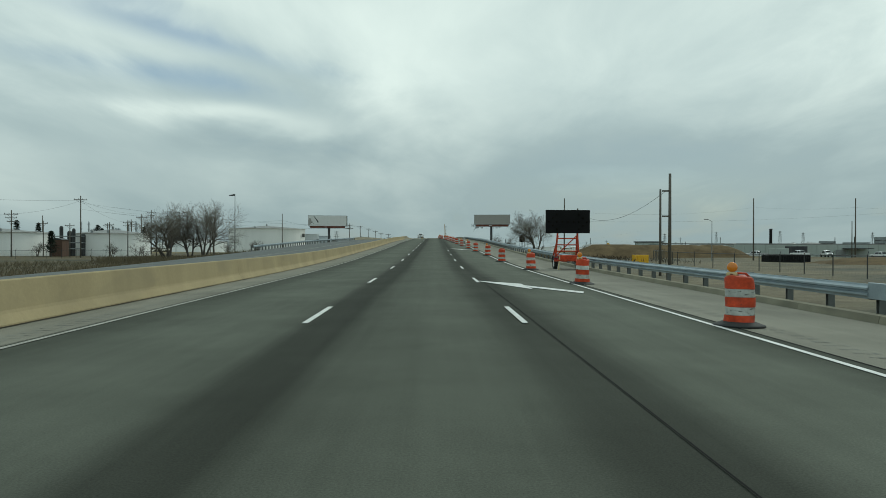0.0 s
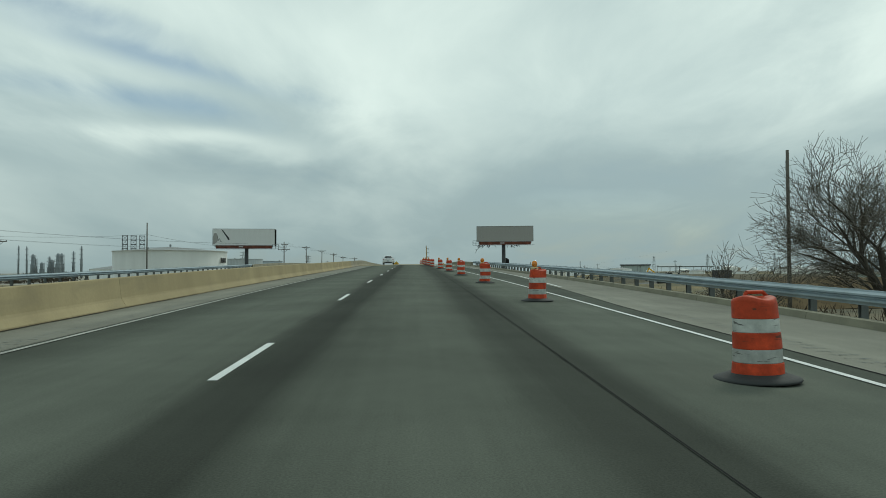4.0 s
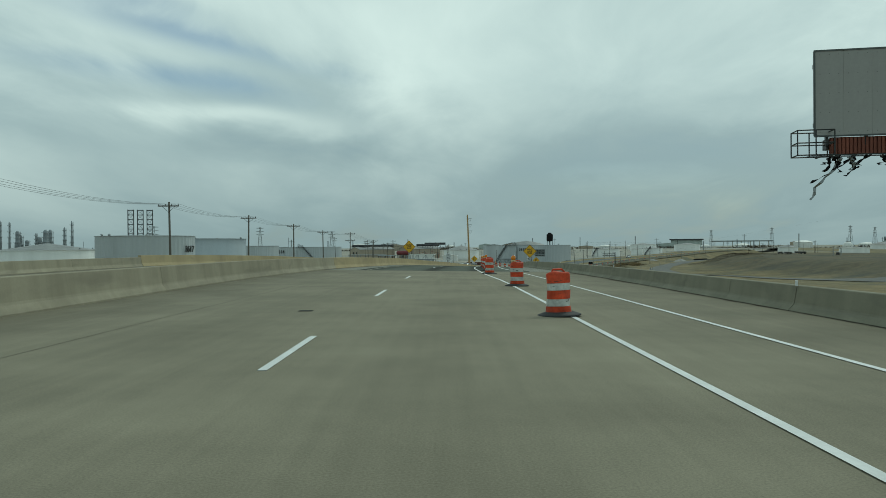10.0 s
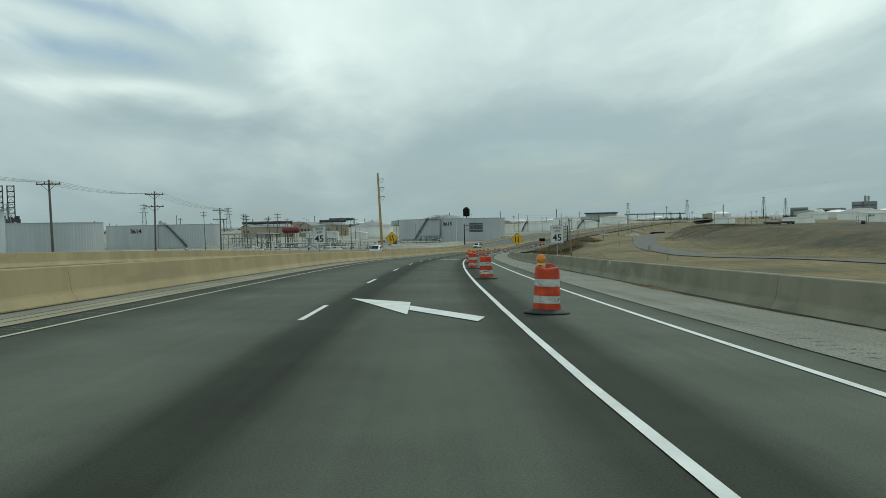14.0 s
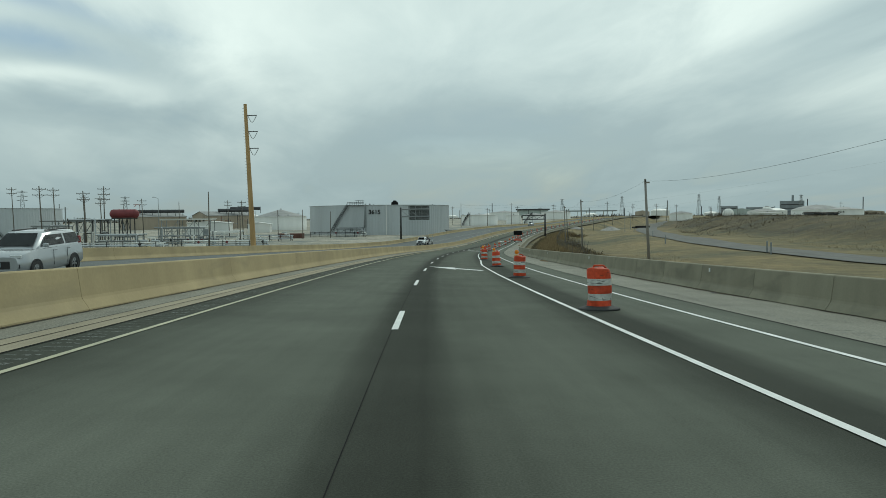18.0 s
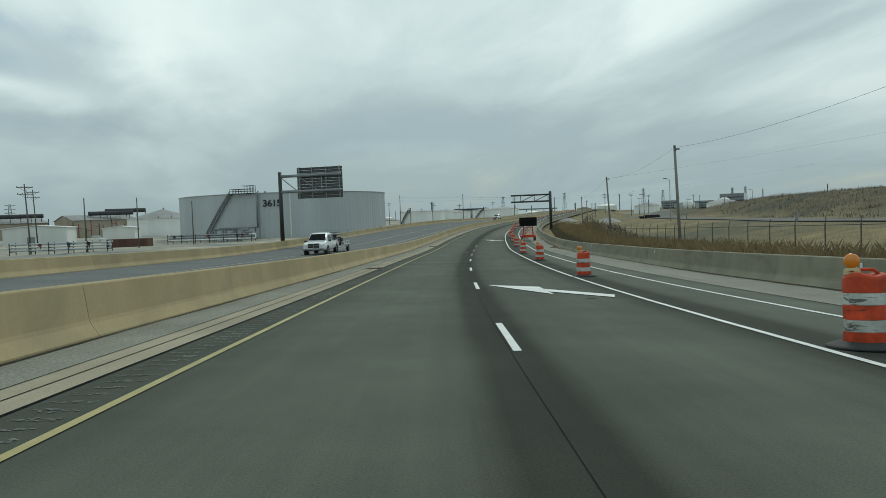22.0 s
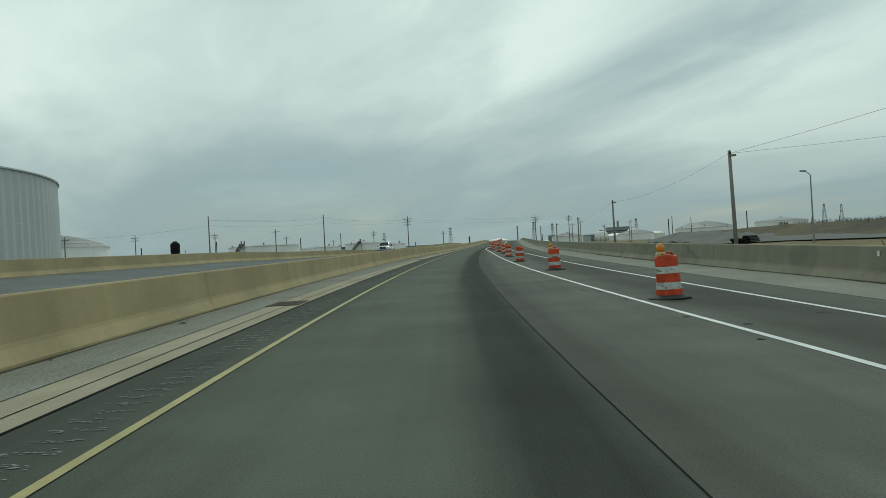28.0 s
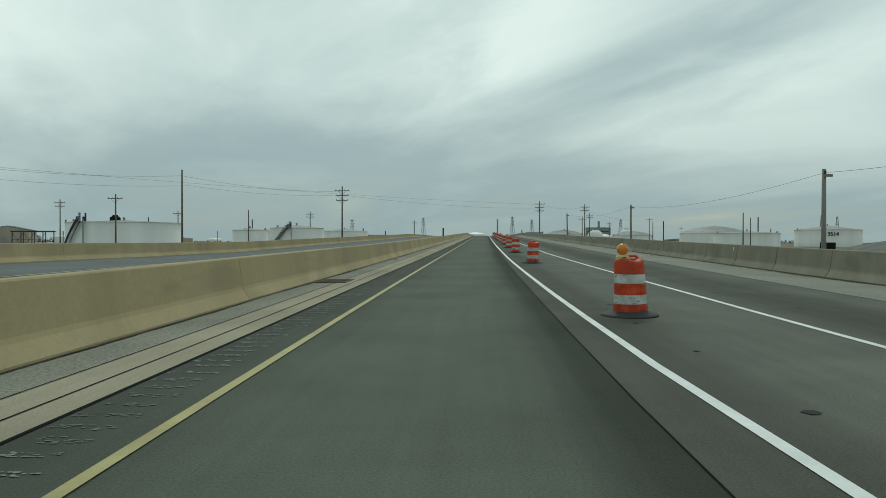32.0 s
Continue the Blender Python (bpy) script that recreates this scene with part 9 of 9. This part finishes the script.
# far buildings and masts
rnd = random.Random(44)
for k in range(34):
    az = radians(-34 + 2.9 * k + rnd.uniform(-1, 1))
    d = rnd.uniform(1250, 2100)
    w_, h_ = rnd.uniform(26, 70), rnd.uniform(7, 15)
    x, y = 40 + d * math.sin(az), 560 + d * math.cos(az)
    bm = bmesh.new()
    if k % 3:
        lathe(bm, [(w_ * 0.35, 0), (w_ * 0.35, h_), (w_ * 0.2, h_ + w_ * 0.05), (0.01, h_ + w_ * 0.07)], 28)
    else:
        prism(bm, [(-w_ / 2, 0), (-w_ / 2, h_), (0, h_ * 1.25), (w_ / 2, h_), (w_ / 2, 0)][::-1], w_ * 0.6, None)
        bmesh.ops.recalc_face_normals(bm, faces=bm.faces)
    ob = part("distant_tank" if k % 3 else "distant_shed", bm, TANK_WHITE if k % 3 else (WALL_TAN if k % 2 else WALL_PALE), smooth=False)
    ob.matrix_basis = pose(x, y, -6, 0, 0, -math.degrees(az))
    tagged(ob, "pale distant storage tank on the horizon" if k % 3 else "low pale shed on the horizon", "storage tank" if k % 3 else "building", "horizon buildings")
for k in range(46):
    az = radians(-36 + 2.2 * k + rnd.uniform(-1, 1))
    d = rnd.uniform(900, 1700)
    x, y = 40 + d * math.sin(az), 560 + d * math.cos(az)
    bm = bmesh.new()
    h_ = rnd.uniform(16, 30)
    rod(bm, (0, 0, 0), (0, 0, h_), rnd.uniform(0.3, 0.9), 6)
    if k % 4 == 0:
        box(bm, 7, 0.5, 0.5, 0, 0, h_ * 0.9)
    ob = part("distant_mast", bm, STEEL_DK if k % 2 else STEEL_LT)
    ob.matrix_basis = pose(x, y, -6.5)
    tagged(ob, "thin distant mast against the sky", "mast", "horizon masts")


# highway overpass far beyond the field
def overpass(x0, y0, x1, y1, z, label):
    n = 7
    ln, yaw = math.hypot(x1 - x0, y1 - y0), math.degrees(math.atan2(y1 - y0, x1 - x0))
    root_ = empty("overpass", label, "overpass", m=pose(x0, y0, -6.5, 0, 0, yaw))
    h_ = z + 6.5
    bm_ = bmesh.new()
    box(bm_, ln, 12, 1.0, ln / 2, 0, h_ - 1.6)
    for y in (-4, 0, 4):
        box(bm_, ln, 0.6, 1.6, ln / 2, y, h_ - 2.9)
    part("deck", bm_, STEEL_LT, root_)
    for y in (-6, 6):
        bm_ = bmesh.new()
        box(bm_, ln, 0.4, 1.1, ln / 2, y, h_ - 0.55)
        part("parapet", bm_, STEEL_LT, root_)
    for i in range(n):
        bm_ = bmesh.new()
        x = ln * (i + 0.5) / n
        box(bm_, 1.4, 11, 1.3, x, 0, h_ - 4.3)
        for y in (-3.5, 3.5):
            box(bm_, 1.2, 1.2, h_ - 4.8, x, y, (h_ - 4.8) / 2)
        part("pier", bm_, CONC_GREY, root_)


overpass(812, 2600, 985, 2540, 15.5, "long grey highway overpass on piers far away")
# steel colour lifted to a pale blue-grey: the distance haze is painted in
HAZE_GREY = surface("haze_paled_steel", (0.29, 0.32, 0.335), 0.7, metal=0.1, var=0.25, grain=1, patch=0.1)
root = empty("roofed_hall", "long low hall with a dark flat roof far away", "industrial building", m=pose(745, 2630, -6, 0, 0, -19))
bm = bmesh.new()
box(bm, 96, 40, 24, 0, 0, 12)
part("wall", bm, WALL_PALE, root)
bm = bmesh.new()
box(bm, 104, 48, 4, 0, 0, 26)
part("roof", bm, ROOF_DK, root)

# refinery columns on the far side of the tank farm
rnd = random.Random(21)
for x, y, h_, wide in ((-556, 1145, 45.5, 1.1), (-556, 1162, 34.4, 3.4), (-561, 1177, 29.7, 2.6), (-540, 1155, 22.7, 3.0), (-539, 1173, 32.0, 1.2), (-543, 1187, 27.2, 5.2), (-522, 1165, 35.7, 3.8), (-525, 1181, 36.1, 3.2), (-518, 1202, 39.8, 1.7), (-496, 1179, 47.1, 1.4), (-572, 1153, 46.8, 0.9)):
    root = empty("refinery_column", "steel refinery column with railed platforms, haze put into its grey", "process column", "refinery columns", m=pose(x, y, -6, 0, 0, rnd.uniform(0, 60)))
    bm = bmesh.new()
    lathe(bm, [(wide * 1.1, 0), (wide, h_ * 0.55), (wide * 0.75, h_ * 0.6), (wide * 0.7, h_ * 0.94), (wide * 0.3, h_)], 12)
    part("column_shell", bm, HAZE_GREY, root, smooth=True)
    for i in range(4):
        z = h_ * (0.4 + 0.16 * i)
        bm = bmesh.new()
        lathe(bm, [(wide * 0.9, z), (wide + 1.0, z), (wide + 1.0, z + 0.25), (wide * 0.9, z + 0.25)], 10, caps=False)
        for a in range(6):
            rod(bm, ((wide + 0.95) * math.cos(a * 1.05), (wide + 0.95) * math.sin(a * 1.05), z), ((wide + 0.95) * math.cos(a * 1.05), (wide + 0.95) * math.sin(a * 1.05), z + 1.3), 0.12, 4)
        part("platform", bm, STEEL_LT, root)
    bm = bmesh.new()
    rod(bm, (wide + 0.6, 0, 0), (wide * 0.8 + 0.6, 0, h_ * 0.97), 0.25, 6)
    part("downpipe", bm, STEEL_LT, root)
tank(-200, 600, 22, 4.6, "white storage tank under a shallow cone roof", TANK_WHITE, "cone", 3.4)

# boiler house behind the domed tanks
root = empty("boiler_house", "tall industrial block with one stack, greyed by painted haze", "industrial building", m=pose(1347, 2212, -6, 0, 0, -36))
for sx, sy, sz, x, nm in ((60, 40, 40, 0, "main_block"), (70, 36, 24, -80, "side_block"), (44, 30, 28, -160, "side_block")):
    bm = bmesh.new()
    box(bm, sx, sy, sz, x, 0, sz / 2)
    part(nm, bm, HAZE_GREY, root)
    for i in range(3):
        bm = bmesh.new()
        box(bm, sx * 0.9, 0.6, 2.0, x, -sy / 2 - 0.3, sz * (i + 1) / 4)
        part("louvre_band", bm, ROOF_DK, root)
bm = bmesh.new()
cone(bm, 3.4, 2.8, 56, 2, 0, 0, 12)
part("stack", bm, HAZE_GREY, root)

# steel frame and trailers on top of the hill
def hill_spot(s_, u_):
    p_ = at(s_, u_)
    return p_.x, p_.y, land_at(p_.x, p_.y)


x, y, z = hill_spot(800, 84)
bm = bmesh.new()
lathe(bm, [(5.5 * k_, 1.9 * (1 - k_ ** 1.3)) for k_ in (1.0, 0.8, 0.6, 0.4, 0.2, 0.02)], 20, caps=False)
for v in bm.verts:
    v.co += Vector((rnd.uniform(-0.2, 0.2), rnd.uniform(-0.2, 0.2), rnd.uniform(-0.1, 0.1)))
ob = part("gravel_mound", bm, STONE)
ob.matrix_basis = pose(x, y, z - 0.2)
tagged(ob, "grey gravel heap on the hill top", "stone pile")
x, y, z = hill_spot(640, 118)
root = empty("steel_shelter", "open steel frame standing on the hill top", "steel frame", m=pose(x, y, z, 0, 0, -20))
for sx in (-1.6, 1.6):
    for sy in (-1.2, 1.2):
        bm = bmesh.new()
        rod(bm, (sx, sy, -0.2), (sx, sy, 3.1), 0.1, 6)
        part("frame_post", bm, STEEL_LT, root)
for zz in (1.5, 3.0):
    bm = bmesh.new()
    for sy in (-1.2, 1.2):
        rod(bm, (-1.6, sy, zz), (1.6, sy, zz), 0.09, 6)
    for sx in (-1.6, 1.6):
        rod(bm, (sx, -1.2, zz), (sx, 1.2, zz), 0.09, 6)
    part("frame_rail", bm, STEEL_LT, root)
bm = bmesh.new()
cone(bm, 0.7, 0.7, 1.1, 0.3, 0, 0.2, 14)
part("pump_drum", bm, STEEL_DK, root, smooth=True)
for k, (x, y, ln) in enumerate(((174, 655, 11), (182, 663, 9), (193, 672, 11))):
    z = land_at(x, y) - 0.3
    root = empty("flatbed_trailer", "dark flatbed trailer loaded with pipes on the hill top", "trailer", "hill top trailers", m=pose(x, y, z, 0, 0, 70 + 9 * k))
    bm = bmesh.new()
    box(bm, ln, 2.4, 0.25, 0, 0, 1.1)
    box(bm, ln, 0.2, 0.4, 0, 0.6, 0.85)
    box(bm, ln, 0.2, 0.4, 0, -0.6, 0.85)
    part("trailer_deck", bm, STEEL_DK, root)
    for i in range(4):
        bm = bmesh.new()
        rod(bm, (-ln / 2, -0.8 + 0.5 * i, 1.45), (ln / 2, -0.8 + 0.5 * i, 1.45), 0.22, 8)
        part("pipe", bm, WOOD_POLE if i % 2 else POLE_GREY, root)
    for x_ in (-ln * 0.38, -ln * 0.28):
        for sx in (-1, 1):
            bm = bmesh.new()
            lathe(bm, [(0.2, -0.12), (0.48, -0.12), (0.5, 0), (0.48, 0.12), (0.2, 0.12)], 14)
            bmesh.ops.transform(bm, matrix=pose(x_, sx * 1.0, 0.5, 90), verts=bm.verts)
            part("tyre", bm, RUBBER, root)

# dark conifers beyond the first tanks
NEEDLE = surface("dark_needles", (0.035, 0.05, 0.035), 0.95, var=0.4, grain=3, patch=0.8, gloss=0.1)


def conifer(x, y, z1, wide, seed):
    g_ = land_at(x, y)
    rnd_ = random.Random(seed)
    h_ = z1 - g_
    root_ = empty("conifer", "dark evergreen tree behind the storage tanks", "tree", "dark evergreens", m=pose(x, y, g_))
    bm_ = bmesh.new()
    rod(bm_, (0, 0, -0.3), (0, 0, h_ * 0.97), 0.22, 7, 0.04)
    part("trunk", bm_, BARK, root_)
    vs, fs = [], []
    for _ in range(900):
        k = rnd_.random() ** 0.8
        r_ = wide * (1 - k) ** 0.7 * rnd_.uniform(0.25, 1.0) * (0.8 + 0.3 * math.sin(9 * k + seed))
        a = rnd_.uniform(0, 6.283)
        z = h_ * (0.15 + 0.85 * k)
        c = Vector((r_ * math.cos(a), r_ * math.sin(a), z))
        e = Vector((math.cos(a), math.sin(a), -0.25)) * rnd_.uniform(0.3, 0.7)
        f = Vector((-math.sin(a), math.cos(a), rnd_.uniform(-0.4, 0.4))) * rnd_.uniform(0.12, 0.28)
        k0 = len(vs)
        vs += [tuple(c - f), tuple(c + f), tuple(c + e)]
        fs.append((k0, k0 + 1, k0 + 2))
    me_ = bpy.data.meshes.new("crown")
    me_.from_pydata(vs, [], fs)
    me_.materials.append(NEEDLE)
    ob_ = new("crown", me_)
    ob_.parent = root_
    ob_["kind"] = "stuff"


for k, spot_ in enumerate(((-104.3, 188.0, 7.1, 2.4), (-106.0, 181.3, 7.6, 2.6), (-89.9, 167.4, 4.7, 1.6), (-100.5, 212.4, 7.4, 3.0), (-101.6, 217.5, 6.5, 2.4), (-91.0, 222.1, 7.1, 2.2))):
    conifer(*spot_, 60 + k)


def treeline(name, x0, y0, x1, y1, n, h, seed):
    rnd_ = random.Random(seed)
    vs, fs = [], []
    for _ in range(n):
        k = rnd_.random()
        x, y = x0 + (x1 - x0) * k + rnd_.uniform(-14, 14), y0 + (y1 - y0) * k + rnd_.uniform(-14, 14)
        hh_ = h * rnd_.uniform(0.5, 1.0) * (0.7 + 0.3 * math.sin(k * 40 + seed))
        for j in range(5):
            a = rnd_.uniform(0, 6.28)
            w_ = 0.5
            bx, by, bz = x + rnd_.uniform(-3, 3), y, -7 + hh_ * rnd_.uniform(0.1, 0.7)
            k0 = len(vs)
            vs += [(bx - w_, by, bz), (bx + w_, by, bz), (bx + rnd_.uniform(-2.5, 2.5), by, bz + hh_ * 0.4)]
            fs.append((k0, k0 + 1, k0 + 2))
    me_ = bpy.data.meshes.new(name)
    me_.from_pydata(vs, [], fs)
    me_.materials.append(DARK_BRUSH)
    tagged(new(name, me_), "far bare woodland along the horizon", "woodland", kind="stuff")


treeline("far_woodland", -900, 1400, 200, 2300, 1500, 13, 1)
treeline("far_woodland", 300, 2200, 1700, 1500, 1500, 12, 2)
treeline("far_woodland", 300, 420, 900, 700, 900, 9, 3)
treeline("far_woodland", -420, 300, -300, 800, 700, 10, 4)

# ---- small things on the road ----
rnd = random.Random(31)
for s_, u_, ls, lu, h_ in ((616.4, 7.75, 0.75, 0.42, 0.13), (617.6, 8.0, 0.6, 0.3, 0.10), (613.2, 8.0, 1.2, 0.25, 0.05), (340, 8.95, 1.6, 0.2, 0.05), (372, 8.95, 2.2, 0.22, 0.05), (505, 8.4, 2.0, 0.25, 0.06)):
    bm = bmesh.new()
    lathe(bm, [(k_, h_ * (1 - k_ ** 1.6)) for k_ in (1.0, 0.85, 0.65, 0.45, 0.25, 0.02)], 18, caps=False)
    for v in bm.verts:
        n_ = rnd.uniform(0.82, 1.18)
        v.co = Vector((v.co.x * lu * n_, v.co.y * ls * n_, v.co.z * rnd.uniform(0.7, 1.3)))
    ob = part("dirt_heap", bm, SOIL)
    ob.matrix_basis = along(s_, u_, 0.002)
    tagged(ob, "low heap of grey-brown dirt swept against the barrier", "dirt heap", "dirt heaps")
drains = empty("drain_inlets", "rusty iron drain grates set in the gutter", "drain grate", kind="structure")
for s, u in ((579.9, -4.72), (624.2, -4.8), (710.0, -5.2), (753.6, -5.2), (807.8, -5.35)):
    for i in range(11):
        bm = bmesh.new()
        box(bm, 0.66, 0.06, 0.012, 0, 0, 0)
        ob = part("grate_bar", bm, IRON, drains)
        ob.matrix_basis = along(s - 0.55 + 0.11 * i, u, 0.016)
    # flat black plate paints the shade of the drain opening below the bars
    bm = bmesh.new()
    box(bm, 0.70, 1.2, 0.006, 0, 0, 0)
    ob = part("pit_shade_plate", bm, BLACK_PANEL, drains)
    ob.matrix_basis = along(s, u, 0.011)
    bm = bmesh.new()
    for sx, sy, x, y in ((0.78, 0.06, 0, -0.63), (0.78, 0.06, 0, 0.63), (0.06, 1.2, -0.36, 0), (0.06, 1.2, 0.36, 0)):
        box(bm, sx, sy, 0.014, x, y, 0)
    ob = part("grate_frame", bm, IRON, drains)
    ob.matrix_basis = along(s, u, 0.015)
marks = empty("survey_marks", "white sprayed survey marks and repair scraps on the asphalt", "paint mark", kind="structure")
STROKES = [(85.16, 4.85, 85.12, 5.19), (85.16, 4.85, 84.71, 4.86), (85.16, 4.85, 84.22, 5.14), (84.47, 4.89, 84.48, 5.29), (86.58, 3.23, 86.65, 3.40), (605.6, -0.92, 605.5, 0.03), (606.1, -0.46, 604.6, -0.45), (605.2, -0.5, 604.62, -0.36), (604.57, -0.90, 604.56, -0.68)]
STROKES += [(88.03 - 0.14 * k, 3.70 + 0.05 * (k % 2), 87.86 - 0.14 * k, 3.80 - 0.05 * (k % 2)) for k in range(10)] + [(87.3, 3.98, 87.1, 4.1), (87.1, 4.1, 86.95, 3.98)]
for s0, u0, s1, u1 in STROKES:
    p, q = at(s0, u0), at(s1, u1)
    bm = bmesh.new()
    box(bm, 0.022, (q - p).length, 0.004, 0, 0, 0)
    ob = part("paint_stroke", bm, PAINT_OLD, marks)
    ob.matrix_basis = along((s0 + s1) / 2, (u0 + u1) / 2, 0.008, turn=-math.degrees(math.atan2(u1 - u0, s1 - s0)))
PATCH = surface("dark_patch", (0.05, 0.052, 0.05), 0.9, var=0.3, gloss=0.08)
rnd = random.Random(77)
for k in range(70):
    s, u = rnd.uniform(700, 830) if k < 45 else rnd.uniform(20, 640), 0
    u = rnd.uniform(2.0, 4.6) if k < 45 else rnd.uniform(-3.0, 5.5)
    if BRIDGE[0] - 2 < s < BRIDGE[1] + 2:
        continue
    bm = bmesh.new()
    r = rnd.uniform(0.05, 0.11)
    bm.faces.new([bm.verts.new((r * rnd.uniform(0.6, 1.3) * math.cos(a), r * rnd.uniform(0.6, 1.3) * math.sin(a) * 0.7, 0)) for a in np.linspace(0, 5.4, 7)])
    ob = part("pavement_scar", bm, PATCH, marks)
    ob.matrix_basis = along(s, u, 0.006)
# oily drips trailing along the closed lane
for k in range(46):
    s, u = 688 + 3.1 * k + rnd.uniform(-1, 1), 0.7 + rnd.gauss(0.0, 0.06) + float(np.interp(k, [0, 34], [2.1, 0]))
    bm = bmesh.new()
    r = rnd.uniform(0.03, 0.06)
    bm.faces.new([bm.verts.new((r * rnd.uniform(0.6, 1.6) * math.cos(a), r * rnd.uniform(0.7, 1.6) * math.sin(a), 0)) for a in np.linspace(0, 5.4, 7)])
    ob = part("oil_drip", bm, PATCH, marks)
    ob.matrix_basis = along(s, u, 0.010)
for s, u, w_, l_ in ((3, 4.55, 0.5, 0.3), (268, -1.0, 0.3, 0.2), (245.2, 3.2, 0.35, 0.12), (245.6, 3.35, 0.12, 0.35)):
    bm = bmesh.new()
    box(bm, w_, l_, 0.004, 0, 0, 0)
    ob = part("pavement_patch", bm, PATCH, marks)
    ob.matrix_basis = along(s, u, 0.007)
delin = empty("barrier_reflectors", "small white reflectors on the barrier faces", "reflector", kind="structure")
bm = bmesh.new()
box(bm, 0.02, 0.1, 0.12, 0, 0, 0, bevel=0.004)
ref_me = mesh_of(bm, "reflector", SIGN_W)
for s in np.arange(214, 900, 18.3):
    ob = new("reflector", ref_me)
    ob.parent = delin
    ob.matrix_basis = along(float(s), u_right(s) + 0.16, 0.62)
# debris along the gutter
for k in range(40):
    s = rnd.uniform(320, 830)
    u = u_left(s) + rnd.uniform(0.05, 0.5) if k % 2 else u_right(s) - rnd.uniform(0.1, 0.9)
    bm = bmesh.new()
    bmesh.ops.create_icosphere(bm, subdivisions=1, radius=rnd.uniform(0.03, 0.09))
    for v in bm.verts:
        v.co = Vector((v.co.x * rnd.uniform(0.7, 1.6), v.co.y * rnd.uniform(0.7, 1.6), abs(v.co.z) * 0.6))
    ob = part("debris", bm, RUBBER if k % 3 else STONE)
    ob.matrix_basis = along(s, u, 0.003)
    tagged(ob, "small dark scrap of debris on the shoulder", "debris", "road debris")
